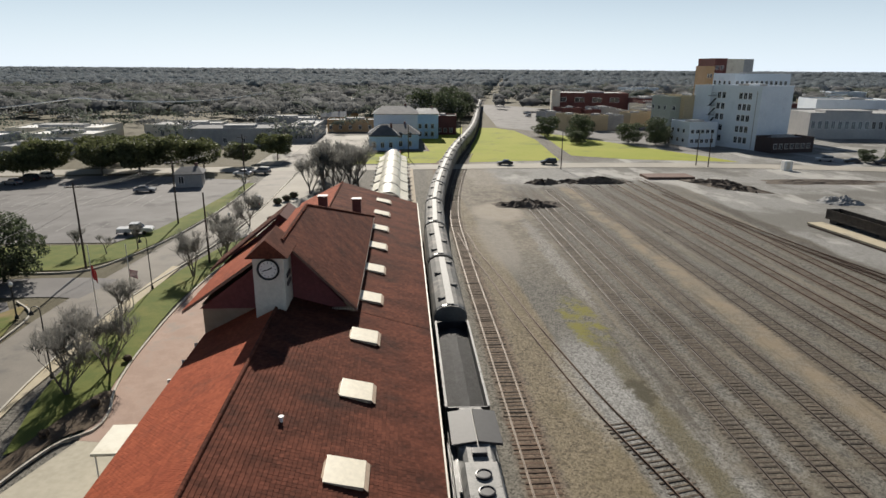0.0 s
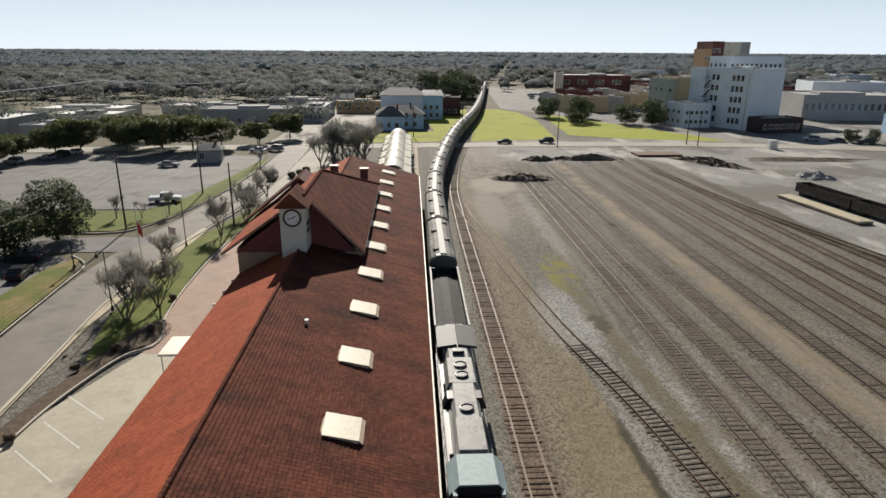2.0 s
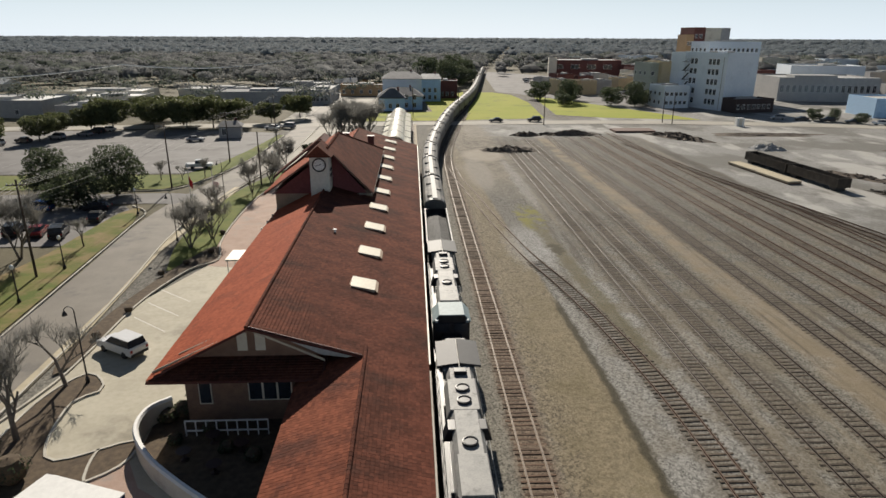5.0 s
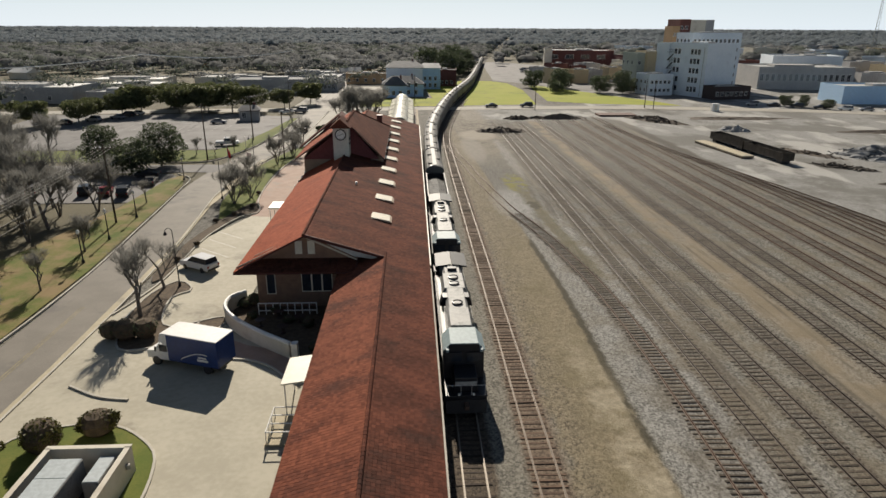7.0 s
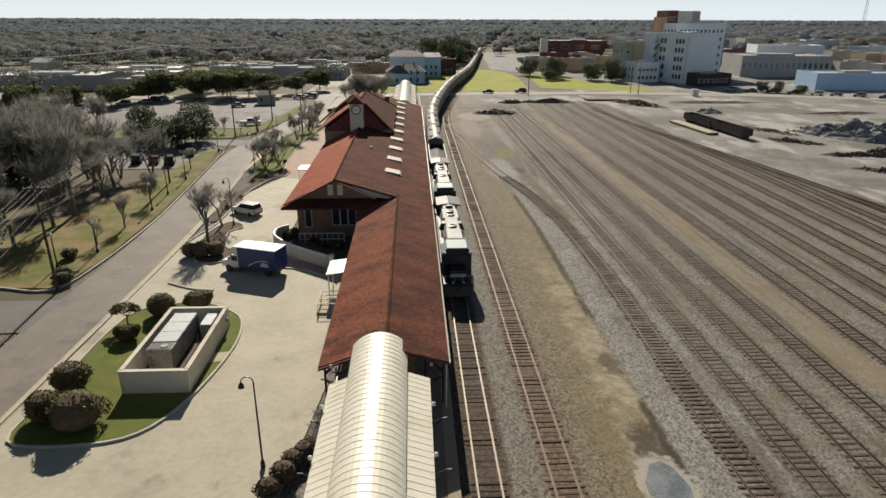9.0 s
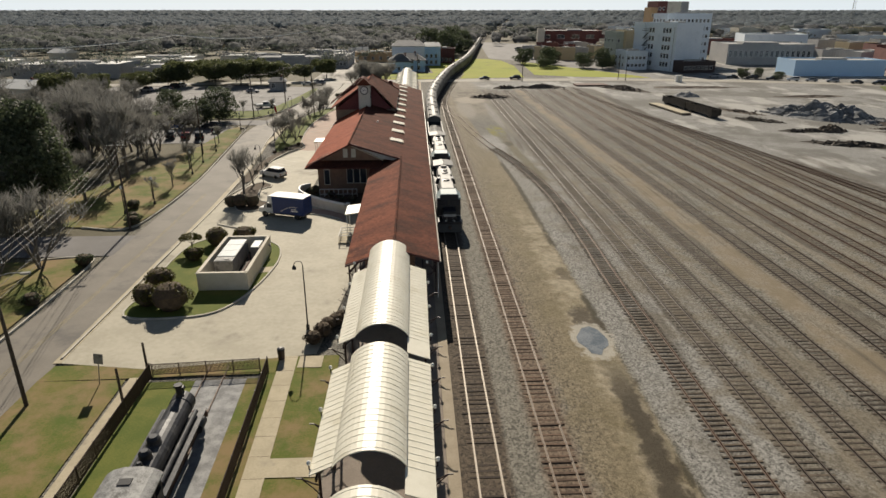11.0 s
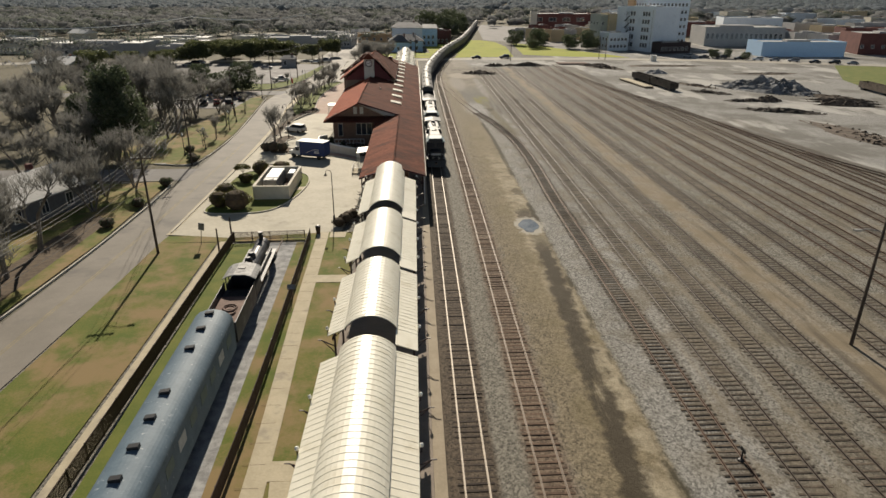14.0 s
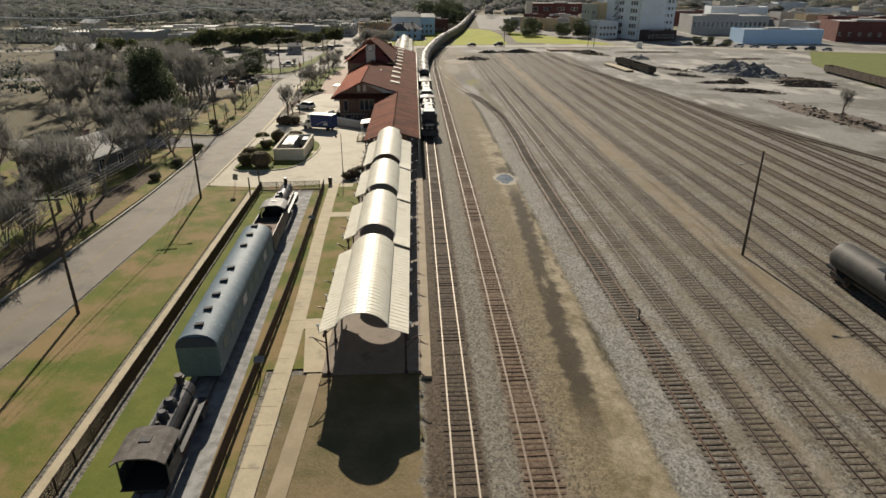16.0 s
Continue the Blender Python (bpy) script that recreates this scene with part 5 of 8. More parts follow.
def canopy(label, y0, y1, east_y0=None, side_y1=None):
    """One vaulted bay: raised barrel, low side wings, seams, posts, brackets and globes."""
    c = thing("platform_canopy", label, "canopy", "platform canopies")
    hw, zs, rise = 1.96, 5.1, 1.06
    k = 14
    rad = (hw * hw + rise * rise) / (2 * rise)
    half = math.asin(hw / rad)
    arc = [(CX + rad * math.sin(-half + 2 * half * i / k), zs + rise - rad + rad * math.cos(-half + 2 * half * i / k)) for i in range(k + 1)]
    m = Mesh()
    n = 2 * (k + 1)
    for yy in (y0, y1):
        m.v += [(x, yy, z) for x, z in arc] + [(x, yy, z - 0.07) for x, z in reversed(arc)]
    m.f = [(i, (i + 1) % n, n + (i + 1) % n, n + i) for i in range(n)] + [tuple(range(n - 1, -1, -1)), tuple(range(n, 2 * n))]
    part("vault", m, M_METALROOF, c, "curved white ribbed metal vault")
    s1 = side_y1 if side_y1 is not None else y1
    e0 = east_y0 if east_y0 is not None else y0
    part("side_wing", Mesh().prism([(CX + 1.88, e0, 4.86), (-3.56, e0, 4.28), (-3.56, e0, 4.22), (CX + 1.88, e0, 4.79)], (0, 0, 0), (0, s1 - e0, 0)), M_METALROOF, c, "low white metal side roof")
    part("side_wing", Mesh().prism([(CX - 1.88, y0 + 0.5, 4.86), (-10.36, y0 + 0.5, 4.2), (-10.36, y0 + 0.5, 4.14), (CX - 1.88, y0 + 0.5, 4.79)], (0, 0, 0), (0, s1 - y0 - 0.9, 0)), M_METALROOF, c, "low white metal side roof")
    seams = Mesh()
    yy = y0 + 0.25
    while yy < y1 - 0.1:
        for (xa, za), (xb, zb) in zip(arc, arc[1:]):
            seams.prism([(xa, yy, za - 0.01), (xb, yy, zb - 0.01), (xb, yy, zb + 0.018), (xa, yy, za + 0.018)], (0, 0, 0), (0, 0.03, 0))
        if yy < s1 - 0.1:
            seams.prism([(CX + 1.9, yy, 4.84), (-3.56, yy, 4.26), (-3.56, yy, 4.295), (CX + 1.9, yy, 4.872)], (0, 0, 0), (0, 0.035, 0))
        if y0 + 0.6 < yy < s1 - 0.5:
            seams.prism([(CX - 1.9, yy, 4.84), (-10.36, yy, 4.18), (-10.36, yy, 4.215), (CX - 1.9, yy, 4.872)], (0, 0, 0), (0, 0.035, 0))
        yy += 0.56
    tagged(part("seams", seams, M_METALROOF, c, "raised standing seams"), kind="stuff")
    for sx in (-1, 1):
        part("clerestory", Mesh().box(CX + sx * 1.88 - 0.03, y0 + 0.2, 4.8, CX + sx * 1.88 + 0.03, y1 - 0.2, 5.14), M_STEELDARK, c)
        part("eave_beam", Mesh().box(-10.0 if sx < 0 else -3.9, y0 + 0.3, 3.92, -9.88 if sx < 0 else -3.78, y1 - 0.3, 4.12), M_STEELDARK, c)
    yy = y0 + 1.2
    while yy < y1 - 0.2:
        for sx, px, ex in ((-1, -9.92, -10.44), (1, -3.84, -3.42)):
            post = part("post", Mesh().lathe((px, yy, 0.02), [(0.16, 0), (0.16, 0.25), (0.09, 0.3), (0.08, 3.8), (0.12, 3.92)], 10), M_STEELDARK, c, "dark iron post")
            br = Mesh().sweep([(px, yy, 2.9), (px + sx * 0.5, yy, 3.12), (px + sx * 1.0, yy, 3.4), (px + sx * 1.3, yy, 3.42)], 0.045)
            br.sweep([(px, yy, 2.2), (px + sx * 0.35, yy, 2.7), (px + sx * 0.95, yy, 3.35)], 0.035)
            br.tube((px, yy, 3.7), (px - sx * 0.95, yy, 4.6), 0.04)
            part("bracket", br, M_STEELDARK, post, "curved iron bracket")
            part("lamp_arm", Mesh().tube((ex, yy, 4.0), (ex, yy, 4.32), 0.035).tube((px, yy, 3.9), (ex, yy, 4.0), 0.03), M_STEELDARK, post)
            gl = Mesh().lathe((ex, yy, 4.32), [(0.04, 0), (0.11, 0.05), (0.13, 0.14), (0.1, 0.24), (0.03, 0.28)], 10)
            gl.smooth = True
            part("globe", gl, M_GLOBE, post, "white lamp globe")
        yy += 4.85
    return c


canopy("vaulted white metal platform canopy against the wing roof", -53.0, -35.5, -55.0, -38.8)
canopy("vaulted white metal platform canopy over paved platform", -67.0, -55.7, -68.8)
canopy("vaulted white metal platform canopy beside garden walk", -80.6, -69.5, -82.6)
canopy("vaulted white metal end canopy casting a long shadow", -99.0, -83.4)
for k in range(6):
    canopy("far vaulted white metal platform canopy", 100.2 + k * 9.7, 108.8 + k * 9.7)

# ---- freight train on the main line ----
def wheelset(parent, xs, zc, r, name="wheel", gauge=0.76, mat_=None):
    for y in xs:
        for sx in (-1, 1):
            part(name, Mesh().lathe((sx * gauge, y, zc), [(r * 0.35, -0.07), (r, -0.07), (r * 1.06, -0.05 * sx), (r, 0.07), (r * 0.35, 0.07)], 16, "x"), mat_ or M_BLACK, parent)


def bogie(parent, y, axles=2, span=1.8, r=0.5):
    b = part("bogie", Mesh().box(-1.05, y - span * 0.72, 0.42, -0.9, y + span * 0.72, 0.85).box(0.9, y - span * 0.72, 0.42, 1.05, y + span * 0.72, 0.85).box(-0.95, y - 0.25, 0.5, 0.95, y + 0.25, 0.9), M_BLACK, parent, "dark cast bogie frame", 0.02)
    ys = [y - span / 2 + span * i / (axles - 1) for i in range(axles)]
    wheelset(b, ys, r, r, mat_=M_RAIL_RUST)


def locomotive(m):
    """Cab forward at local -y; local y = 0 is the cab's front, the rail top is z = 0."""
    t = thing("diesel_locomotive", "black diesel locomotive with grey roof leading a freight train", "locomotive", m=m)
    part("frame", Mesh().box(-1.55, -2.6, 1.15, 1.55, 21.2, 1.55), M_LOCOBLACK, t, "black underframe and walkway", 0.03)
    part("fuel_tank", Mesh().box(-1.35, 6.2, 0.35, 1.35, 12.4, 1.15), M_LOCOBLACK, t, "", 0.12)
    bogie(t, 1.4, 3, 3.4, 0.51)
    bogie(t, 17.2, 3, 3.4, 0.51)
    nose = Mesh().prism([(-0.95, -2.1, 1.55), (0.95, -2.1, 1.55), (0.85, -2.1, 2.75), (-0.85, -2.1, 2.75)], (0, 0, 0), (0, 2.1, 0.0))
    part("nose", nose, M_LOCOBLACK, t, "sloping black nose", 0.08)
    part("nose_stripe", Mesh().box(-0.8, -2.13, 2.1, 0.8, -2.09, 2.45), plain("white_nose_mark", (0.5, 0.5, 0.48), 0.5), t, "white stripe on the nose")
    cabm = Mesh().prism([(-1.55, -0.1, 1.55), (1.55, -0.1, 1.55), (1.55, 0.1, 3.9), (1.05, 0.15, 4.45), (-1.05, 0.15, 4.45), (-1.55, 0.1, 3.9)], (0, 0, 0), (0, 2.6, 0))
    cab_ = part("cab", cabm, M_LOCOBLACK, t, "black crew cab", 0.03)
    part("cab_roof", Mesh().prism([(-1.62, -0.15, 3.88), (-1.08, -0.15, 4.5), (1.08, -0.15, 4.5), (1.62, -0.15, 3.88), (1.62, -0.15, 3.98), (1.06, -0.15, 4.6), (-1.06, -0.15, 4.6), (-1.62, -0.15, 3.98)], (0, 0, 0), (0, 2.7, 0)), M_LOCOCAB, cab_, "pale grey cab roof")
    for x0, x1 in ((-1.35, -0.2), (0.2, 1.35)):
        part("windscreen", Mesh().prism([(x0, -0.12, 3.05), (x1, -0.12, 3.05), (x1, -0.06, 3.75), (x0, -0.06, 3.75)], (0, 0, 0), (0, 0.06, 0)), M_GLASS, cab_)
    for sx in (-1, 1):
        part("side_window", Mesh().box(sx * 1.56 - 0.02, 0.6, 3.0, sx * 1.56 + 0.02, 1.9, 3.7), M_GLASS, cab_)
        part("cab_box", Mesh().box(sx * 1.3 - 0.12, -0.55, 4.05, sx * 1.3 + 0.12, -0.1, 4.25), M_LOCOCAB, cab_)
        part("headlight", Mesh().lathe((sx * 0.55, -2.72, 1.72), [(0.1, 0), (0.1, 0.1)], 12, "y"), M_GLOBE, t, "round ditch light")
        rail = Mesh().sweep([(sx * 1.5, 2.8, 2.5), (sx * 1.5, 21.0, 2.5)], 0.025, 5)
        for k in range(10):
            rail.tube((sx * 1.5, 2.8 + k * 2.02, 1.55), (sx * 1.5, 2.8 + k * 2.02, 2.5), 0.022, 0.022, 5)
        part("handrail", rail, plain("pale_handrail", (0.4, 0.4, 0.38), 0.5), t)
    part("front_rail", Mesh().sweep([(-1.4, -2.55, 1.55), (-1.4, -2.55, 2.4), (-0.4, -2.55, 2.4), (-0.4, -2.55, 1.6)], 0.025, 5).sweep([(1.4, -2.55, 1.55), (1.4, -2.55, 2.4), (0.4, -2.55, 2.4), (0.4, -2.55, 1.6)], 0.025, 5), M_WHITE, t)
    part("pilot", Mesh().prism([(-1.5, -2.65, 1.2), (1.5, -2.65, 1.2), (1.5, -2.85, 0.2), (-1.5, -2.85, 0.2)], (0, 0, 0), (0, 0.25, 0)), M_LOCOBLACK, t, "black snow-plough pilot")
    part("coupler", Mesh().box(-0.18, -3.3, 0.75, 0.18, -2.6, 1.05), M_RAIL_RUST, t, "", 0.04)
    part("hood", Mesh().box(-0.95, 2.6, 1.55, 0.95, 20.6, 4.1), M_LOCOBLACK, t, "black engine hood", 0.06)
    part("hood_roof", Mesh().prism([(-0.97, 2.7, 4.06), (0.97, 2.7, 4.06), (0.72, 2.7, 4.4), (-0.72, 2.7, 4.4)], (0, 0, 0), (0, 17.8, 0)), M_LOCOGREY, t, "light grey hood roof")
    part("dynamic_brake_housing", Mesh().prism([(-1.5, 9.0, 3.5), (1.5, 9.0, 3.5), (1.2, 9.0, 4.35), (-1.2, 9.0, 4.35)], (0, 0, 0), (0, 1.1, 0)), M_LOCOBLACK, t, "", 0.04)
    part("roof_box", Mesh().box(-0.85, 3.0, 4.4, 0.85, 6.4, 4.56), M_LOCOGREY, t, "square grey roof panel", 0.04)
    part("blower_housing", Mesh().prism([(-1.2, 11.0, 3.7), (1.2, 11.0, 3.7), (0.95, 11.0, 4.42), (-0.95, 11.0, 4.42)], (0, 0, 0), (0, 3.8, 0)), M_LOCOGREY, t, "", 0.05)
    for yy in (7.6, 12.0, 13.5):
        f = Mesh().lathe((0, yy, 4.42), [(0.48, 0), (0.48, 0.14), (0.4, 0.16), (0.38, 0.1), (0.1, 0.1)], 18)
        part("roof_fan", f, M_LOCOBLACK, t, "black round roof fan")
    part("exhaust", Mesh().box(-0.45, 15.3, 4.4, 0.45, 15.9, 4.68), M_LOCOBLACK, t, "", 0.03)
    for sx in (-1, 1):
        part("radiator", Mesh().prism([(sx * 0.05, 16.6, 4.45), (sx * 1.58, 16.6, 4.25), (sx * 1.58, 16.6, 4.42), (sx * 0.05, 16.6, 4.64)], (0, 0, 0), (0, 3.8, 0)), plain("dark_radiator_mesh", (0.035, 0.035, 0.038), 0.6), t, "dark sloping radiator wing")
    part("radiator_housing", Mesh().box(-1.15, 16.4, 3.4, 1.15, 20.5, 4.24), M_LOCOGREY, t, "", 0.05)
    part("rear_panel", Mesh().prism([(-0.95, 20.45, 4.0), (0.95, 20.45, 4.0), (0.75, 20.45, 4.4), (-0.75, 20.45, 4.4)], (0, 0, 0), (0, 0.5, 0)), M_LOCOGREY, t, "pale rear roof panel", 0.03)
    part("steps", Mesh().box(-1.55, -2.4, 0.4, -1.2, -1.7, 1.15).box(1.2, -2.4, 0.4, 1.55, -1.7, 1.15), M_LOCOBLACK, t)
    return t


def gondola(m):
    t = thing("coal_gondola", "black open gondola filled with coal", "freight car", "freight cars", m=m)
    b = Mesh()
    b.box(-1.55, 0, 1.0, -1.45, 15.6, 3.5).box(1.45, 0, 1.0, 1.55, 15.6, 3.5).box(-1.45, 0, 1.0, 1.45, 0.1, 3.5).box(-1.45, 15.5, 1.0, 1.45, 15.6, 3.5).box(-1.45, 0.1, 1.0, 1.45, 15.5, 1.1)
    part("body", b, M_LOCOBLACK, t, "black steel body")
    for k in range(12):
        yy = 0.4 + k * 1.33
        for sx in (-1, 1):
            part("side_rib", Mesh().box(sx * 1.6 - 0.04, yy, 1.0, sx * 1.6 + 0.04, yy + 0.14, 3.5), M_LOCOBLACK, t)
    part("load", Mesh().prism([(-1.44, 0.11, 2.0), (1.44, 0.11, 2.0), (1.44, 0.11, 2.55), (0.3, 0.11, 2.95), (-0.4, 0.11, 2.9), (-1.44, 0.11, 2.5)], (0, 0, 0), (0, 15.3, 0)), M_COAL, t, "dark coal load")
    part("top_chord", Mesh().box(1.42, 0, 3.5, 1.6, 15.6, 3.6).box(-1.6, 0, 3.5, -1.42, 15.6, 3.6), M_LOCOGREY, t)
    bogie(t, 2.0)
    bogie(t, 13.6)
    return t


def hopper(m):
    t = thing("covered_hopper", "grey round-roofed covered hopper car", "freight car", "freight cars", m=m)
    prof = [(-1.55, 1.5), (-1.6, 3.6), (-1.35, 4.15), (-0.8, 4.48), (0, 4.6), (0.8, 4.48), (1.35, 4.15), (1.6, 3.6), (1.55, 1.5)]
    b = Mesh()
    n = len(prof)
    for yy, k in ((0.0, 0.0), (0.05, 1.0), (16.35, 1.0), (16.4, 0.0)):
        b.v += [(x * (0.94 + 0.06 * k), yy, z) for x, z in prof]
    for s in range(3):
        b.f += [(s * n + i, s * n + (i + 1) % n, (s + 1) * n + (i + 1) % n, (s + 1) * n + i) for i in range(n)]
    b.f += [tuple(range(n - 1, -1, -1)), tuple(range(3 * n, 4 * n))]
    part("body", b, M_HOPPER, t, "curved grey body")
    ho = Mesh()
    for k in range(3):
        y0 = 2.2 + k * 4.6
        ho.prism([(-1.4, y0, 1.5), (1.4, y0, 1.5), (0.5, y0 + 1.2, 0.5), (-0.5, y0 + 1.2, 0.5)], (0, 0, 0), (0, 2.4, 0))
    part("chute", ho, M_HOPPER, t)
    part("roof_walk", Mesh().box(-0.35, 0.4, 4.64, 0.35, 16.0, 4.7), plain("grating", (0.2, 0.2, 0.19), 0.6), t)
    for k in range(4):
        part("hatch", Mesh().lathe((0.75 if k % 2 else -0.75, 2.4 + k * 3.9, 4.42), [(0.38, 0), (0.38, 0.2), (0.3, 0.26)], 12), M_HOPPER, t)
    part("end_band", Mesh().prism([(x * 1.012, 0.3, z + 0.02) for x, z in prof], (0, 0, 0), (0, 0.35, 0)), M_LOCOBLACK, t, "dark end band")
    bogie(t, 1.7)
    bogie(t, 14.7)
    return t


MS, MD = spline(MAIN, 0.25)


def on_main(y_start, length):
    """A pose for a car whose near end is at y_start on the main line, and the far end's y."""
    i = min(range(len(MS)), key=lambda k: abs(MS[k].y - y_start))
    j = min(len(MS) - 1, i + int(length / 0.25))
    d = MS[j] - MS[i]
    return Matrix.Translation(MS[i]) @ Matrix.Rotation(math.atan2(d.y, d.x) - math.pi / 2, 4, "Z"), MS[j].y


LOCO_Y = -14.0
lead = locomotive(on_main(LOCO_Y, 20)[0])
tagged(copy_thing(lead, on_main(LOCO_Y + 25.2, 20)[0]), "black diesel locomotive with grey roof coupled second")
y_next = LOCO_Y + 25.2 + 22.4
pm, y_end = on_main(y_next, 15.6)
gondola(pm)
y_next = y_end + 1.2
first_hopper = None
for k in range(24):
    pm, y_end = on_main(y_next, 16.4)
    if first_hopper is None:
        first_hopper = hopper(pm)
    else:
        copy_thing(first_hopper, pm)
    y_next = y_end + 1.1

# ---- display train behind the fence ----
def disp(y):
    """A pose on the display track at the given y."""
    x = -20.66 + (-54 - y) * 0.0305
    return Matrix.Translation((x, y, 0.0)) @ Matrix.Rotation(math.atan(0.0305), 4, "Z")


dt = railway("short display track under old rolling stock", [(-20.8, -48.0), (-20.6, -54.3), (-18.8, -115.4), (-17.4, -159.8)], M_RAIL_RUST, 0)


def steam_engine(m, label, length=8.6, roof=M_CABROOF):
    """Smokebox at local +y end, cab at local -y; y = 0 is the cab's rear."""
    t = thing("steam_locomotive", label, "locomotive", "display engines", m=m)
    bl = Mesh().lathe((0, 2.2, 2.25), [(0.82, 0), (0.84, 0.1), (0.78, 3.2), (0.74, length - 3.2), (0.78, length - 3.15), (0.78, length - 2.3), (0.6, length - 2.22)], 20, "y")
    bl.smooth = False
    b = part("boiler", bl, M_STEAM, t, "round weathered black boiler")
    for yy, r, h in ((4.0, 0.36, 0.62), (5.4, 0.4, 0.55), (3.1, 0.18, 0.5)):
        part("dome", Mesh().lathe((0, yy, 2.95), [(r * 1.15, 0), (r, 0.12), (r, h * 0.7), (r * 0.6, h)], 14), M_STEAM, b, "rounded steam dome")
    part("chimney", Mesh().lathe((0, length - 0.7, 2.95), [(0.3, 0), (0.2, 0.2), (0.22, 0.75), (0.28, 0.8), (0.28, 0.95)], 14), M_BLACK, b, "short black chimney")
    part("smokebox_door", Mesh().lathe((0, length - 0.02, 2.25), [(0.62, 0), (0.55, 0.1), (0.15, 0.16)], 18, "y"), M_STEAM, b)
    part("headlamp", Mesh().lathe((0, length - 0.25, 3.2), [(0.16, 0), (0.18, 0.3)], 12, "y"), M_BLACK, b)
    cab_ = Mesh()
    cab_.box(-1.4, 0.1, 1.2, -1.34, 2.3, 2.35).box(1.34, 0.1, 1.2, 1.4, 2.3, 2.35).box(-1.34, 2.24, 1.2, 1.34, 2.3, 3.3)
    for sx in (-1.37, 1.37):
        for yy in (0.12, 1.2, 2.2):
            cab_.box(sx - 0.04, yy, 2.35, sx + 0.04, yy + 0.1, 3.3)
    c = part("cab", cab_, M_STEAM, t, "open-backed black cab")
    rp = [(-1.55, 3.2), (-1.1, 3.5), (-0.5, 3.66), (0.5, 3.66), (1.1, 3.5), (1.55, 3.2), (1.55, 3.12), (1.1, 3.42), (0.5, 3.58), (-0.5, 3.58), (-1.1, 3.42), (-1.55, 3.12)]
    part("cab_roof", Mesh().prism([(x, -0.4, z) for x, z in rp], (0, 0, 0), (0, 2.9, 0)), roof, c, "curved flaking cab roof")
    part("cab_floor", Mesh().box(-1.33, -0.3, 1.2, 1.33, 2.2, 1.26), M_BLACK, c)
    part("roof_hatch", Mesh().box(-0.35, 1.0, 3.67, 0.35, 1.5, 3.72), M_BLACK, c)
    for sx in (-1, 1):
        part("running_board", Mesh().box(sx * 1.2 - 0.3, 2.3, 1.62, sx * 1.2 + 0.3, length - 0.3, 1.7), M_STEAM, t)
        part("cylinder", Mesh().lathe((sx * 1.15, length - 1.7, 0.95), [(0.36, 0), (0.36, 1.1)], 14, "y"), M_STEAM, t, "", 0)
        part("side_tank_pipe", Mesh().tube((sx * 1.0, 3.0, 1.95), (sx * 1.0, length - 1.0, 1.95), 0.16, 0.16, 10), M_STEAM, t)
        part("coupling_rod", Mesh().box(sx * 1.08 - 0.04, 2.7, 0.68, sx * 1.08 + 0.04, length - 1.5, 0.82), M_RAIL_RUST, t)
    wheelset(t, [3.2, 4.9, 6.6], 0.72, 0.70)
    wheelset(t, [length - 0.9], 0.4, 0.38)
    part("frame", Mesh().box(-0.6, 0.0, 0.7, 0.6, length, 1.2), M_BLACK, t)
    part("buffer_beam", Mesh().box(-1.35, length, 0.75, 1.35, length + 0.15, 1.2), M_RUSTBROWN, t)
    part("pilot", Mesh().prism([(-1.2, length + 0.16, 0.75), (1.2, length + 0.16, 0.75), (0.9, length + 0.16, 0.15), (-0.9, length + 0.16, 0.15)], (0, 0, 0), (0, 0.5, 0)), M_BLACK, t)
    return t


steam_engine(disp(-67.2), "weathered black steam locomotive with pale flaking cab roof on display", 11.0)
steam_engine(disp(-110.6), "small dark steam locomotive with brown flaking cab roof on gravel", 8.2, surface("brown_cab_roof", (0.075, 0.065, 0.058), (0.15, 0.135, 0.122), 1.5, 0.8, stain=(0.3, 0.28, 0.26), stain_scale=2.2, stain_range=(0.6, 0.68)))
tn = thing("engine_tender", "rusty open tender coupled behind the steam engine", "tender", m=disp(-75.4))
tb = Mesh().box(-1.45, 0, 1.0, -1.37, 7.9, 2.9).box(1.37, 0, 1.0, 1.45, 7.9, 2.9).box(-1.37, 0, 1.0, 1.37, 0.08, 2.9).box(-1.37, 7.8, 1.0, 1.37, 7.88, 2.1).box(-1.37, 0.08, 1.0, 1.37, 7.8, 2.15)
part("body", tb, M_STEAM, tn, "dark tender body")
part("deck", Mesh().box(-1.36, 0.09, 2.155, 1.36, 6.2, 2.2), M_RUSTBROWN, tn, "rusty brown deck")
coil = Mesh()
for rr, cx, cy, cz in ((0.6, 0.0, 3.9, 2.28), (0.5, 0.15, 3.0, 2.3), (0.42, -0.2, 2.2, 2.27), (0.45, 0.1, 3.4, 2.42)):
    for i in range(16):
        a, b2 = math.pi * i / 8, math.pi * (i + 1) / 8
        coil.tube((cx + rr * math.cos(a), cy + rr * math.sin(a), cz), (cx + rr * math.cos(b2), cy + rr * math.sin(b2), cz), 0.07, 0.07, 6)
part("pipe_coil", coil, M_RUSTBROWN, tn, "rusty coiled pipe scrap")
part("drum", Mesh().lathe((-1.0, 1.2, 2.2), [(0.25, 0), (0.25, 0.5)], 12), M_CABROOF, tn)
part("coal_well", Mesh().box(-0.9, 6.22, 2.17, 0.9, 7.7, 2.2), M_COAL, tn)
bogie(tn, 1.7, 2, 1.5, 0.42)
bogie(tn, 6.1, 2, 1.5, 0.42)

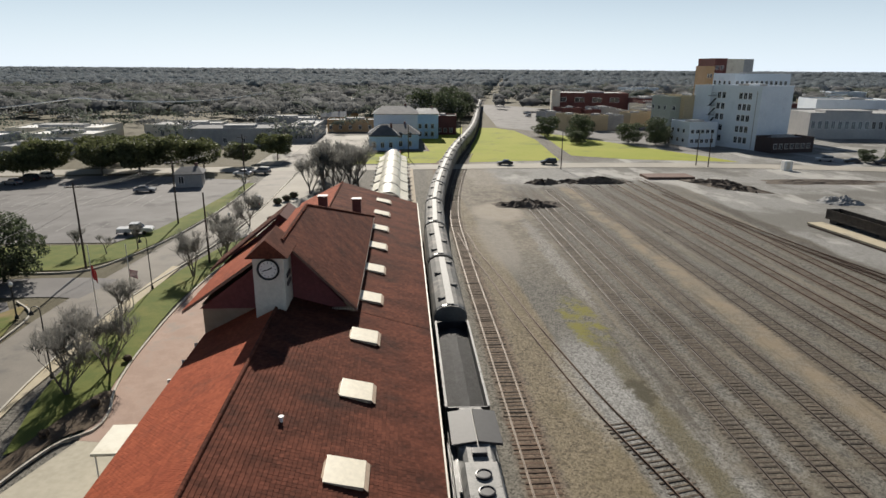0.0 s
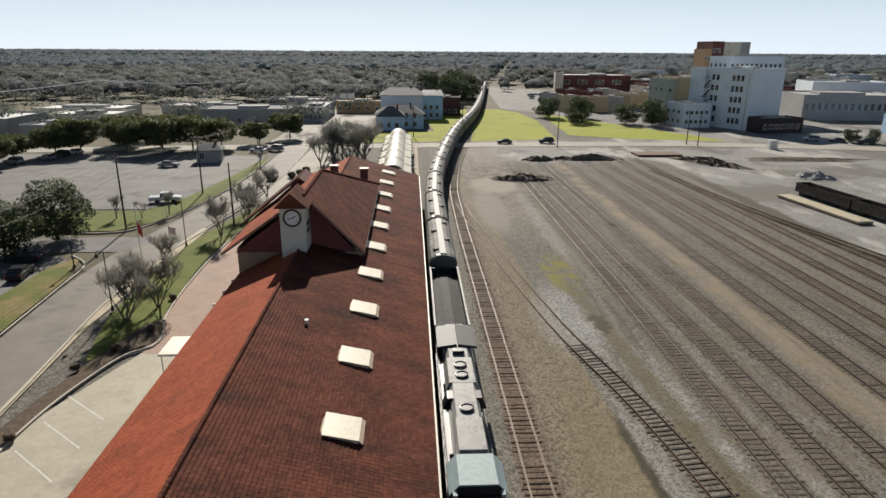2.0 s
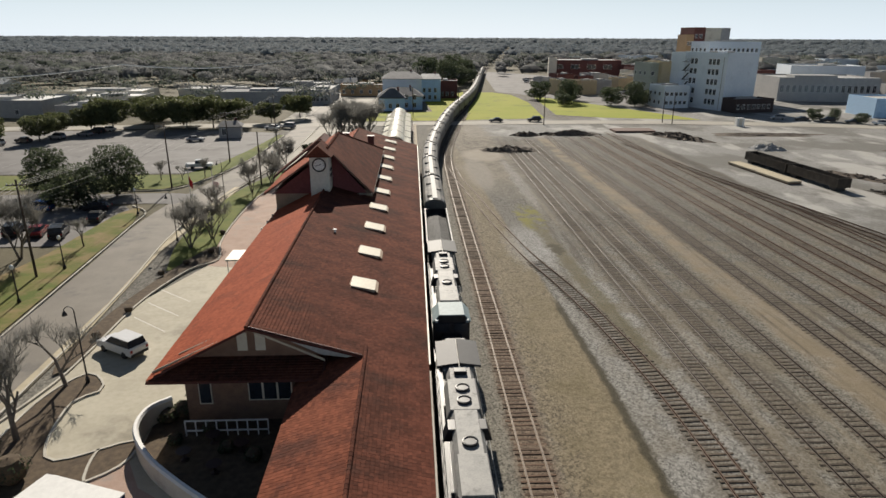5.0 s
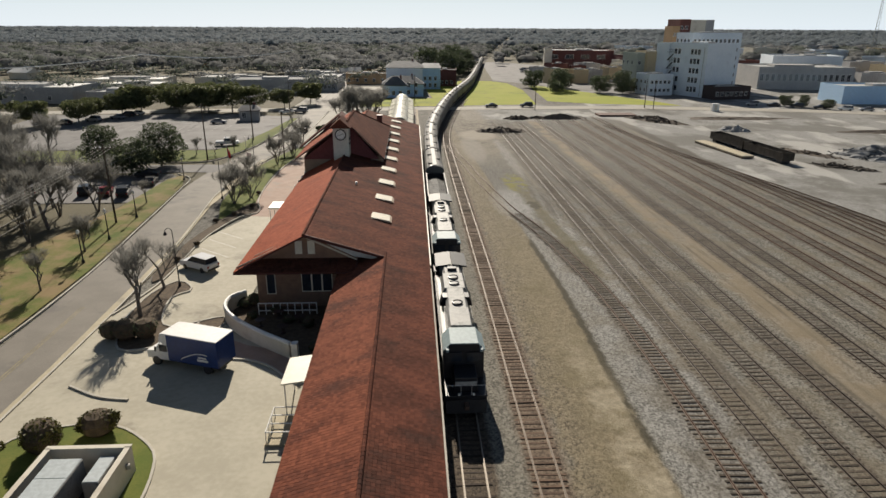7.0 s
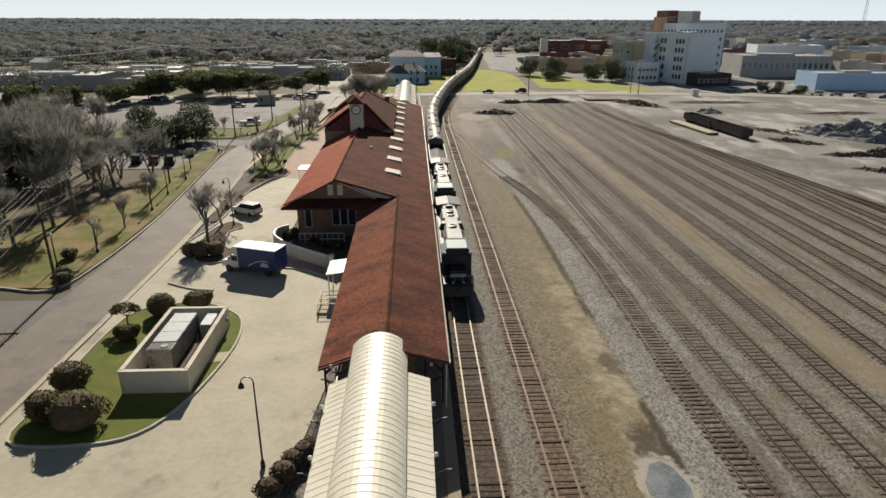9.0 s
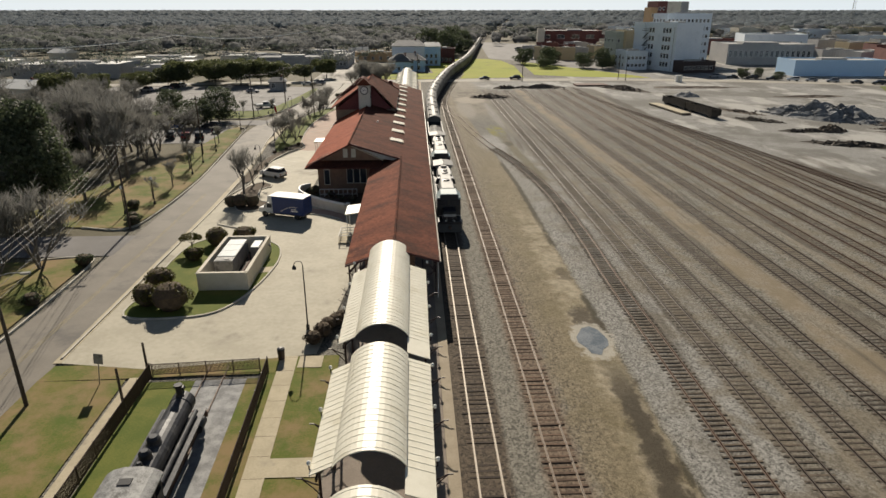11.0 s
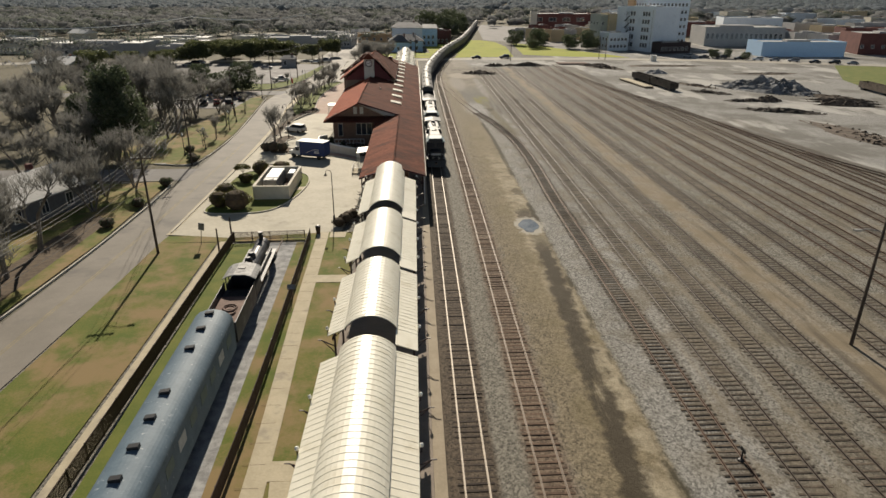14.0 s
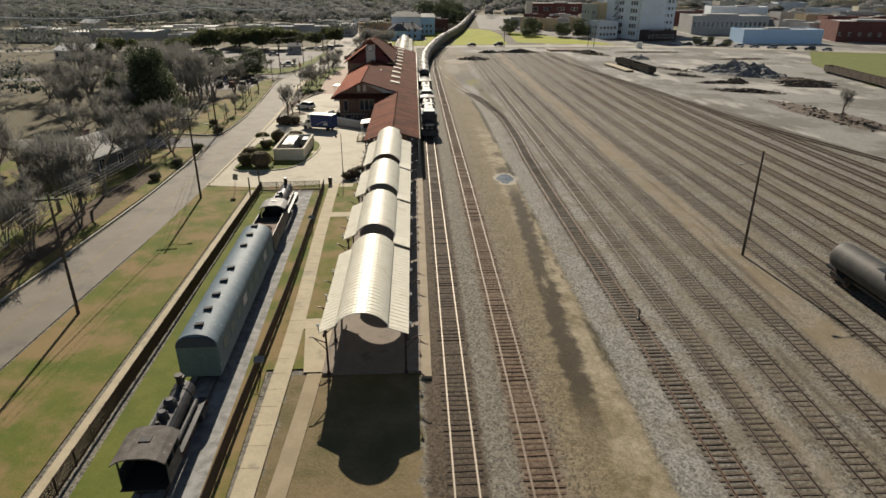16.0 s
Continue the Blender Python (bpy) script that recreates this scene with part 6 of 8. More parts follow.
co = thing("passenger_coach", "silver-grey round-roofed passenger coach on the display track", "railway coach", m=disp(-99.0))
L_CO = 22.8
prof = [(-1.5, 1.0), (-1.53, 3.5)] + [(-1.53 * math.cos(math.pi * k / 20), 3.55 + 1.05 * math.sin(math.pi * k / 20)) for k in range(21)] + [(1.53, 3.5), (1.5, 1.0)]
cm = Mesh()
n = len(prof)
for yy in (0.0, L_CO):
    cm.v += [(x, yy, z) for x, z in prof]
cm.f = [(i, (i + 1) % n, n + (i + 1) % n, n + i) for i in range(n)] + [tuple(range(n - 1, -1, -1)), tuple(range(n, 2 * n))]
part("body", cm, M_COACH, co, "curved silver-grey body")
part("end_panel", Mesh().prism([(x * 0.98, -0.03, z - 0.05) for x, z in prof if z < 3.6] , (0, 0, 0), (0, 0.028, 0)), M_COACHGREEN, co, "faded green end wall")
part("end_visor", Mesh().prism([(-1.52, -0.14, 3.55), (-1.34, -0.14, 3.98), (-0.85, -0.14, 4.35), (0.85, -0.14, 4.35), (1.34, -0.14, 3.98), (1.52, -0.14, 3.55)], (0, 0, 0), (0, 0.1, 0)), plain("dark_end_dome", (0.05, 0.06, 0.075), 0.5), co, "dark end dome")
for yy in (1.1, 3.6, 6.1, 8.7, 11.3, 16.6, 19.4, 21.8):
    v = part("roof_vent", Mesh().prism([(-0.32, yy, 4.5), (0.32, yy, 4.5), (0.32, yy, 4.84), (-0.32, yy, 4.76)], (0, 0, 0), (0, 0.36, 0)), M_BLACK, co, "black roof ventilator")
for k in range(9):
    for sx in (-1, 1):
        part("window", Mesh().box(sx * 1.525 - 0.02, 1.4 + k * 2.35, 2.3, sx * 1.525 + 0.02, 2.7 + k * 2.35, 3.15), plain("panel_window", (0.5, 0.52, 0.52), 0.5) if k in (3, 7) else M_COACHGREEN, co)
bogie(co, 2.8, 2, 2.2, 0.45)
bogie(co, 19.8, 2, 2.2, 0.45)
part("underframe", Mesh().box(-1.2, 0.3, 0.75, 1.2, 22.4, 1.0), M_BLACK, co)

# display fence: posts, rails and dark mesh panels
def fence_run(label, pts, h, step=2.4):
    t = thing("mesh_fence", label, "fence", "display fences")
    ps, ds = spline(pts, step)
    M_MESH = plain("rusted_mesh", (0.06, 0.04, 0.028), 0.8)
    for p in ps:
        part("post", Mesh().tube((p.x, p.y, PZ), (p.x, p.y, h + 0.08), 0.05), M_STEELDARK, t)
    bars = Mesh()
    for a, b in zip(ps, ps[1:]):
        for z in (0.06, h):
            part("rail", Mesh().tube((a.x, a.y, z), (b.x, b.y, z), 0.03, 0.03, 5), M_STEELDARK, t)
        for i in range(1, 20):
            q = a.lerp(b, i / 20)
            bars.box(q.x - 0.016, q.y - 0.03, 0.06, q.x + 0.016, q.y + 0.03, h)
    tagged(part("picket_infill", bars, M_MESH, t, "close dark pickets between the rails"), kind="stuff")
    return t


fence_run("dark metal picket fence along the display walk", [(-25.7, -49.7), (-25.2, -79.5), (-24.7, -110.0), (-23.9, -157.2)], 1.25)
fence_run("dark metal picket fence beside the display gravel", [(-16.6, -49.1), (-16.0, -68.0), (-15.6, -84.7), (-15.5, -109.7), (-14.7, -156.9)], 1.25)
fence_run("low metal fence closing the display end", [(-25.7, -49.4), (-20.9, -49.1), (-16.7, -48.8)], 1.0, 2.1)
for yy, xx in ((-65.6, -15.9), (-97.5, -15.3)):
    sg = thing("notice_sign", "tilted grey notice board on a thin post", "sign", "notice signs")
    part("post", Mesh().tube((xx, yy, PZ), (xx, yy, 1.25), 0.05), M_STEELDARK, sg)
    part("board", Mesh().prism([(xx - 0.4, yy - 0.25, 1.2), (xx + 0.4, yy - 0.25, 1.2), (xx + 0.4, yy + 0.2, 1.5), (xx - 0.4, yy + 0.2, 1.5)], (0, 0, 0), (0, 0, 0.04)), M_LOCOGREY, sg)
for x, y, h in ((-26.6, -52.9, 2.9), (-26.0, -49.5, 3.1)):
    po = thing("wooden_post", "bare dark wooden post at the display fence", "post", "display posts", m=pose(x, y, PZ))
    part("shaft", Mesh().lathe((0, 0, 0), [(0.11, 0), (0.1, 1.5), (0.09, h), (0.05, h + 0.03)], 8), M_WOODPOLE, po)
    part("band", Mesh().lathe((0, 0, h * 0.6), [(0.12, 0), (0.12, 0.08)], 8), M_BLACK, po)
rs = thing("road_sign", "grey back of a tilted road sign on a leaning post", "sign", m=pose(-29.5, -50.3, PZ, 0, 8, 0))
part("post", Mesh().tube((0, 0, 0), (0, 0, 2.5), 0.04), M_LOCOGREY, rs)
part("board", Mesh().box(-0.35, -0.03, 1.8, 0.35, 0.0, 2.7), M_LOCOGREY, rs, "plain grey sign back", 0.01)
bn = thing("litter_bin", "small dark litter bin on the paved edge", "bin", m=pose(-15.9, -47.2, PZ))
part("body", Mesh().lathe((0, 0, 0), [(0.26, 0), (0.32, 0.85), (0.3, 0.9)], 14), M_STEELDARK, bn)
part("lid", Mesh().lathe((0, 0, 0.9), [(0.33, 0), (0.3, 0.12), (0.12, 0.2)], 14), M_BLACK, bn)

# ---- vehicles ----
def car_mesh(kind):
    """Side outlines (y, z) of the body and of the glazed cabin, with the width."""
    if kind == "suv":
        return [(-2.3, 0.35), (-2.35, 0.95), (-2.25, 1.12), (0.9, 1.12), (2.15, 0.98), (2.35, 0.8), (2.3, 0.35)], [(-2.2, 1.1), (-2.0, 1.72), (0.2, 1.76), (1.05, 1.1)], 1.86
    if kind == "pickup":
        return [(-2.75, 0.5), (-2.75, 1.15), (-0.9, 1.15), (1.2, 1.15), (2.5, 1.05), (2.7, 0.8), (2.65, 0.45)], [(-0.85, 1.12), (-0.7, 1.8), (0.5, 1.82), (1.3, 1.12)], 1.95
    return [(-2.2, 0.3), (-2.25, 0.8), (-2.0, 0.98), (0.9, 0.98), (2.1, 0.85), (2.25, 0.65), (2.2, 0.3)], [(-1.75, 0.96), (-1.1, 1.42), (0.1, 1.45), (0.95, 0.96)], 1.78


def car(kind, paint, label, m, category="car", group="parked cars"):
    t = thing({"suv": "suv", "pickup": "pickup_truck"}.get(kind, "car"), label, category, group, m=m)
    body, glass, w = car_mesh(kind)
    part("body", Mesh().prism([(-w / 2, y, z) for y, z in body], (0, 0, 0), (w, 0, 0)), paint, t, "", 0.05)
    cb = Mesh()
    n = len(glass)
    for x, k in ((-w / 2 + 0.06, 0.0), (w / 2 - 0.06, 0.0)):
        for y, z in glass:
            inset = (z - glass[0][1]) * 0.18
            cb.v.append((x + (inset if x < 0 else -inset), y, z))
    cb.f = [tuple(range(n - 1, -1, -1)), tuple(range(n, 2 * n))] + [(i, (i + 1) % n, n + (i + 1) % n, n + i) for i in range(n)]
    part("window_band", cb, M_GLASS, t, "dark side glass")
    (ya, za), (yb, zb) = glass[1], glass[2]
    part("roof", Mesh().prism([(-w / 2 + 0.14, ya - 0.08, za), (-w / 2 + 0.14, yb + 0.08, zb), (w / 2 - 0.14, yb + 0.08, zb), (w / 2 - 0.14, ya - 0.08, za)], (0, 0, 0), (0, 0, 0.05)), paint, t, "", 0.02)
    for y in (-1.4, 1.4):
        for sx in (-1, 1):
            part("wheel", Mesh().lathe((sx * (w / 2 - 0.1), y, 0.33), [(0.2, -0.11), (0.33, -0.11), (0.33, 0.11), (0.2, 0.11)], 14, "x"), M_BLACK, t)
    for sx in (-1, 1):
        part("headlight", Mesh().box(sx * w * 0.36 - 0.2, body[-2][0] - 0.06, 0.62, sx * w * 0.36 + 0.2, body[-2][0] + 0.03, 0.78), M_GLOBE, t)
        part("tail_light", Mesh().box(sx * w * 0.42 - 0.1, body[1][0] - 0.03, 0.7, sx * w * 0.42 + 0.1, body[1][0] + 0.05, 0.95), plain("tail_lens", (0.3, 0.02, 0.02), 0.3), t)
    part("bumper", Mesh().box(-w / 2 + 0.08, body[0][0] - 0.08, 0.35, w / 2 - 0.08, body[0][0] + 0.1, 0.55), M_BLACK, t)
    return t


P_WHITE, P_DARK, P_GREY = plain("white_car_paint", (0.72, 0.72, 0.72), 0.25, var=0.03), plain("dark_car_paint", (0.03, 0.032, 0.036), 0.25), plain("silver_car_paint", (0.3, 0.31, 0.33), 0.25)
P_BLUE, P_RED = plain("blue_car_paint", (0.03, 0.08, 0.22), 0.25), plain("red_car_paint", (0.22, 0.02, 0.02), 0.25)
car("suv", P_WHITE, "white suv parked on the concrete forecourt", pose(-29.3, 14.5, PZ, 0, 0, 59), "suv")
proto = {(k, c): None for k in ("car", "suv", "pickup") for c in range(5)}
paints = [(P_WHITE, "white"), (P_DARK, "dark"), (P_GREY, "silver"), (P_BLUE, "blue"), (P_RED, "red")]


def park(kind, c, x, y, rz, where, z=PZ - 0.02):
    m = pose(x, y, z, 0, 0, rz)
    if proto[kind, c] is None:
        proto[kind, c] = car(kind, paints[c][0], f"{paints[c][1]} {kind if kind != 'car' else 'sedan'} parked {where}", m, kind if kind != "pickup" else "pickup truck")
        return proto[kind, c]
    return tagged(copy_thing(proto[kind, c], m), f"{paints[c][1]} {kind if kind != 'car' else 'sedan'} parked {where}")


park("pickup", 0, -48.4, 97.1, -80, "in the wide asphalt lot")
park("car", 2, -60.9, 133.4, -85, "in the shade of lot trees")
for k, (kind, c, x, y) in enumerate((("car", 2, -94.4, 143.3), ("suv", 1, -93.4, 148.1), ("car", 0, -92.3, 152.7), ("suv", 2, -99, 137.6), ("car", 1, -104.9, 132.4), ("suv", 0, -109.2, 127.9))):
    park(kind, c, x, y, 70, "at the edge of the wide lot")
park("pickup", 1, -33.6, 118.9, 5, "along the street by the station")
park("car", 0, -45.2, 155.5, 80, "beside the north crossing road")
park("suv", 2, -41.1, 157.9, 80, "beside the north crossing road")
for kind, c, x, y, rz in (("suv", 1, -59.7, 50.6, 15), ("car", 4, -56.2, 50.2, 15), ("suv", 1, -52.9, 49.5, 15), ("suv", 3, -63.2, 62.9, 90), ("car", 1, -54.4, 63.5, 90), ("suv", 2, -68.4, 50.7, 15), ("car", 1, -51.5, 57.6, 10)):
    park(kind, c, x, y, rz, "in the small car park")
park("car", 1, 24.6, 172, 90, "on the dusty crossing road")
park("suv", 1, 37.5, 172.9, 90, "on the dusty crossing road")
park("car", 4, -7.4, 196, 90, "before the pale blue house", GZ)
rng = random.Random(5)
for k in range(34):
    u, v = rng.random(), rng.random()
    x, y = 54 + 65 * u + 15 * v, 284 + 99 * v - 48 * u
    park(("car", "suv", "pickup")[k % 3], rng.choice((0, 1, 2, 2, 0, 3)), x, y, 60 + rng.choice((0, 90)), "in the town parking area", GZ + 0.02)
for k in range(10):
    park(("suv", "car")[k % 2], rng.choice((0, 1, 2)), 124 + k * 6.5, 178 - k * 3.6 + rng.uniform(-1, 1), 70, "by the town buildings", GZ)

# box truck
tk = thing("box_truck", "blue and white box truck parked beside a kerb", "truck", m=pose(-19.5, -9.3, PZ, 0, 0, 70))
part("cargo_box", Mesh().box(-1.2, 0.0, 0.75, 1.2, 4.9, 3.12), M_BLUE, tk, "deep blue cargo box", 0.03)
part("box_roof", Mesh().box(-1.22, -0.02, 3.12, 1.22, 4.95, 3.2), M_WHITE, tk, "white box roof", 0.02)
part("box_nose", Mesh().prism([(-1.2, 4.9, 2.1), (-1.2, 5.7, 2.35), (-1.2, 5.5, 3.15), (-1.2, 4.9, 3.2)], (0, 0, 0), (2.4, 0, 0)), M_WHITE, tk, "white overhang above the cab", 0.03)
part("cab", Mesh().prism([(-1.05, 4.95, 0.6), (-1.05, 7.2, 0.6), (-1.05, 7.25, 1.25), (-1.05, 6.4, 1.4), (-1.05, 5.85, 2.1), (-1.05, 4.95, 2.15)], (0, 0, 0), (2.1, 0, 0)), M_WHITE, tk, "white cab", 0.05)
part("windscreen", Mesh().prism([(-0.9, 6.42, 1.42), (-0.9, 5.9, 2.06), (-0.9, 5.93, 2.09), (-0.9, 6.46, 1.44)], (0, 0, 0), (1.8, 0, 0)), M_GLASS, tk)
for sx in (-1, 1):
    part("side_window", Mesh().box(sx * 1.06 - 0.02, 5.1, 1.4, sx * 1.06 + 0.02, 5.85, 2.0), M_GLASS, tk)
    sw = Mesh()
    for i in range(9):
        a = i / 9
        y0, y1 = 3.6 - a * 2.6, 3.6 - (i + 1) / 9 * 2.6
        z0, z1 = 1.05 + 0.75 * math.sin(math.pi * 0.62 * a), 1.05 + 0.75 * math.sin(math.pi * 0.62 * (i + 1) / 9)
        sw.prism([(sx * 1.205, y0, z0), (sx * 1.205, y1, z1), (sx * 1.205, y1, z1 + 0.09), (sx * 1.205, y0, z0 + 0.09)], (0, 0, 0), (sx * 0.008, 0, 0))
    sw.box(sx * 1.205 - 0.004, 0.95, 1.15, sx * 1.205 + 0.008, 2.0, 1.35).box(sx * 1.205 - 0.004, 1.1, 1.42, sx * 1.205 + 0.008, 1.9, 1.58)
    part("side_mark", sw, M_WHITE, tk, "white swoosh and bars on the box")
    for y in (1.2, 6.3):
        part("wheel", Mesh().lathe((sx * 0.95, y, 0.42), [(0.22, -0.14), (0.42, -0.14), (0.42, 0.14), (0.22, 0.14)], 16, "x"), M_BLACK, tk)
    part("mirror", Mesh().box(sx * 1.3 - 0.06, 6.0, 1.5, sx * 1.3 + 0.06, 6.1, 1.9), M_BLACK, tk)
part("chassis", Mesh().box(-0.9, 0.1, 0.5, 0.9, 6.9, 0.75), M_BLACK, tk)
part("rear_door", Mesh().box(-1.05, -0.03, 0.85, 1.05, 0.0, 3.0), M_BLUE, tk)

# ---- equipment pen ----
pen = thing("equipment_pen", "cream walled pen holding grey cooling equipment", "enclosure")
px0, px1, py0, py1, ph = -27.2, -22.0, -33.2, -21.9, 1.9
for a in ((px0, py0, px1, py0 + 0.25), (px0, py1 - 0.25, px1, py1), (px0, py0 + 0.25, px0 + 0.25, py1 - 0.25), (px1 - 0.25, py0 + 0.25, px1, py1 - 0.25)):
    part("wall", Mesh().box(a[0], a[1], PZ + 0.05, a[2], a[3], ph), M_CREAM, pen, "cream stucco wall")
    part("coping", Mesh().box(a[0] - 0.05, a[1] - 0.05, ph + 0.003, a[2] + 0.05, a[3] + 0.05, ph + 0.09), M_CREAM, pen)
part("floor", Mesh().box(px0 + 0.26, py0 + 0.26, PZ + 0.08, px1 - 0.26, py1 - 0.26, PZ + 0.14), M_DIRTDARK, pen)
part("pipe", Mesh().sweep([(-23.6, -31.8, 0.4), (-23.6, -26.0, 0.4), (-23.9, -25.4, 0.9)], 0.08), M_RUSTBROWN, pen, "rusty pipe along the wall")
part("meter", Mesh().lathe((px1 + 0.12, -23.0, 1.0), [(0.14, 0), (0.16, 0.3), (0.05, 0.34)], 10), M_LOCOGREY, pen)
M_UNITTOP = plain("pale_sheet_metal", (0.42, 0.46, 0.47), 0.5)
for x0, y0, x1, y1, h, tops in ((-26.4, -29.9, -24.4, -23.2, 1.95, 3), (-23.7, -25.0, -22.7, -22.6, 1.6, 1)):
    un = thing("cooling_unit", "grey sheet-metal cooling unit inside the pen", "cooling unit", "cooling units")
    part("casing", Mesh().box(x0, y0, PZ + 0.15, x1, y1, h), M_LOCOGREY, un, "", 0.03)
    y_low = y0
    if tops > 1:
        part("top_grille", Mesh().box(x0 + 0.1, y0 + 0.1, h + 0.003, x1 - 0.1, y0 + 1.2, h + 0.03), M_BLACK, un, "dark grille in the casing top")
        part("fan", Mesh().lathe(((x0 + x1) / 2 + 0.3, y0 + 0.6, h + 0.031), [(0.3, 0), (0.3, 0.06), (0.05, 0.05)], 14), M_LOCOGREY, un)
        y_low = y0 + 1.3
    long = (y1 - y_low) / tops
    for k in range(tops):
        part("top_panel", Mesh().box(x0 + 0.04, y_low + k * long + 0.03, h + 0.003, x1 - 0.04, y_low + (k + 1) * long - 0.03, h + 0.07), M_UNITTOP, un, "pale metal top panel", 0.01)

# ---- lamps, poles and wires ----
def globe_lamp(m, label="black street lamp with a white globe"):
    t = thing("street_lamp", label, "street lamp", "globe lamps", m=m)
    part("pole", Mesh().lathe((0, 0, 0), [(0.2, 0), (0.2, 0.3), (0.09, 0.5), (0.06, 3.6), (0.12, 3.7)], 10), M_BLACK, t)
    gl = Mesh().lathe((0, 0, 3.7), [(0.1, 0), (0.2, 0.12), (0.22, 0.3), (0.15, 0.48), (0.03, 0.56)], 12)
    gl.smooth = True
    part("globe", gl, M_GLOBE, t, "white glass globe")
    return t


gl0 = globe_lamp(pose(-43.73, -1.27, PZ))
for x, y in ((-44, 16.9), (-45.4, 36.1), (-46.6, 60.6), (-46, -6.2), (-44.9, 25.9), (-32.2, 93.5), (-38.7, 129.9)):
    copy_thing(gl0, pose(x, y, PZ))


def gooseneck(m, h=6.4, side=-1):
    t = thing("street_lamp", "slender dark lamp post with a hooked arm", "street lamp", "gooseneck lamps", m=m)
    part("pole", Mesh().lathe((0, 0, 0), [(0.16, 0), (0.16, 0.4), (0.07, 0.6), (0.05, h)], 8), M_BLACK, t)
    arm = [(side * 0.38 * (1 - math.cos(a)), 0, h + 0.38 * math.sin(a)) for a in [math.pi * i / 8 for i in range(9)]]
    part("arm", Mesh().sweep(arm, 0.035, 6), M_BLACK, t)
    part("lamp_head", Mesh().lathe((side * 0.76, 0, h - 0.38), [(0.2, 0), (0.16, 0.2), (0.05, 0.38)], 10), M_BLACK, t)
    return t


goose = gooseneck(pose(-14.5, -42.04, PZ))
for x, y, h in ((-35.6, 46.5, 0), (-35.6, 69.7, 0), (-29.8, 9.1, 0)):
    copy_thing(goose, pose(x, y, PZ))
fp = thing("flag_pole", "white flag pole with a limp striped flag", "flag pole", m=pose(-35.36, 63.5, PZ))
part("pole", Mesh().tube((0, 0, 0), (0, 0, 7.5), 0.06, 0.04), M_WHITE, fp)
fl = Mesh()
for i in range(6):
    fl.prism([(0.05, -0.05 + 0.06 * math.sin(i), 4.6 - i * 0.14), (0.9, 0.1 * math.cos(i), 4.35 - i * 0.16), (0.9, 0.1 * math.cos(i), 4.21 - i * 0.16), (0.05, -0.05 + 0.06 * math.sin(i), 4.48 - i * 0.14)], (0, 0, 0), (0, 0.02, 0))
part("flag", fl, plain("faded_flag", (0.45, 0.28, 0.3), 0.8), fp, "faded red and white flag")
fp2 = thing("flag_pole", "white flag pole with a limp red flag", "flag pole", m=pose(-38.2, 61.0, PZ))
part("pole", Mesh().lathe((0, 0, 0), [(0.14, 0), (0.14, 0.2), (0.06, 0.3), (0.04, 8.2)], 10), M_WHITE, fp2)
fl2 = Mesh()
for i in range(7):
    fl2.box(0.05 + i * 0.07, 0.06 * math.sin(i * 1.7) - 0.02, 4.4 - i * 0.08, 0.13 + i * 0.07, 0.06 * math.sin(i * 1.7) + 0.02, 5.9 - i * 0.14)
part("flag", fl2, plain("red_flag", (0.42, 0.035, 0.04), 0.8), fp2, "red flag hanging in folds")


def utility_pole(x, y, h, arms=1, lamp=False, rz=0):
    t = thing("utility_pole", "tall dark wooden utility pole", "utility pole", "utility poles", m=pose(x, y, GZ, 0, 0, rz))
    part("pole", Mesh().tube((0, 0, 0), (0, 0, h), 0.16, 0.10, 10), M_WOODPOLE, t)
    for k in range(arms):
        part("crossarm", Mesh().box(-1.1, -0.06, h - 0.7 - k, 1.1, 0.06, h - 0.56 - k), M_WOODPOLE, t)
        for sx in (-0.95, -0.35, 0.35, 0.95):
            part("insulator", Mesh().lathe((sx, 0, h - 0.56 - k), [(0.05, 0), (0.06, 0.1), (0.03, 0.16)], 8), M_GLOBE, t)
    if lamp:
        part("lamp_arm", Mesh().sweep([(0, 0, h - 1.6), (1.2, 0, h - 1.3), (2.0, 0, h - 1.35)], 0.04).box(1.9, -0.15, h - 1.45, 2.5, 0.15, h - 1.33), M_LOCOGREY, t)
    return t


POLES = [(-34.5, -121.5, 11.9), (-34.5, -86.8, 11.9), (-33.6, -53, 12.0), (-42.6, -12.8, 11.9), (-47.3, 33.5, 11.7), (-47.6, 78.3, 12.0), (-44, 104.1, 11.4), (-42.1, 145.2, 11.4)]
for k, (x, y, h) in enumerate(POLES):
    utility_pole(x, y, h, 1, k in (2,), 10)
utility_pole(34.2, -75.8, 12.1, 0, True, 180)
for x, y in ((34.4, -172.1), (39.1, 164.5), (80, 170), (82, 166.7), (-31.7, 80.3), (13.3, 189.7), (-2.8, 187.2)):
    utility_pole(x, y, 10.2, 0)


def cable(a, b, sag, r=0.018):
    m = Mesh()
    a, b = Vector(a), Vector(b)
    pts = [a.lerp(b, i / 12) - Vector((0, 0, sag * 4 * (i / 12) * (1 - i / 12))) for i in range(13)]
    return m.sweep(pts, r, 4)


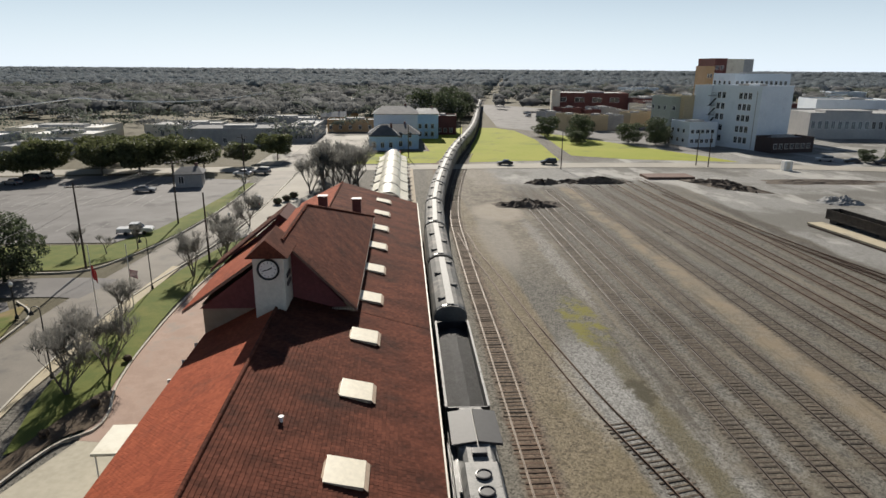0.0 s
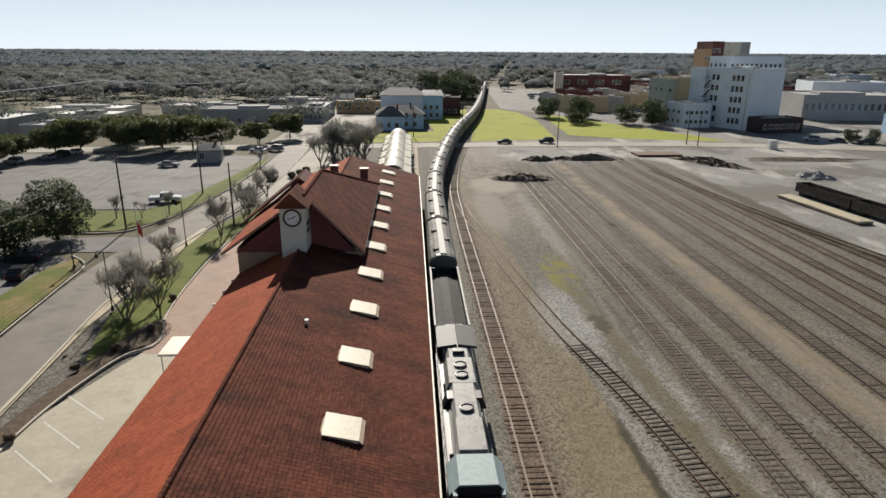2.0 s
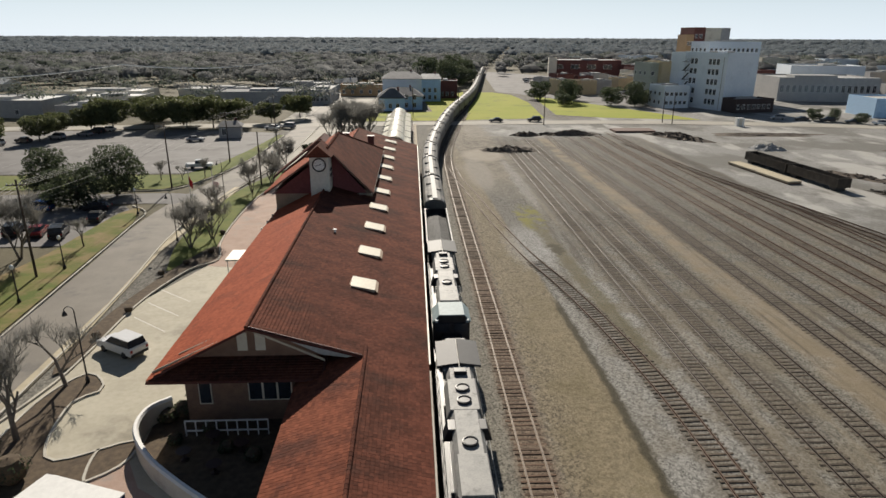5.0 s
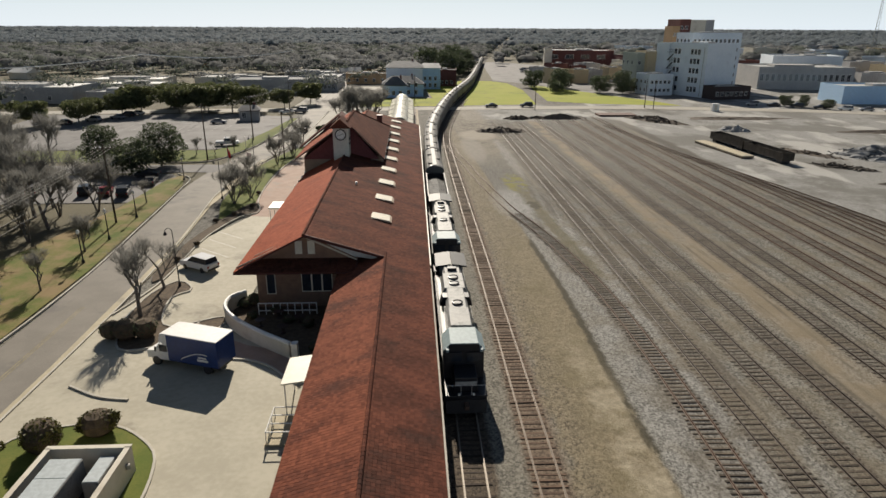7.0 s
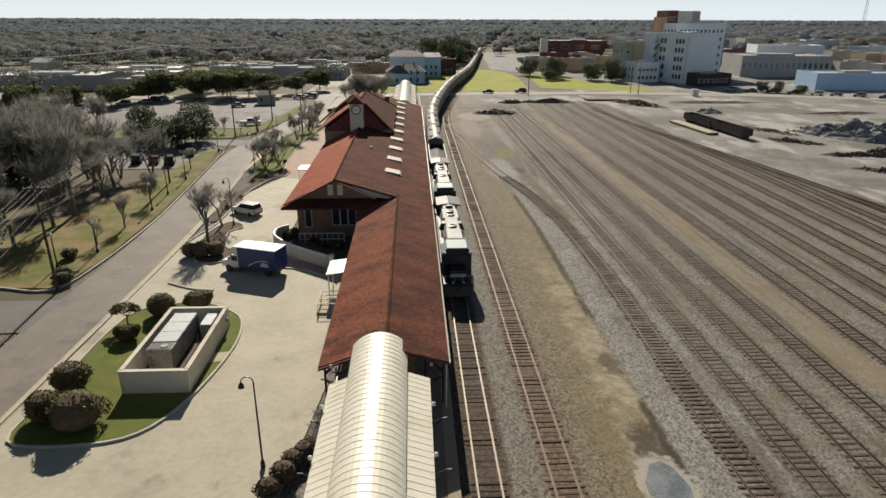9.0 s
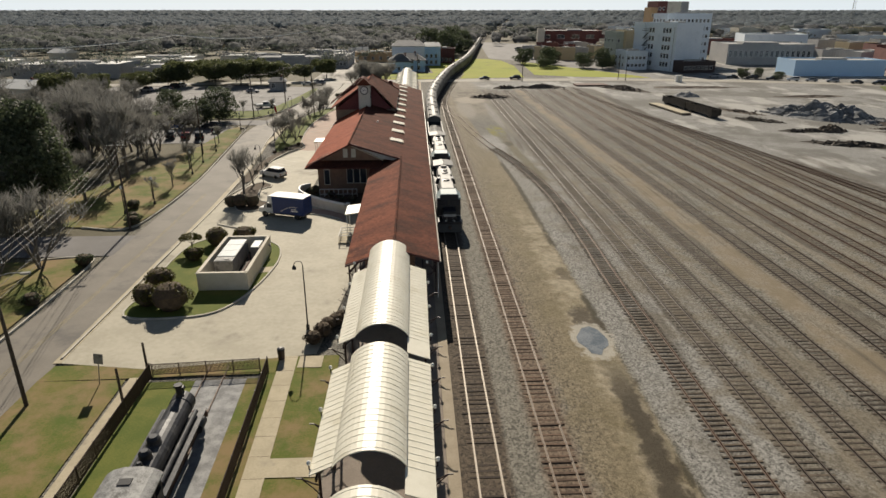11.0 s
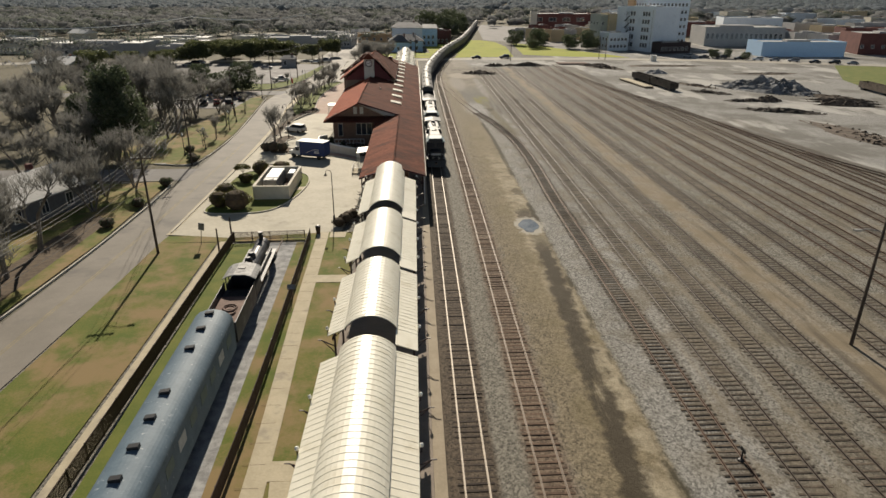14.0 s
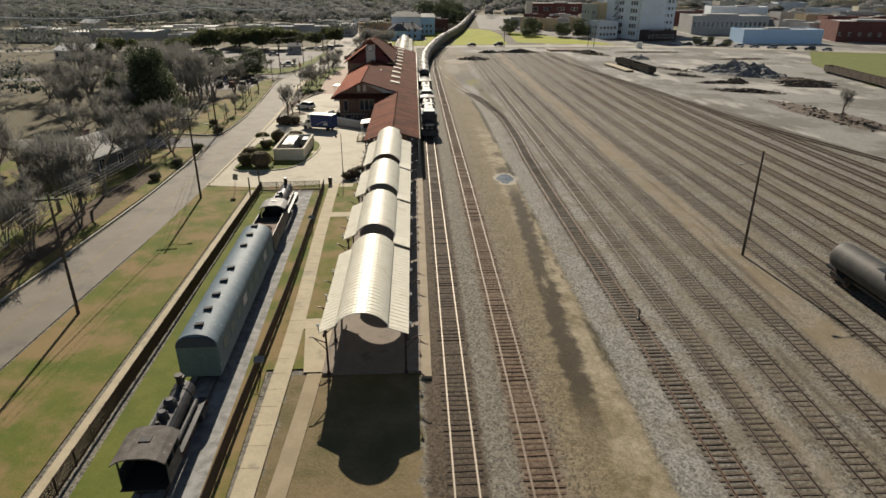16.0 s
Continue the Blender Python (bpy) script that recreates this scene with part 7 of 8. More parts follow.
for (xa, ya, ha), (xb, yb, hb) in zip(POLES, POLES[1:]):
    for off in (-0.95, -0.35, 0.35, 0.95):
        part_ = part("power_cable", cable((xa + off, ya, ha - 0.62 + GZ), (xb + off, yb, hb - 0.62 + GZ), 0.7, 0.014), M_LOCOGREY)
        tagged(part_, "thin grey overhead power cable", "cable", "power cables")
for off, z in ((0.0, 9.3), (0.1, 8.6)):
    for (xa, ya, ha), (xb, yb, hb) in zip(POLES, POLES[1:]):
        tagged(part("power_cable", cable((xa + off, ya, z), (xb + off, yb, z), 0.9, 0.018), M_BLACK), "thick dark telephone cable", "cable", "power cables")
SPANS = [(-250, 34, 13), (-176, 142, 14.5), (-118, 226, 15.5), (-66, 296, 15)]
# White colour and extra thickness stand in for sun glare on these cables.
for off in (0, 1.0):
    for a, b in zip(SPANS, SPANS[1:]):
        tagged(part("power_cable", cable((a[0], a[1] + off * 2, a[2]), (b[0], b[1] + off * 2, b[2]), 2.6, 0.17), M_WHITE), "overhead cable whitened for sun glare across the neighbourhood", "cable", "power cables")

# ---- shrubs and trees ----
def leaf_cloud(blobs, count, size, seed, flat=0.0):
    """Leaves as small bent quads scattered through ellipsoid clumps (centre, radii)."""
    r = np.random.RandomState(seed)
    w = np.array([b[1][0] * b[1][1] * b[1][2] for b in blobs]) ** 0.7
    pick = r.choice(len(blobs), count, p=w / w.sum())
    c = np.array([b[0] for b in blobs])[pick]
    rad = np.array([b[1] for b in blobs])[pick]
    d = r.normal(size=(count, 3))
    d /= np.linalg.norm(d, axis=1)[:, None]
    depth = r.uniform(0.55, 1.0, count)[:, None] ** 0.5
    p = c + d * rad * depth + r.normal(size=(count, 3)) * size * 0.3
    n = d + r.normal(size=(count, 3)) * 0.7
    n /= np.linalg.norm(n, axis=1)[:, None]
    a = np.cross(n, r.normal(size=(count, 3)))
    a /= np.linalg.norm(a, axis=1)[:, None]
    b = np.cross(n, a)
    s = (size * r.uniform(0.6, 1.3, count))[:, None]
    v = np.stack([p - a * s, p - b * s * 0.6, p + a * s, p + b * s * 0.6], 1).reshape(-1, 3)
    m = Mesh()
    m.v = v.tolist()
    m.f = [(4 * i, 4 * i + 1, 4 * i + 2, 4 * i + 3) for i in range(count)]
    return m


def raw(m, name):
    me = bpy.data.meshes.new(name)
    me.from_pydata(m.v, [], m.f)
    return me


def evergreen(m, seed, h=8.0, w=4.2, count=2200, size=0.28, label="dark green broadleaf evergreen tree", leaf=None, cone=False, low=0.3):
    r = random.Random(seed)
    t = thing("evergreen_tree", label, "tree", "evergreen trees", m=m)
    tr = Mesh()
    tr.tube((0, 0, 0), (0.1, 0, h * 0.3), 0.24, 0.18, 8).tube((0.1, 0, h * 0.3), (0, 0.1, h * 0.75), 0.18, 0.06, 7)
    blobs = [((0, 0, h * 0.58), (w * 0.42, w * 0.42, h * 0.34))]
    for k in range(26 if cone or low < 0.3 else 11):
        a, e = r.uniform(0, 6.28), r.uniform(low, 0.94)
        rr = w * 0.5 * r.uniform(0.45, 0.95) * ((1.15 - abs(e - 0.5)) if not cone else 1.25 - e)
        p = (rr * math.cos(a), rr * math.sin(a), h * e)
        tr.tube((0, 0, h * min(0.6, e * 0.6)), p, 0.07, 0.025, 5)
        blobs.append((p, (w * r.uniform(0.16, 0.28), w * r.uniform(0.16, 0.28), h * r.uniform(0.09, 0.16))))
    part("trunk", tr, M_BARK, t, "grey-brown trunk and limbs")
    part("crown", raw(leaf_cloud(blobs, count, size, seed), "crown"), leaf or M_LEAF, t, "dense leaf crown with gaps")
    return t


def bare_tree(m, seed, h=6.5, spread=0.55, label="leafless grey deciduous tree", twigs=3, shed=0):
    r = random.Random(seed)
    t = thing("bare_tree", label, "tree", "bare trees", m=m)
    tr, cr = Mesh(), Mesh()

    def sprig(p, d, length):
        """A thin twig as one narrow blade."""
        d = (d + Vector((r.uniform(-1, 1), r.uniform(-1, 1), r.uniform(-0.3, 1))) * 0.8).normalized() * length
        w = Vector((r.uniform(-1, 1), r.uniform(-1, 1), r.uniform(-1, 1))).normalized() * 0.022
        cr.quad(tuple(p - w), tuple(p + w), tuple(p + d + w * 0.4), tuple(p + d - w * 0.4))

    def grow(p, d, length, rad, level):
        bend = Vector((r.uniform(-1, 1), r.uniform(-1, 1), r.uniform(-0.2, 0.6))) * 0.18
        q = p + (d + bend).normalized() * length
        (tr if level < 2 else cr).tube(p, q, rad, rad * 0.66, 6 if level < 2 else 3, level < 2)
        if level >= 5:
            for _ in range(4 if twigs == 1 else 3):
                sprig(p.lerp(q, r.uniform(0.2, 1.0)), d, h * r.uniform(0.06, 0.13))
            return
        for k in range(r.choice((2, 3, 3)) + (1 if level >= 3 else 0)):
            out = Vector((r.uniform(-1, 1), r.uniform(-1, 1), r.uniform(0.0, 1.0)))
            nd = (d * (1 - spread) + out.normalized() * spread).normalized()
            grow(p.lerp(q, r.uniform(0.38, 1.0)), nd, length * r.uniform(0.62, 0.85), rad * 0.58, level + 1)

    for k in range(twigs):
        a = 6.28 * k / twigs + r.uniform(-0.4, 0.4)
        d = Vector((0.35 * math.cos(a), 0.35 * math.sin(a), 1)).normalized() if twigs > 1 else Vector((0, 0, 1))
        grow(Vector((0.1 * math.cos(a), 0.1 * math.sin(a), 0)), d, h * 0.34, h * (0.016 if twigs > 1 else 0.024), 0)
    part("trunk", tr, M_BARK, t, "grey bark trunk")
    part("crown", raw(cr, "crown"), M_TWIG, t, "fine bare branches and twigs")
    return t


def shrub(m, seed, rx, ry, rz, mat_=None, label="clipped round evergreen shrub", count=900, size=0.11):
    t = thing("shrub", label, "shrub", "clipped shrubs", m=m)
    r = random.Random(seed)
    blobs = [((0, 0, rz * 0.95), (rx * 0.86, ry * 0.86, rz * 0.9))] + [((rx * r.uniform(-0.5, 0.5), ry * r.uniform(-0.5, 0.5), rz * r.uniform(0.7, 1.3)), (rx * 0.5, ry * 0.5, rz * 0.5)) for _ in range(5)]
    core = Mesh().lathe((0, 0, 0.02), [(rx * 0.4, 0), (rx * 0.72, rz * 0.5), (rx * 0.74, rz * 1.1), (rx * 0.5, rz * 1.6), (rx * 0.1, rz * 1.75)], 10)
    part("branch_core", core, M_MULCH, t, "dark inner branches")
    part("foliage", raw(leaf_cloud(blobs, count, size, seed), "foliage"), mat_ or M_HEDGE, t, "dense small leaves")
    return t


for k, (x, y, rx, ry, rz) in enumerate(((-31.4, -32.2, 1.75, 1.7, 1.2), (-31.2, -36.2, 1.6, 1.5, 1.2), (-28.5, -37.2, 2.2, 1.7, 1.5), (-29.1, -19.5, 1.6, 1.5, 1.25), (-26.2, -17.7, 1.6, 1.1, 0.95), (-30.4, -24.4, 1.2, 1.1, 0.8))):
    shrub(pose(x, y, PZ + 0.05), k, rx, ry, rz, None, "clipped olive-green round shrub on the lawn island", 3200, 0.11)
tp = thing("topiary_tree", "small cloud-pruned tree on the lawn island", "tree", m=pose(-31.58, -21.64, PZ + 0.05))
part("trunk", Mesh().tube((0, 0, 0), (0.1, 0, 1.3), 0.09, 0.06).tube((0.1, 0, 1.0), (0.7, 0.2, 1.7), 0.05, 0.03).tube((0.1, 0, 1.0), (-0.6, -0.2, 1.7), 0.05, 0.03), M_BARK, tp)
part("crown", raw(leaf_cloud([((0, 0, 1.95), (1.1, 0.9, 0.4)), ((0.8, 0.3, 1.7), (0.55, 0.5, 0.3)), ((-0.8, -0.2, 1.7), (0.55, 0.5, 0.3))], 1200, 0.1, 77), "crown"), M_HEDGE, tp)
for k, (x, y, s) in enumerate(((-30.4, -3.2, 1.5), (-28.8, -2.9, 1.4), (-31.8, -3.0, 1.3), (-21.2, 3.3, 0.8), (-20.4, 4, 0.9), (-12.6, -6.4, 0.7), (-17.7, 1.7, 0.7), (-16, -0.4, 0.6), (-19.8, 0.5, 0.6), (-14, -1.4, 0.7))):
    shrub(pose(x, y, PZ + 0.02), 60 + k, s, s, s * 0.7, M_LEAF, "dark green bedding shrub by the courtyard wall", 700, 0.09)
for k, (x, y) in enumerate(((-42.9, -10.9), (-43.7, -9.2), (-42.6, -25.3), (-42.7, -35.6), (-43.3, -44), (-46.1, -3.2), (-29.7, 119.8), (-28.4, 122.7), (-27.6, 126.3))):
    shrub(pose(x, y, PZ), 80 + k, 1.1, 1.1, 0.7, M_LEAF, "untrimmed dark street-side shrub", 700, 0.13)
for k, (x, y) in enumerate(((-32.9, 33.3), (-31.2, 36.9), (-29.5, 41.2), (-32.3, 22.9), (-32.9, 17.2), (-30.3, 49.5))):
    shrub(pose(x, y, PZ + 0.06), 95 + k, 0.5, 0.5, 0.32, M_MULCH, "dry brown shrub in the mulch bed", 260, 0.08)

for k, (x, y, s) in enumerate(((-12.9, -43.3, 1.0), (-12.0, -41.2, 0.9), (-13.6, -44.6, 0.9), (-11.7, -40.2, 0.7), (-12.6, -42.0, 0.9))):
    shrub(pose(x, y, PZ), 40 + k, s, s, s * 0.7, M_MULCH, "dry dark brown shrub beside the platform walk", 700, 0.10)
bt = [bare_tree(pose(-32.83, 43.49, PZ), 1, 6.8, 0.45, "leafless multi-stemmed tree on the green lawn"), bare_tree(pose(-31.07, 47.27, PZ), 2, 6.6, 0.46, "leafless multi-stemmed tree on the green lawn"), bare_tree(pose(-31.13, 1.48, PZ), 3, 8.8, 0.5, "leafless tree in the planter bed", 1), bare_tree(pose(-31.38, 8.62, PZ), 4, 7.4, 0.5, "leafless tree beside the forecourt kerb", 1)]
NEAR_BARE = [(0, -34.7, 49.3, 0.9), (1, -32.1, 74.5, 1.0), (0, -30, 81.6, 0.95), (1, -31.3, 87.9, 1.0), (2, -34.2, 57.9, 0.7), (2, -44.5, 87.8, 0.5), (3, -48.1, 85.5, 0.5), (2, -52.2, 85.5, 0.5), (3, -57.4, 85.7, 0.5), (2, -44.5, 8.4, 0.6), (3, -45, 1.5, 0.6), (2, -45.7, 21, 0.65), (3, -47.3, 44.6, 0.7), (1, -10.3, -41.6, 0.62), (2, 93.8, -1.6, 0.9), (0, -31.2, 102, 1.0), (3, -40, 135.4, 0.6)]
for i, x, y, s in NEAR_BARE:
    copy_thing(bt[i], Matrix.Translation((x, y, PZ if x < 0 else GZ)) @ Matrix.Rotation(x * 1.7, 4, "Z") @ Matrix.Scale(s, 4))
rng = random.Random(11)


def free(x, y):
    """Whether a garden tree may stand here: not on streets, the small car park or the house."""
    return not ((-77 < x < -46 and 43 < y < 74) or (-66 < x < -49 and -47 < y < -27) or (-26 < y < -11) or (x > -52 and y > -11) or (x > -45) or (x < -64 and -48 < y < 2 and (x * 7.3 + y * 3.1) % 5 > 0.8))


planted = []
while len(planted) < 84:
    x, y = rng.uniform(-104, -46), rng.uniform(-92, 74)
    if free(x, y) and all((x - a) ** 2 + (y - b) ** 2 > 22 for a, b in planted):
        planted.append((x, y))
        copy_thing(bt[len(planted) % 4], Matrix.Translation((x, y, GZ)) @ Matrix.Rotation(rng.uniform(0, 6), 4, "Z") @ Matrix.Scale(rng.uniform(1.15, 1.85), 4))
# The row near x = -45 is added to shade the street edge.
for x, y, s in ((-55.9, 31.1, 1.6), (-59.2, 31.3, 1.5), (-73, 42, 1.5), (-57.5, 37.7, 1.3), (-46.8, -59.4, 1.4), (-48, -37.7, 1.4), (-49.5, -30.5, 1.5), (-45.2, -64, 1.4), (-45.6, -74, 1.5), (-45.2, -84, 1.45), (-45.6, -94, 1.5), (-46.4, -104, 1.4), (-60, -11.2, 1.7), (-63, -27, 1.6), (-57.6, -27, 1.5), (-66, 42, 1.6), (-70, 38, 1.7), (-78, 50, 1.7), (-79.5, 58, 1.6), (-63, 37, 1.5), (-84, 46, 1.7), (-78, 75, 1.4), (-86, 74, 1.5)):
    copy_thing(bt[int(-x) % 4], Matrix.Translation((x, y, GZ)) @ Matrix.Rotation(x, 4, "Z") @ Matrix.Scale(s, 4))
for x, y, s in ((-19.5, 133.9, 1.5), (-15.8, 144, 1.6), (-23.1, 140.7, 1.5), (-17.9, 152.3, 1.55), (-24.7, 130.7, 1.35), (-14.6, 136.4, 1.3), (-21.5, 147.9, 1.6), (-19.2, 141.8, 1.5), (-22.2, 135.6, 1.4), (-16.4, 138.6, 1.45), (-23.6, 153.6, 1.5)):
    copy_thing(bt[int(x) % 4], Matrix.Translation((x, y, GZ)) @ Matrix.Rotation(x, 4, "Z") @ Matrix.Scale(s, 4))

ev = [evergreen(pose(-55.4, 73.4, GZ), 21, 8.8, 7.6, 6000, 0.22, "dark evergreen tree beside the side street", low=0.14), evergreen(pose(-58.6, 66.4, GZ), 22, 6.6, 8.4, 5000, 0.22, "dark spreading evergreen by the side street", low=0.14), evergreen(pose(-55.4, -9.3, GZ), 23, 16.5, 11.0, 11000, 0.27, "tall glossy dark magnolia beside the street", cone=True), evergreen(pose(-91.8, 155, GZ), 24, 9.2, 12.5, 6000, 0.36, "broad olive-green live oak behind the parking lot", M_OAKLEAF)]
for i, x, y, s in ((3, -101, 133, 0.75), (3, -101.5, 142, 0.72), (3, -96, 150.5, 0.8), (3, -80.5, 157, 0.95), (3, -70.5, 155.5, 1.0), (3, -64, 160, 1.02), (3, -57, 163, 0.9), (3, -111, 128, 0.8), (3, -121, 120, 0.9), (3, -41.6, 183, 0.85), (3, -75, 166, 1.0), (3, -86, 168, 0.95), (3, -49, 172, 0.7), (1, -86.1, 176.6, 1.2), (0, -68.9, 76, 0.9), (2, -66.8, 0.4, 0.62), (0, -72.6, 35.4, 1.2), (0, -87, -29.8, 1.1), (2, -72.8, -53.1, 0.5), (1, -63, -6, 1.0),
                  (1, 54.4, 248.9, 1.2), (0, 62.8, 235.4, 1.1), (1, 69, 247.1, 1.0), (1, 79.6, 225.3, 1.1), (0, 88, 220.2, 1.1), (1, 94.3, 226.3, 0.9), (1, 59.7, 223.9, 0.7), (0, 27.4, 347.5, 1.6), (1, 21.2, 326.2, 1.7), (0, 15, 311.7, 1.7), (0, 23.3, 374.9, 1.8), (1, 11.9, 346.3, 1.9), (0, 5.7, 331.9, 1.8), (1, 134.7, 174.9, 0.6), (0, 140.1, 172.3, 0.5), (1, 146.2, 166.9, 0.5)):
    copy_thing(ev[i], Matrix.Translation((x, y, GZ)) @ Matrix.Rotation(x * 0.9, 4, "Z") @ Matrix.Scale(s, 4))

# ---- town ----
def windows_on(parent, o, u, cols, rows, w, h, dx, dz, material=None):
    """Rows of framed windows on a facade; o is the lowest, first one's corner, u the way along it."""
    o, u = Vector(o), Vector(u).normalized()
    n = Vector((u.y, -u.x, 0))
    turn = Matrix((u, -n, Vector((0, 0, 1)))).transposed().to_4x4()
    me = Mesh().box(-0.12, -0.03, -0.12, w + 0.12, 0.05, h + 0.12).data("window")
    me.materials.append(material or M_WHITE)
    gl = Mesh().box(0, -0.06, 0, w / 2 - 0.05, -0.02, h).box(w / 2 + 0.05, -0.06, 0, w, -0.02, h).data("pane")
    gl.materials.append(M_GLASS)
    for c in range(cols):
        for r in range(rows):
            wd = part("window", me, M_WHITE, parent)
            wd.matrix_basis = Matrix.Translation(o + u * (c * dx) + Vector((0, 0, r * dz))) @ turn
            part("pane", gl, M_GLASS, wd)


def block(label, x, y, w, d, h, material, rz=0.0, cols=0, rows=0, roof=None, z0=1.2, side=0, wh=1.5, ww=1.1, name="town_building"):
    """A flat-roofed building; (x, y) is its south-west corner, turned by rz degrees."""
    t = thing(name, label, "building", "town buildings", m=pose(x, y, GZ, 0, 0, rz))
    part("wall", Mesh().box(0, 0, 0, w, d, h), material, t)
    part("roof", Mesh().box(0.25, 0.25, h + 0.003, w - 0.25, d - 0.25, h + 0.05), roof or M_FLATROOF, t, "flat pale roof")
    pr = Mesh()
    for a in ((0, 0, w, 0.25), (0, d - 0.25, w, d), (0, 0.25, 0.25, d - 0.25), (w - 0.25, 0.25, w, d - 0.25)):
        pr.box(a[0], a[1], h + 0.004, a[2], a[3], h + 0.6)
    part("parapet", pr, material, t)
    hv = random.Random(int(x * 7 + y))
    if w > 8 and d > 6:
        part("roof_unit", Mesh().box(w * hv.uniform(0.2, 0.5), d * 0.3, h + 0.06, w * hv.uniform(0.6, 0.8), d * 0.6, h + 1.1), M_GREYBLD, t, "", 0.05)
    if cols:
        dx = (w - 1.2) / cols
        windows_on(t, (0.8, 0, z0), (1, 0, 0), cols, rows, min(ww, dx * 0.6), wh, dx, (h - z0) / max(rows, 1), None)
    if side:
        dy = (d - 1.2) / side
        windows_on(t, (0, d - 0.9, z0), (0, -1, 0), side, rows or 1, min(ww, dy * 0.6), wh, dy, (h - z0) / max(rows, 1), None)
    return t


hotel = block("pale blue-white multi-storey hotel with a blank side wall", 116, 203.5, 16.4, 21.0, 20.9, M_HOTEL, 23.6, 0, 5)
windows_on(hotel, (0, 17.6, 2.0), (0, -1, 0), 2, 5, 1.25, 2.0, 2.0, 3.75)
windows_on(hotel, (0, 8.6, 2.0), (0, -1, 0), 3, 5, 1.2, 2.0, 1.85, 3.75)
part("cornice", Mesh().box(-0.35, -0.05, 19.9, 0.0, 21.1, 20.3), M_HOTEL, hotel, "projecting pale cornice")
part("string_course", Mesh().box(-0.18, -0.02, 5.0, 0.0, 21.02, 5.25), M_HOTEL, hotel)
part("downpipe", Mesh().tube((-0.12, 1.6, 0.1), (-0.12, 1.6, 19.8), 0.1, 0.1, 6), M_GREYBLD, hotel)
for k in range(4):
    part("roof_housing", Mesh().box(1.5 + k * 3.8, 4.0 + k * 2.6, 20.98, 3.9 + k * 3.8, 6.6 + k * 2.6, 22.0), M_HOTEL, hotel, "white roof housing", 0.05)
block("white stair bay at the end of the hotel", 107.2, 221.5, 5.2, 8.0, 20.7, M_HOTEL, 20, 2, 5, z0=2.0, wh=1.7)
esc = thing("fire_escape", "dark steel fire escape on the hotel wall", "fire escape", m=pose(105.6, 220.4, GZ, 0, 0, 20))
for k in range(5):
    part("landing", Mesh().box(0, -1.5, 3.4 * k + 4.0, 4.2, -0.1, 3.4 * k + 4.12), M_BLACK, esc)
    part("stair", Mesh().prism([(0.2, -1.4, 3.4 * k + 0.7), (3.9, -1.4, 3.4 * k + 4.0), (3.9, -1.4, 3.4 * k + 4.2), (0.2, -1.4, 3.4 * k + 0.9)], (0, 0, 0), (0, 0.7, 0)), M_BLACK, esc)
    part("railing", Mesh().box(0, -1.55, 3.4 * k + 5.0, 4.2, -1.48, 3.4 * k + 5.08).box(0, -1.55, 3.4 * k + 4.5, 4.2, -1.48, 3.4 * k + 4.56), M_BLACK, esc)
block("low white two-storey annexe with small windows", 96.6, 212.6, 11.0, 12.0, 8.3, M_HOTEL, 8, 5, 2, z0=1.6, side=3, wh=1.2)
block("tan windowless brick building beside the hotel", 100.6, 228, 8.2, 12.0, 16.9, M_TAN, 8)
block("grey-green building with tall windows beside the tan one", 96.4, 230, 4.0, 14.0, 16.2, plain("grey_green_render", (0.38, 0.40, 0.34), 0.8), 8, 1, 3, z0=3, side=3)
block("taller white hotel block with a row of top windows", 123.5, 237, 25.5, 13.0, 24.7, M_HOTEL, 10, 11, 6, z0=2.2, side=4)
block("brown brick end of the tall tower", 127.2, 262, 5.4, 14.0, 30.7, M_REDBRICK, 3, 2, 7, z0=3)
block("cream middle of the tall tower", 132.8, 262.6, 7.6, 14.0, 30.5, M_CREAM, 3)
block("dark grey end of the tall tower", 140.5, 263, 4.2, 14.0, 30.5, M_GREYBLD, 3)
block("orange brick wing of the tall tower", 123.4, 261, 3.6, 9.0, 27.5, M_ORANGE, 3, 2, 6, z0=3)
block("long white town hall building with arched windows", 159.9, 242.3, 43.0, 30.4, 9.7, M_GREYBLD, -8, 16, 1, z0=4.0, wh=3.0, ww=1.4)
block("white stepped storefront behind the long building", 188, 282, 34, 24, 13.2, M_HOTEL, -14, 10, 1, z0=8)
block("pale blue low warehouse with an arched door", 161, 181.5, 39, 17, 6.2, M_HOUSEBLUE, -4, 0, 0)
block("red brick warehouse behind the blue one", 214.9, 191.3, 48.0, 27.6, 9.4, M_REDBRICK, -14, 10, 1, z0=3)
# The hotel's shade is put into the garage's dark brick colour.
block("dark brick garage in the shade of the hotel", 117.6, 196, 17, 8, 4.6, plain("shaded_brick", (0.06, 0.042, 0.04), 0.85), 12, 7, 1, z0=1.5)
block("dark red brick hall with wide windows", 85.5, 366.2, 41.4, 35.9, 12.6, M_REDBRICK, -8, 4, 1, z0=8, wh=2.4, ww=5)
block("pale corner tower of the brick hall", 81.9, 363.1, 4.9, 8.3, 13.9, M_CREAM, -8)
rng = random.Random(3)
for k in range(9):
    block("row of flat-roofed main street shops", 113 + k * 4.4, 294 + k * 13.2, 15, 12.4, rng.uniform(7, 10.5), rng.choice((M_HOTEL, M_GREYBLD, M_TAN, M_REDBRICK, M_CREAM)), 24, 3, 2, side=3, z0=1.4)
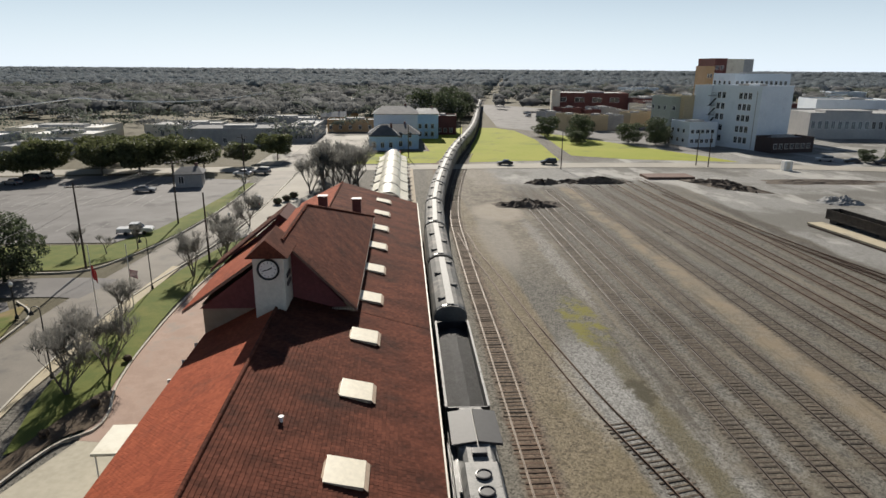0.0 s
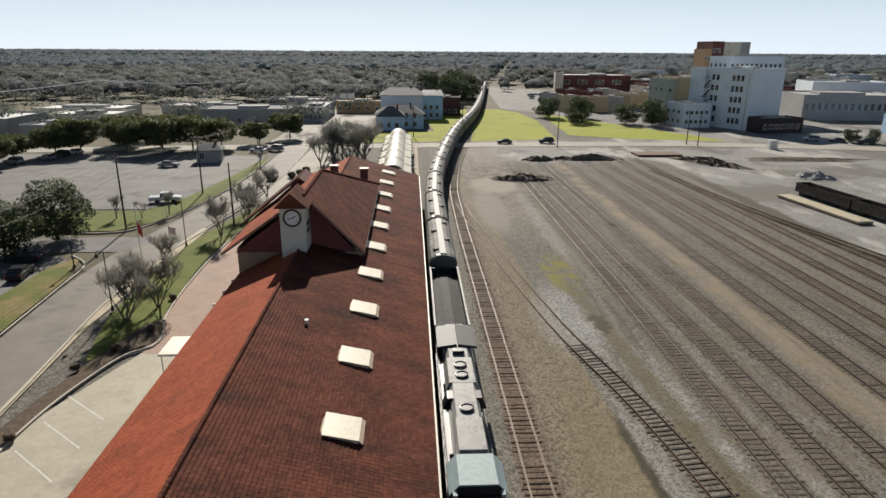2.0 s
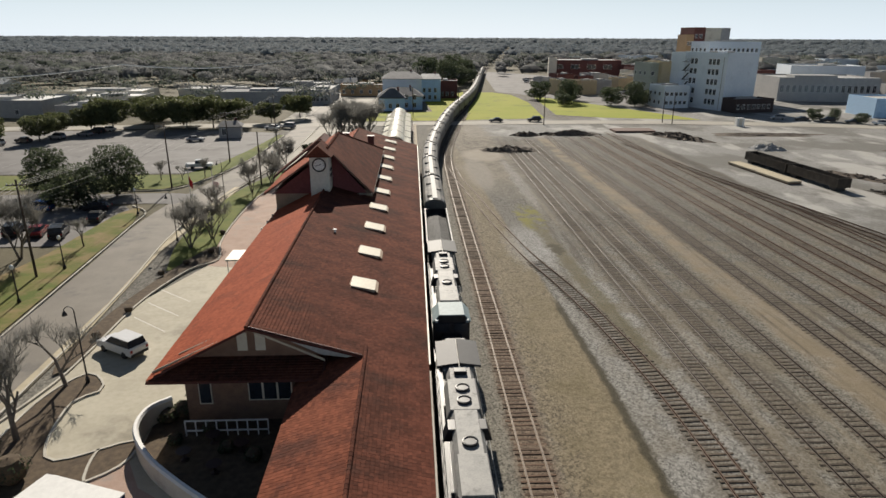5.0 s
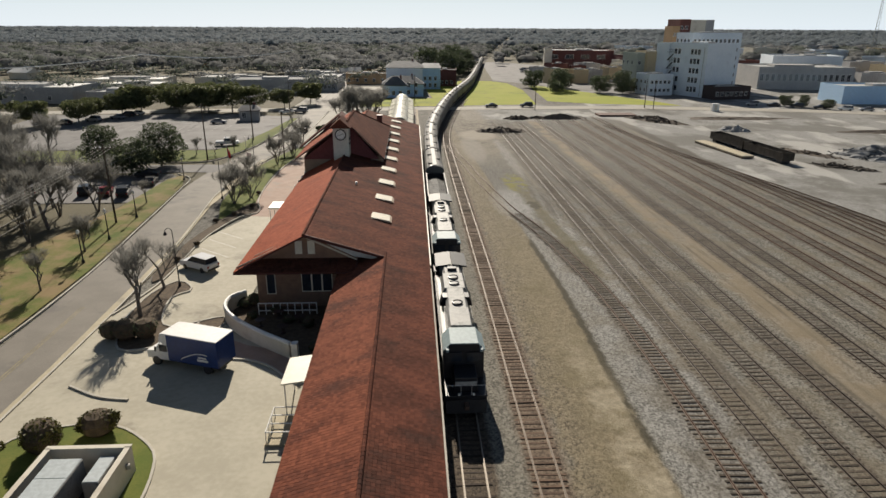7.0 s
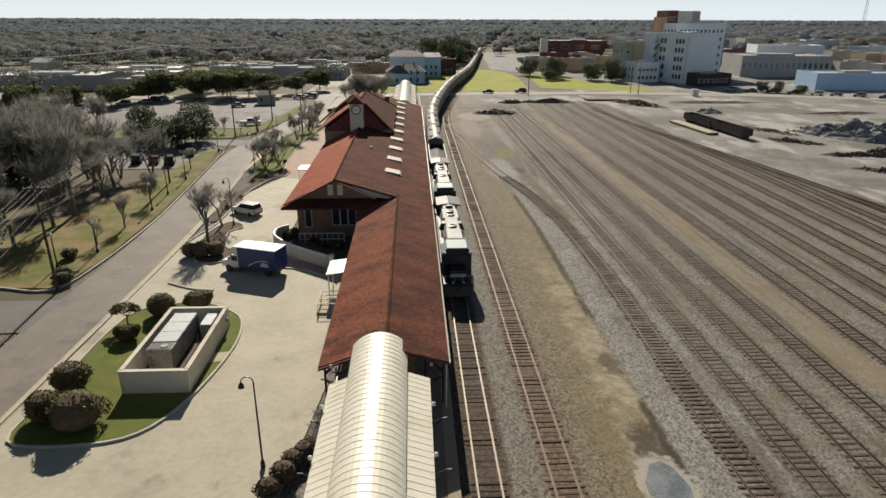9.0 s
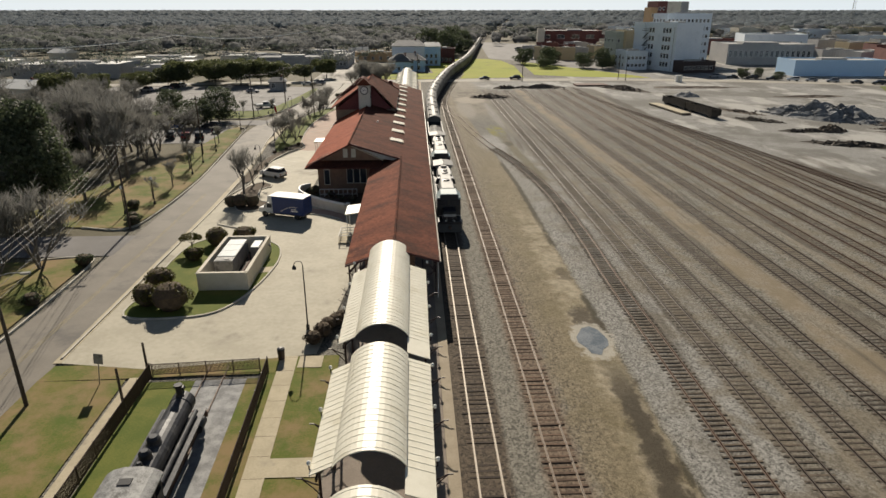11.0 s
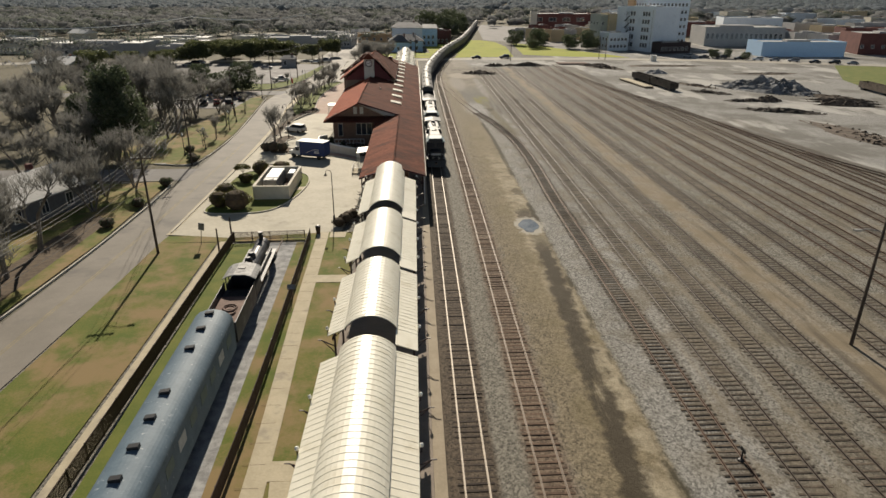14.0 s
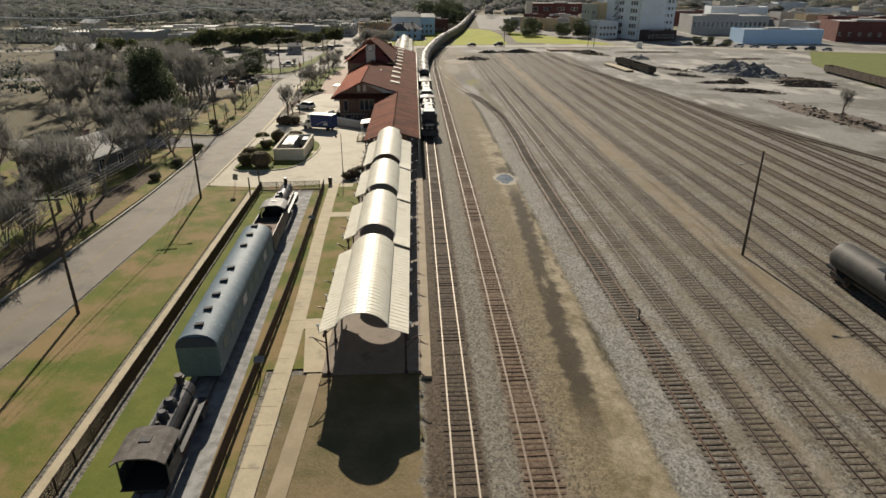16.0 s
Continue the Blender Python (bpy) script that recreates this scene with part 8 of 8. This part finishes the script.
for k in range(44):
    x, y = rng.uniform(64, 440), rng.uniform(312, 670)
    if x - 0.19 * y < 20:
        x += 80
    block("distant flat-roofed town building", x, y, rng.uniform(12, 34), rng.uniform(10, 24), rng.uniform(4.5, 10), rng.choice((M_HOTEL, M_GREYBLD, M_TAN, M_REDBRICK, M_CREAM, M_GREYBLD)), rng.uniform(-12, 25), rng.choice((0, 0, 4)), 1, rng.choice((M_FLATROOF, M_TOWNROOF, M_TOWNROOF, M_WHITE)), z0=1.4)
for k in range(26):
    x, y = 216 + (k % 7) * 31 + rng.uniform(-6, 6), 226 + (k // 7) * 27 + rng.uniform(-4, 4)
    block("low flat-roofed town building", x, y, rng.uniform(16, 26), rng.uniform(12, 19), rng.uniform(4.5, 9), rng.choice((M_HOTEL, M_GREYBLD, M_TAN, M_REDBRICK, M_REDBRICK, M_GREYBLD)), rng.uniform(-12, 4), 4 if k % 3 == 0 else 0, 1, rng.choice((M_FLATROOF, M_TOWNROOF, M_TOWNROOF, M_WHITE)), z0=1.4)
for k in range(10):
    block("low dark brick town building", 68 + (k % 5) * 11 + rng.uniform(-2, 2), 268 + (k // 5) * 44 + (k % 5) * 5, rng.uniform(8, 11), rng.uniform(10, 16), rng.uniform(4.5, 7.5), rng.choice((M_GREYBLD, M_TAN, M_REDBRICK, M_REDBRICK)), 12, 0, 1, rng.choice((M_FLATROOF, M_TOWNROOF, M_TOWNROOF)), z0=1.4)
for x, y, w, d, h, mm, rf in ((-172, 183.9, 44, 25, 5.3, M_GREYBLD, M_WHITE), (-142.4, 223.6, 32, 20, 5.1, M_CREAM, M_WHITE), (-117.7, 173.5, 13, 22, 4.8, M_GREYBLD, M_FLATROOF), (-79.7, 216.9, 32, 22, 5.5, M_GREYBLD, M_DARKROOF), (-46.9, 230.4, 10, 34, 5.1, M_GREYBLD, M_FLATROOF), (-36.5, 267.4, 22, 13, 4.6, M_ORANGE, M_FLATROOF), (-101.9, 240.4, 27, 20, 4.8, M_CREAM, M_FLATROOF), (-67.2, 270.7, 25, 17, 5.0, M_GREYBLD, M_FLATROOF), (4.6, 256.5, 13, 13, 7.2, M_REDBRICK, M_DARKROOF), (-207.6, 198.9, 27, 22, 5.5, M_CREAM, M_WHITE), (-128.4, 208, 23, 17, 4.6, M_CREAM, M_WHITE)):
    block("low flat-roofed building among trees", x, y, w, d, h, mm, rng.uniform(-4, 4), 5, 1, rf, z0=1.2)


def gabled(label, x, y, w, d, h, rise, wall, roof, rz=0.0, cols=3, hip=0.0, name="house"):
    """A house with a pitched roof, its ridge along local x; (x, y) is the middle."""
    t = thing(name, label, "house", "houses", m=pose(x, y, GZ, 0, 0, rz))
    part("wall", Mesh().box(-w / 2, -d / 2, 0, w / 2, d / 2, h), wall, t)
    r = Mesh()
    a, b = w / 2 + 0.5, d / 2 + 0.5
    r.v = [(-a, -b, h), (a, -b, h), (a, b, h), (-a, b, h), (-a + hip, 0, h + rise), (a - hip, 0, h + rise), (-a, -b, h - 0.15), (a, -b, h - 0.15), (a, b, h - 0.15), (-a, b, h - 0.15)]
    r.f = [(0, 1, 5, 4), (2, 3, 4, 5), (3, 0, 4), (1, 2, 5), (0, 6, 7, 1), (1, 7, 8, 2), (2, 8, 9, 3), (3, 9, 6, 0), (6, 9, 8, 7)]
    part("roof", r, roof, t)
    if cols:
        windows_on(t, (-w / 2 + 0.8, -d / 2, 1.0), (1, 0, 0), cols, 1 if h < 5 else 2, 1.0, 1.6, (w - 1.2) / cols, 3.0)
    part("chimney", Mesh().box(w * 0.2, 0.3, h + rise * 0.4, w * 0.2 + 0.7, 1.0, h + rise + 0.7), M_REDBRICK, t)
    return t


gabled("pale blue house with a dark hipped roof", -7.5, 215, 16.8, 12.4, 5.1, 2.9, M_HOUSEBLUE, M_DARKROOF, 0, 5, 4.5)
gabled("small pale blue porch wing with a dark roof", -10.6, 208.6, 9.5, 6.9, 4.8, 3.2, M_HOUSEBLUE, M_DARKROOF, 0, 3, 4.2)
gabled("large white two-storey house behind the blue one", -7, 233.2, 15.8, 16.6, 10.6, 2.4, M_HOTEL, M_DARKROOF, 0, 6, 3.5)
gabled("pale blue two-storey house with white porch", 5.1, 248.1, 8.4, 13.8, 9.5, 1.8, M_HOUSEBLUE, M_FLATROOF, 0, 3, 1)
gabled("weathered grey house with pale metal roof", -57.5, -37.5, 13.5, 11.0, 3.2, 2.2, plain("grey_siding", (0.14, 0.14, 0.145), 0.8), plain("weathered_metal_roof", (0.36, 0.36, 0.35), 0.8), 72, 3)
gabled("grey shed in the yellowed yard", -64.4, -56.1, 7.4, 8.3, 2.9, 1.8, M_ORANGE, M_RUSTBROWN, 10, 1)
gabled("small booth with a dark roof in the lot", -53.7, 141.6, 5.7, 5.8, 3.2, 1.3, M_GREYBLD, M_DARKROOF, 10, 1, 1.5, "kiosk")
for k in range(60):
    a = rng.random()
    x, y = rng.uniform(-440, -30), rng.uniform(295, 790)
    if k % 5 == 0:
        x, y = rng.uniform(-198, -112), rng.uniform(-35, 160)
    gabled("distant small house among bare trees", x, y, rng.uniform(10, 18), rng.uniform(8, 12), 3.4, rng.uniform(1.8, 2.8), rng.choice((M_CREAM, M_WHITE, M_GREYBLD, M_ORANGE)), rng.choice((M_FLATROOF, M_DARKROOF, M_DARKROOF, M_WHITE)), rng.uniform(-30, 30), 2 if k % 3 == 0 else 0)
# far lattice mast
mast = thing("radio_mast", "tall thin lattice radio mast", "mast", m=pose(364.46, 452.55, GZ))
mm = Mesh()
for sx, sy in ((-1, -1), (1, -1), (0, 1)):
    mm.tube((sx * 1.6, sy * 1.6, 0), (sx * 0.3, sy * 0.3, 62), 0.12, 0.08, 5)
for k in range(20):
    s = 1.6 - 1.3 * k / 20
    z = k * 3.1
    mm.tube((-s, -s, z), (s, -s, z + 3), 0.06, 0.06, 4).tube((s, -s, z), (0, s, z + 3), 0.06, 0.06, 4)
part("lattice", mm, M_LOCOGREY, mast)

# ---- heaps and stored things in the gravel lot ----
def heap(label, x, y, rx, ry, h, material, seed, chunks=0, name="rubble_heap", rz=0.0):
    """An uneven tipped heap with a ragged foot and loose pieces; rz turns it in plan."""
    r = random.Random(seed)
    m = Mesh()
    n, k = 44, 14
    turn = Matrix.Translation((x, y, 0)) @ Matrix.Rotation(radians(rz), 4, "Z")
    for j in range(k + 1):
        f = j / k
        for i in range(n):
            a = 6.28319 * i / n
            cu, cv = math.cos(a), math.sin(a)
            wob = 1 + 0.34 * noise.noise((cu * 1.7 + seed, cv * 1.7, 0.4)) + 0.16 * noise.noise((cu * 5 + seed, cv * 5, f * 4))
            q = (1 - f) * wob
            z = h * (1 - (1 - f) ** 1.6) * (0.62 + 0.75 * noise.noise((q * cu * 2.6 + seed, q * cv * 2.6, 1.3))) + 0.3 * h * noise.noise((q * cu * 9 + seed, q * cv * 9, 4.1)) * min(1, f * 4)
            m.v.append(tuple(turn @ Vector((rx * q * cu, ry * q * cv, GZ - 0.03 + max(0, z)))))
    m.f = [(j * n + i, j * n + (i + 1) % n, (j + 1) * n + (i + 1) % n, (j + 1) * n + i) for j in range(k) for i in range(n)]
    for c in range(chunks):
        a, q = r.uniform(0, 6.28), r.uniform(0.1, 1.05)
        w = r.uniform(0.12, 0.42)
        c0 = turn @ Matrix.Translation((rx * q * math.cos(a), ry * q * math.sin(a), GZ + h * max(0.0, 1 - q) * 0.75 + w * 0.1)) @ Euler((r.uniform(-0.6, 0.6), r.uniform(-0.6, 0.6), r.uniform(0, 3))).to_matrix().to_4x4()
        m.box(-w * r.uniform(0.6, 2.2), -w * 0.6, -w * 0.3, w * r.uniform(0.6, 2.2), w * 0.6, w * 0.3, c0)
    return tagged(part(name, m, material), label, "heap", "yard heaps", "stuff")


M_SPOIL = surface("brown_spoil", (0.062, 0.047, 0.036), (0.15, 0.118, 0.092), 0.7, 0.9, fine=6, depth=0.1, bump=0.7)
heap("dark dirt and sleeper debris mound at the track ends", 20.6, 117.4, 7.2, 3.4, 1.5, M_SPOIL, 1, 24)
heap("dark dirt mound across the track ends", 29.4, 142.6, 4.4, 2.7, 1.5, M_SPOIL, 2, 10)
heap("long dark dirt bank across the track ends", 41.6, 143.4, 9.6, 2.6, 1.7, M_SPOIL, 3, 24)
heap("heap of old dark sleepers and dirt on gravel", 71.6, 137.6, 10.6, 3.4, 1.7, M_SPOIL, 4, 40, rz=-58)
heap("pale gravel heap on the open lot", 87.4, 118.4, 4.6, 3.8, 1.6, M_GRAVEL, 5)
heap("large grey heap of broken concrete", 107.4, 74.4, 17.5, 9.0, 4.4, M_RUBBLE, 6, 260, rz=-52)
heap("low brown apron of spoil beside the concrete heap", 117.5, 59.5, 9.0, 4.0, 0.8, M_SPOIL, 17, 20, rz=-40)
heap("low dark pile of broken sleepers on gravel", 86.2, 68.6, 6.6, 2.0, 0.8, M_DIRTDARK, 21, 40, rz=-40)
heap("scattered brown planks and debris on gravel", 88.6, 84.0, 8.4, 2.4, 0.5, M_SPOIL, 24, 70, rz=-62)
heap("low dark scrap pile on gravel", 90.5, 53.4, 6.6, 2.4, 0.8, M_DIRTDARK, 22, 40)
heap("dark mound of tipped soil on gravel", 95.8, 53.2, 3.4, 2.6, 2.2, M_SPOIL, 25, 10)
heap("long low black scrap pile on gravel", 91.2, 36.6, 9.4, 2.9, 1.0, M_DIRTDARK, 7, 60, rz=-24)
for off in (0.0, 4.2, 8.4):
    heap("long windrow of dark brown spoil", 113.6 + off * 0.45, 44.6 + off, 9.6, 1.5, 1.0, M_SPOIL, 9 + int(off), 30, "spoil_windrow", -18)
heap("broad low weedy spoil bank beside the dust track", 93.4, 1.4, 5.6, 21.5, 0.5, M_SPOIL, 8, 150, rz=10)
heap("brown dirt patch before the town", 99.8, 142.7, 16.8, 4.2, 0.6, M_SPOIL, 10)
heap("brown dirt patch before the town", 128.1, 115.4, 12.6, 3.4, 0.6, M_SPOIL, 11)
mt = thing("mat_stack", "stack of rusty red steel panels on gravel", "stack")
for k in range(4):
    part("panel", Mesh().box(57, 147 + k * 0.05, GZ + k * 0.16, 69.2, 153 - k * 0.05, GZ + k * 0.16 + 0.13), M_RUSTBROWN, mt)


def low_car(x, y, rz, length, material, label, h=1.5):
    t = thing("flat_wagon", label, "freight car", "stored wagons", m=pose(x, y, GZ, 0, 0, rz))
    part("deck", Mesh().box(-1.4, 0, 0.7, 1.4, length, 0.95), material, t, "", 0.03)
    for sx in (-1.38, 1.3):
        part("side", Mesh().box(sx, 0, 0.95, sx + 0.08, length, 0.95 + h), material, t)
    for y0 in (0.0, length - 0.08):
        part("end", Mesh().box(-1.3, y0, 0.95, 1.3, y0 + 0.08, 0.95 + h), material, t)
    for y0 in (1.6, length - 1.6):
        part("bogie", Mesh().box(-1.0, y0 - 0.9, 0.0, 1.0, y0 + 0.9, 0.68), M_BLACK, t, "", 0.05)
    return t


low_car(76.4, 72.4, 4.6, 14.4, M_DIRTDARK, "dark rusty gondola standing on gravel", 1.5)
low_car(75.2, 87.3, 4.6, 14.4, M_DIRTDARK, "dark rusty gondola standing on gravel", 1.5)
pl2 = thing("concrete_slab", "long pale concrete slab beside the stored gondolas", "slab", m=pose(70.9, 78.6, GZ, 0, 0, 5.2))
part("slab", Mesh().box(-1.5, 0, 0.28, 1.5, 20.5, 0.62), M_WALKWAY, pl2, "", 0.03)
part("bearer", Mesh().box(-1.4, 0.1, 0, 1.4, 20.3, 0.27), M_RUSTBROWN, pl2, "rusty steel bearer under the slab")
low_car(134.7, 38.9, -5.8, 36.7, M_SPOIL, "long rusty container row by the park", 1.6)
tc = thing("tank_car", "dark grey tank car on a yard track", "freight car", m=pose(41.2, -97.2, -0.02))
tk_m = Mesh().lathe((0, 0, 2.45), [(0.4, 0), (1.1, 0.15), (1.42, 0.5), (1.46, 1.0), (1.46, 14.6), (1.42, 15.1), (1.1, 15.45), (0.4, 15.6)], 24, "y")
tk_m.smooth = True
part("tank", tk_m, surface("dark_tank_paint", (0.035, 0.035, 0.036), (0.06, 0.058, 0.056), 0.7, 0.65, stain=(0.085, 0.07, 0.06), stain_scale=0.6), tc, "long dark cylindrical tank")
part("dome", Mesh().lathe((0, 7.8, 3.85), [(0.6, 0), (0.6, 0.45), (0.4, 0.55)], 14), M_BLACK, tc)
part("frame", Mesh().box(-0.7, -0.6, 0.75, 0.7, 16.2, 1.05), M_BLACK, tc)
part("platform", Mesh().box(-1.3, 7.0, 3.95, 1.3, 8.6, 4.0), M_BLACK, tc)
bogie(tc, 2.0)
bogie(tc, 13.6)
st_sw = thing("switch_stand", "small dark switch stand beside the track", "switch stand", m=pose(17.52, -89.71, GZ))
part("stand", Mesh().lathe((0, 0, 0), [(0.25, 0), (0.2, 0.1), (0.06, 0.15), (0.05, 0.9)], 8).box(-0.02, -0.3, 0.7, 0.02, 0.3, 1.0), M_BLACK, st_sw)
ub = thing("utility_cabinet", "white railway utility cabinet on gravel", "cabinet", m=pose(101.85, 161.39, GZ))
part("cabinet", Mesh().box(-1.2, -0.8, 0, 1.2, 0.8, 2.6), M_WHITE, ub, "", 0.05)
part("door", Mesh().box(-0.5, -0.83, 0.2, 0.5, -0.801, 2.3), M_CREAM, ub)

# ---- woods to the horizon ----
def woods(name, label, pts, quads, size, hgt, material, seed, ring=7):
    """Trees as uneven domed crowns with open clumps round them; pts is an array of plan places."""
    r = np.random.RandomState(seed)
    k = len(pts)
    h = hgt * (r.uniform(0.8, 1.15, k) if ring else r.uniform(0.6, 1.25, k))
    wide = h * (r.uniform(0.65, 0.95, k) if ring else r.uniform(0.48, 0.8, k))
    c = np.stack([pts[:, 0], pts[:, 1], GZ + h * 0.58], 1)[:, None]
    rad = np.stack([wide, wide, h * 0.4], 1)[:, None]
    cv, cn, faces = np.zeros((0, 3)), np.zeros((0, 3)), []
    if ring:
        # crown: two uneven rings, a skirt and a top
        ang = 2 * math.pi * np.arange(ring) / ring
        dome = np.concatenate([np.stack([np.cos(ang + t) * w, np.sin(ang + t) * w, np.full(ring, z)], 1) for w, z, t in ((0.7, -0.85, 0.0), (0.95, 0.0, 0.3), (0.62, 0.62, 0.1))] + [np.array([[0, 0, 0.92]])])
        nv = len(dome)
        bulge = r.uniform(0.5, 0.98, (k, nv, 1))
        cv = (c + dome[None] * rad * bulge).reshape(-1, 3)
        face = []
        for q in range(2):
            for i in range(ring):
                face.append((q * ring + i, q * ring + (i + 1) % ring, (q + 1) * ring + (i + 1) % ring, (q + 1) * ring + i))
        caps = [(2 * ring + i, 2 * ring + (i + 1) % ring, nv - 1) for i in range(ring)]
        base = (np.arange(k) * nv)[:, None, None]
        faces = (base + np.array(face)[None]).reshape(-1, 4).tolist() + (base + np.array(caps)[None]).reshape(-1, 3).tolist()
        cn = np.broadcast_to(dome / np.linalg.norm(dome, axis=1)[:, None] * 0.55 + np.array((0, 0, 1.0)), (k, nv, 3)).reshape(-1, 3)
    # clumps of twigs outside the crown
    d = r.normal(size=(k, quads, 3))
    d[..., 2] = np.abs(d[..., 2]) * 0.9 - 0.15
    d /= np.linalg.norm(d, axis=2)[..., None]
    p = c + d * rad * r.uniform(0.66 if ring else 0.15, 1.12, (k, quads, 1))
    n = d + r.normal(size=d.shape) * 0.6
    n /= np.linalg.norm(n, axis=2)[..., None]
    a = np.cross(n, r.normal(size=d.shape))
    a /= np.linalg.norm(a, axis=2)[..., None]
    b = np.cross(n, a)
    s = size * r.uniform(0.4, 1.2, (k, quads, 1))
    v = np.stack([p - a * s, p - b * s * 0.55, p + a * s, p + b * s * 0.7], 2).reshape(-1, 3)
    v[:, 2] = np.maximum(v[:, 2], GZ)
    m = bpy.data.meshes.new(name)
    m.from_pydata(cv.tolist() + v.tolist(), [], faces + (np.arange(len(v)).reshape(-1, 4) + len(cv)).tolist())
    m.materials.append(material)
    m.polygons.foreach_set("use_smooth", [True] * len(m.polygons))
    m.normals_split_custom_set_from_vertices(cn.tolist() + np.repeat((d * 0.55 + np.array((0, 0, 1.0))).reshape(-1, 3), 4, axis=0).tolist())
    return tagged(new(name, m), label, "woods", kind="stuff")


def scatter(count, x0, x1, y0, y1, seed, keep):
    r = np.random.RandomState(seed)
    p = np.stack([r.uniform(x0, x1, count), r.uniform(y0, y1, count)], 1)
    return p[[keep(x, y, r.rand()) for x, y in p]]


def clear(x, y):
    """How thick the woods stand at a place, from 0 to 1."""
    rail = 0.0 if y < 174 else (y - 174) * 0.17 + 9
    if -9 < x - rail < (12 if y < 380 else 7):
        return 0.0
    if x > rail:
        if y < 176:
            return 0.0
        return (0.0 if y < 400 else 0.2) if y < 630 and x < 460 else 0.8
    if y < 174:
        return 0.5 if x < -134 else 0.0
    if y < 295:
        return 0.38 if -24 > x > -210 else (0.0 if x > -24 else 0.7)
    return 0.85


near = lambda x, y, q: q < clear(x, y)
PA = scatter(7400, -560, 560, -90, 740, 1, near)
PN, PA = PA[PA[:, 1] < 330], PA[PA[:, 1] >= 330]
woods("near_street_woods", "leafless grey trees among houses", PN[::2], 90, 0.6, 10.0, M_WOODS, 12, 0)
woods("near_street_evergreens", "dark evergreen trees among houses", PN[1::2], 90, 0.6, 9.5, M_WOODS_GREEN, 13, 0)
PG = scatter(44, -150, -97, 2, 72, 31, lambda x, y, q: x < -100 or y < 40)
woods("garden_woods", "leafless grey trees round far gardens", PG[::2], 90, 0.6, 9.0, M_WOODS, 32, 0)
woods("garden_evergreens", "dark evergreen trees round far gardens", PG[1::2], 90, 0.6, 8.5, M_WOODS_GREEN, 33, 0)
woods("near_woods", "leafless grey woods among houses", PA[::2], 40, 0.8, 10.5, M_WOODS, 2)
woods("near_evergreens", "dark evergreen trees among houses", PA[1::4], 40, 0.8, 10.5, M_WOODS_GREEN, 3)
woods("near_bare_woods", "brownish leafless tree crowns", PA[3::4], 40, 0.75, 9.5, M_WOODS, 4)
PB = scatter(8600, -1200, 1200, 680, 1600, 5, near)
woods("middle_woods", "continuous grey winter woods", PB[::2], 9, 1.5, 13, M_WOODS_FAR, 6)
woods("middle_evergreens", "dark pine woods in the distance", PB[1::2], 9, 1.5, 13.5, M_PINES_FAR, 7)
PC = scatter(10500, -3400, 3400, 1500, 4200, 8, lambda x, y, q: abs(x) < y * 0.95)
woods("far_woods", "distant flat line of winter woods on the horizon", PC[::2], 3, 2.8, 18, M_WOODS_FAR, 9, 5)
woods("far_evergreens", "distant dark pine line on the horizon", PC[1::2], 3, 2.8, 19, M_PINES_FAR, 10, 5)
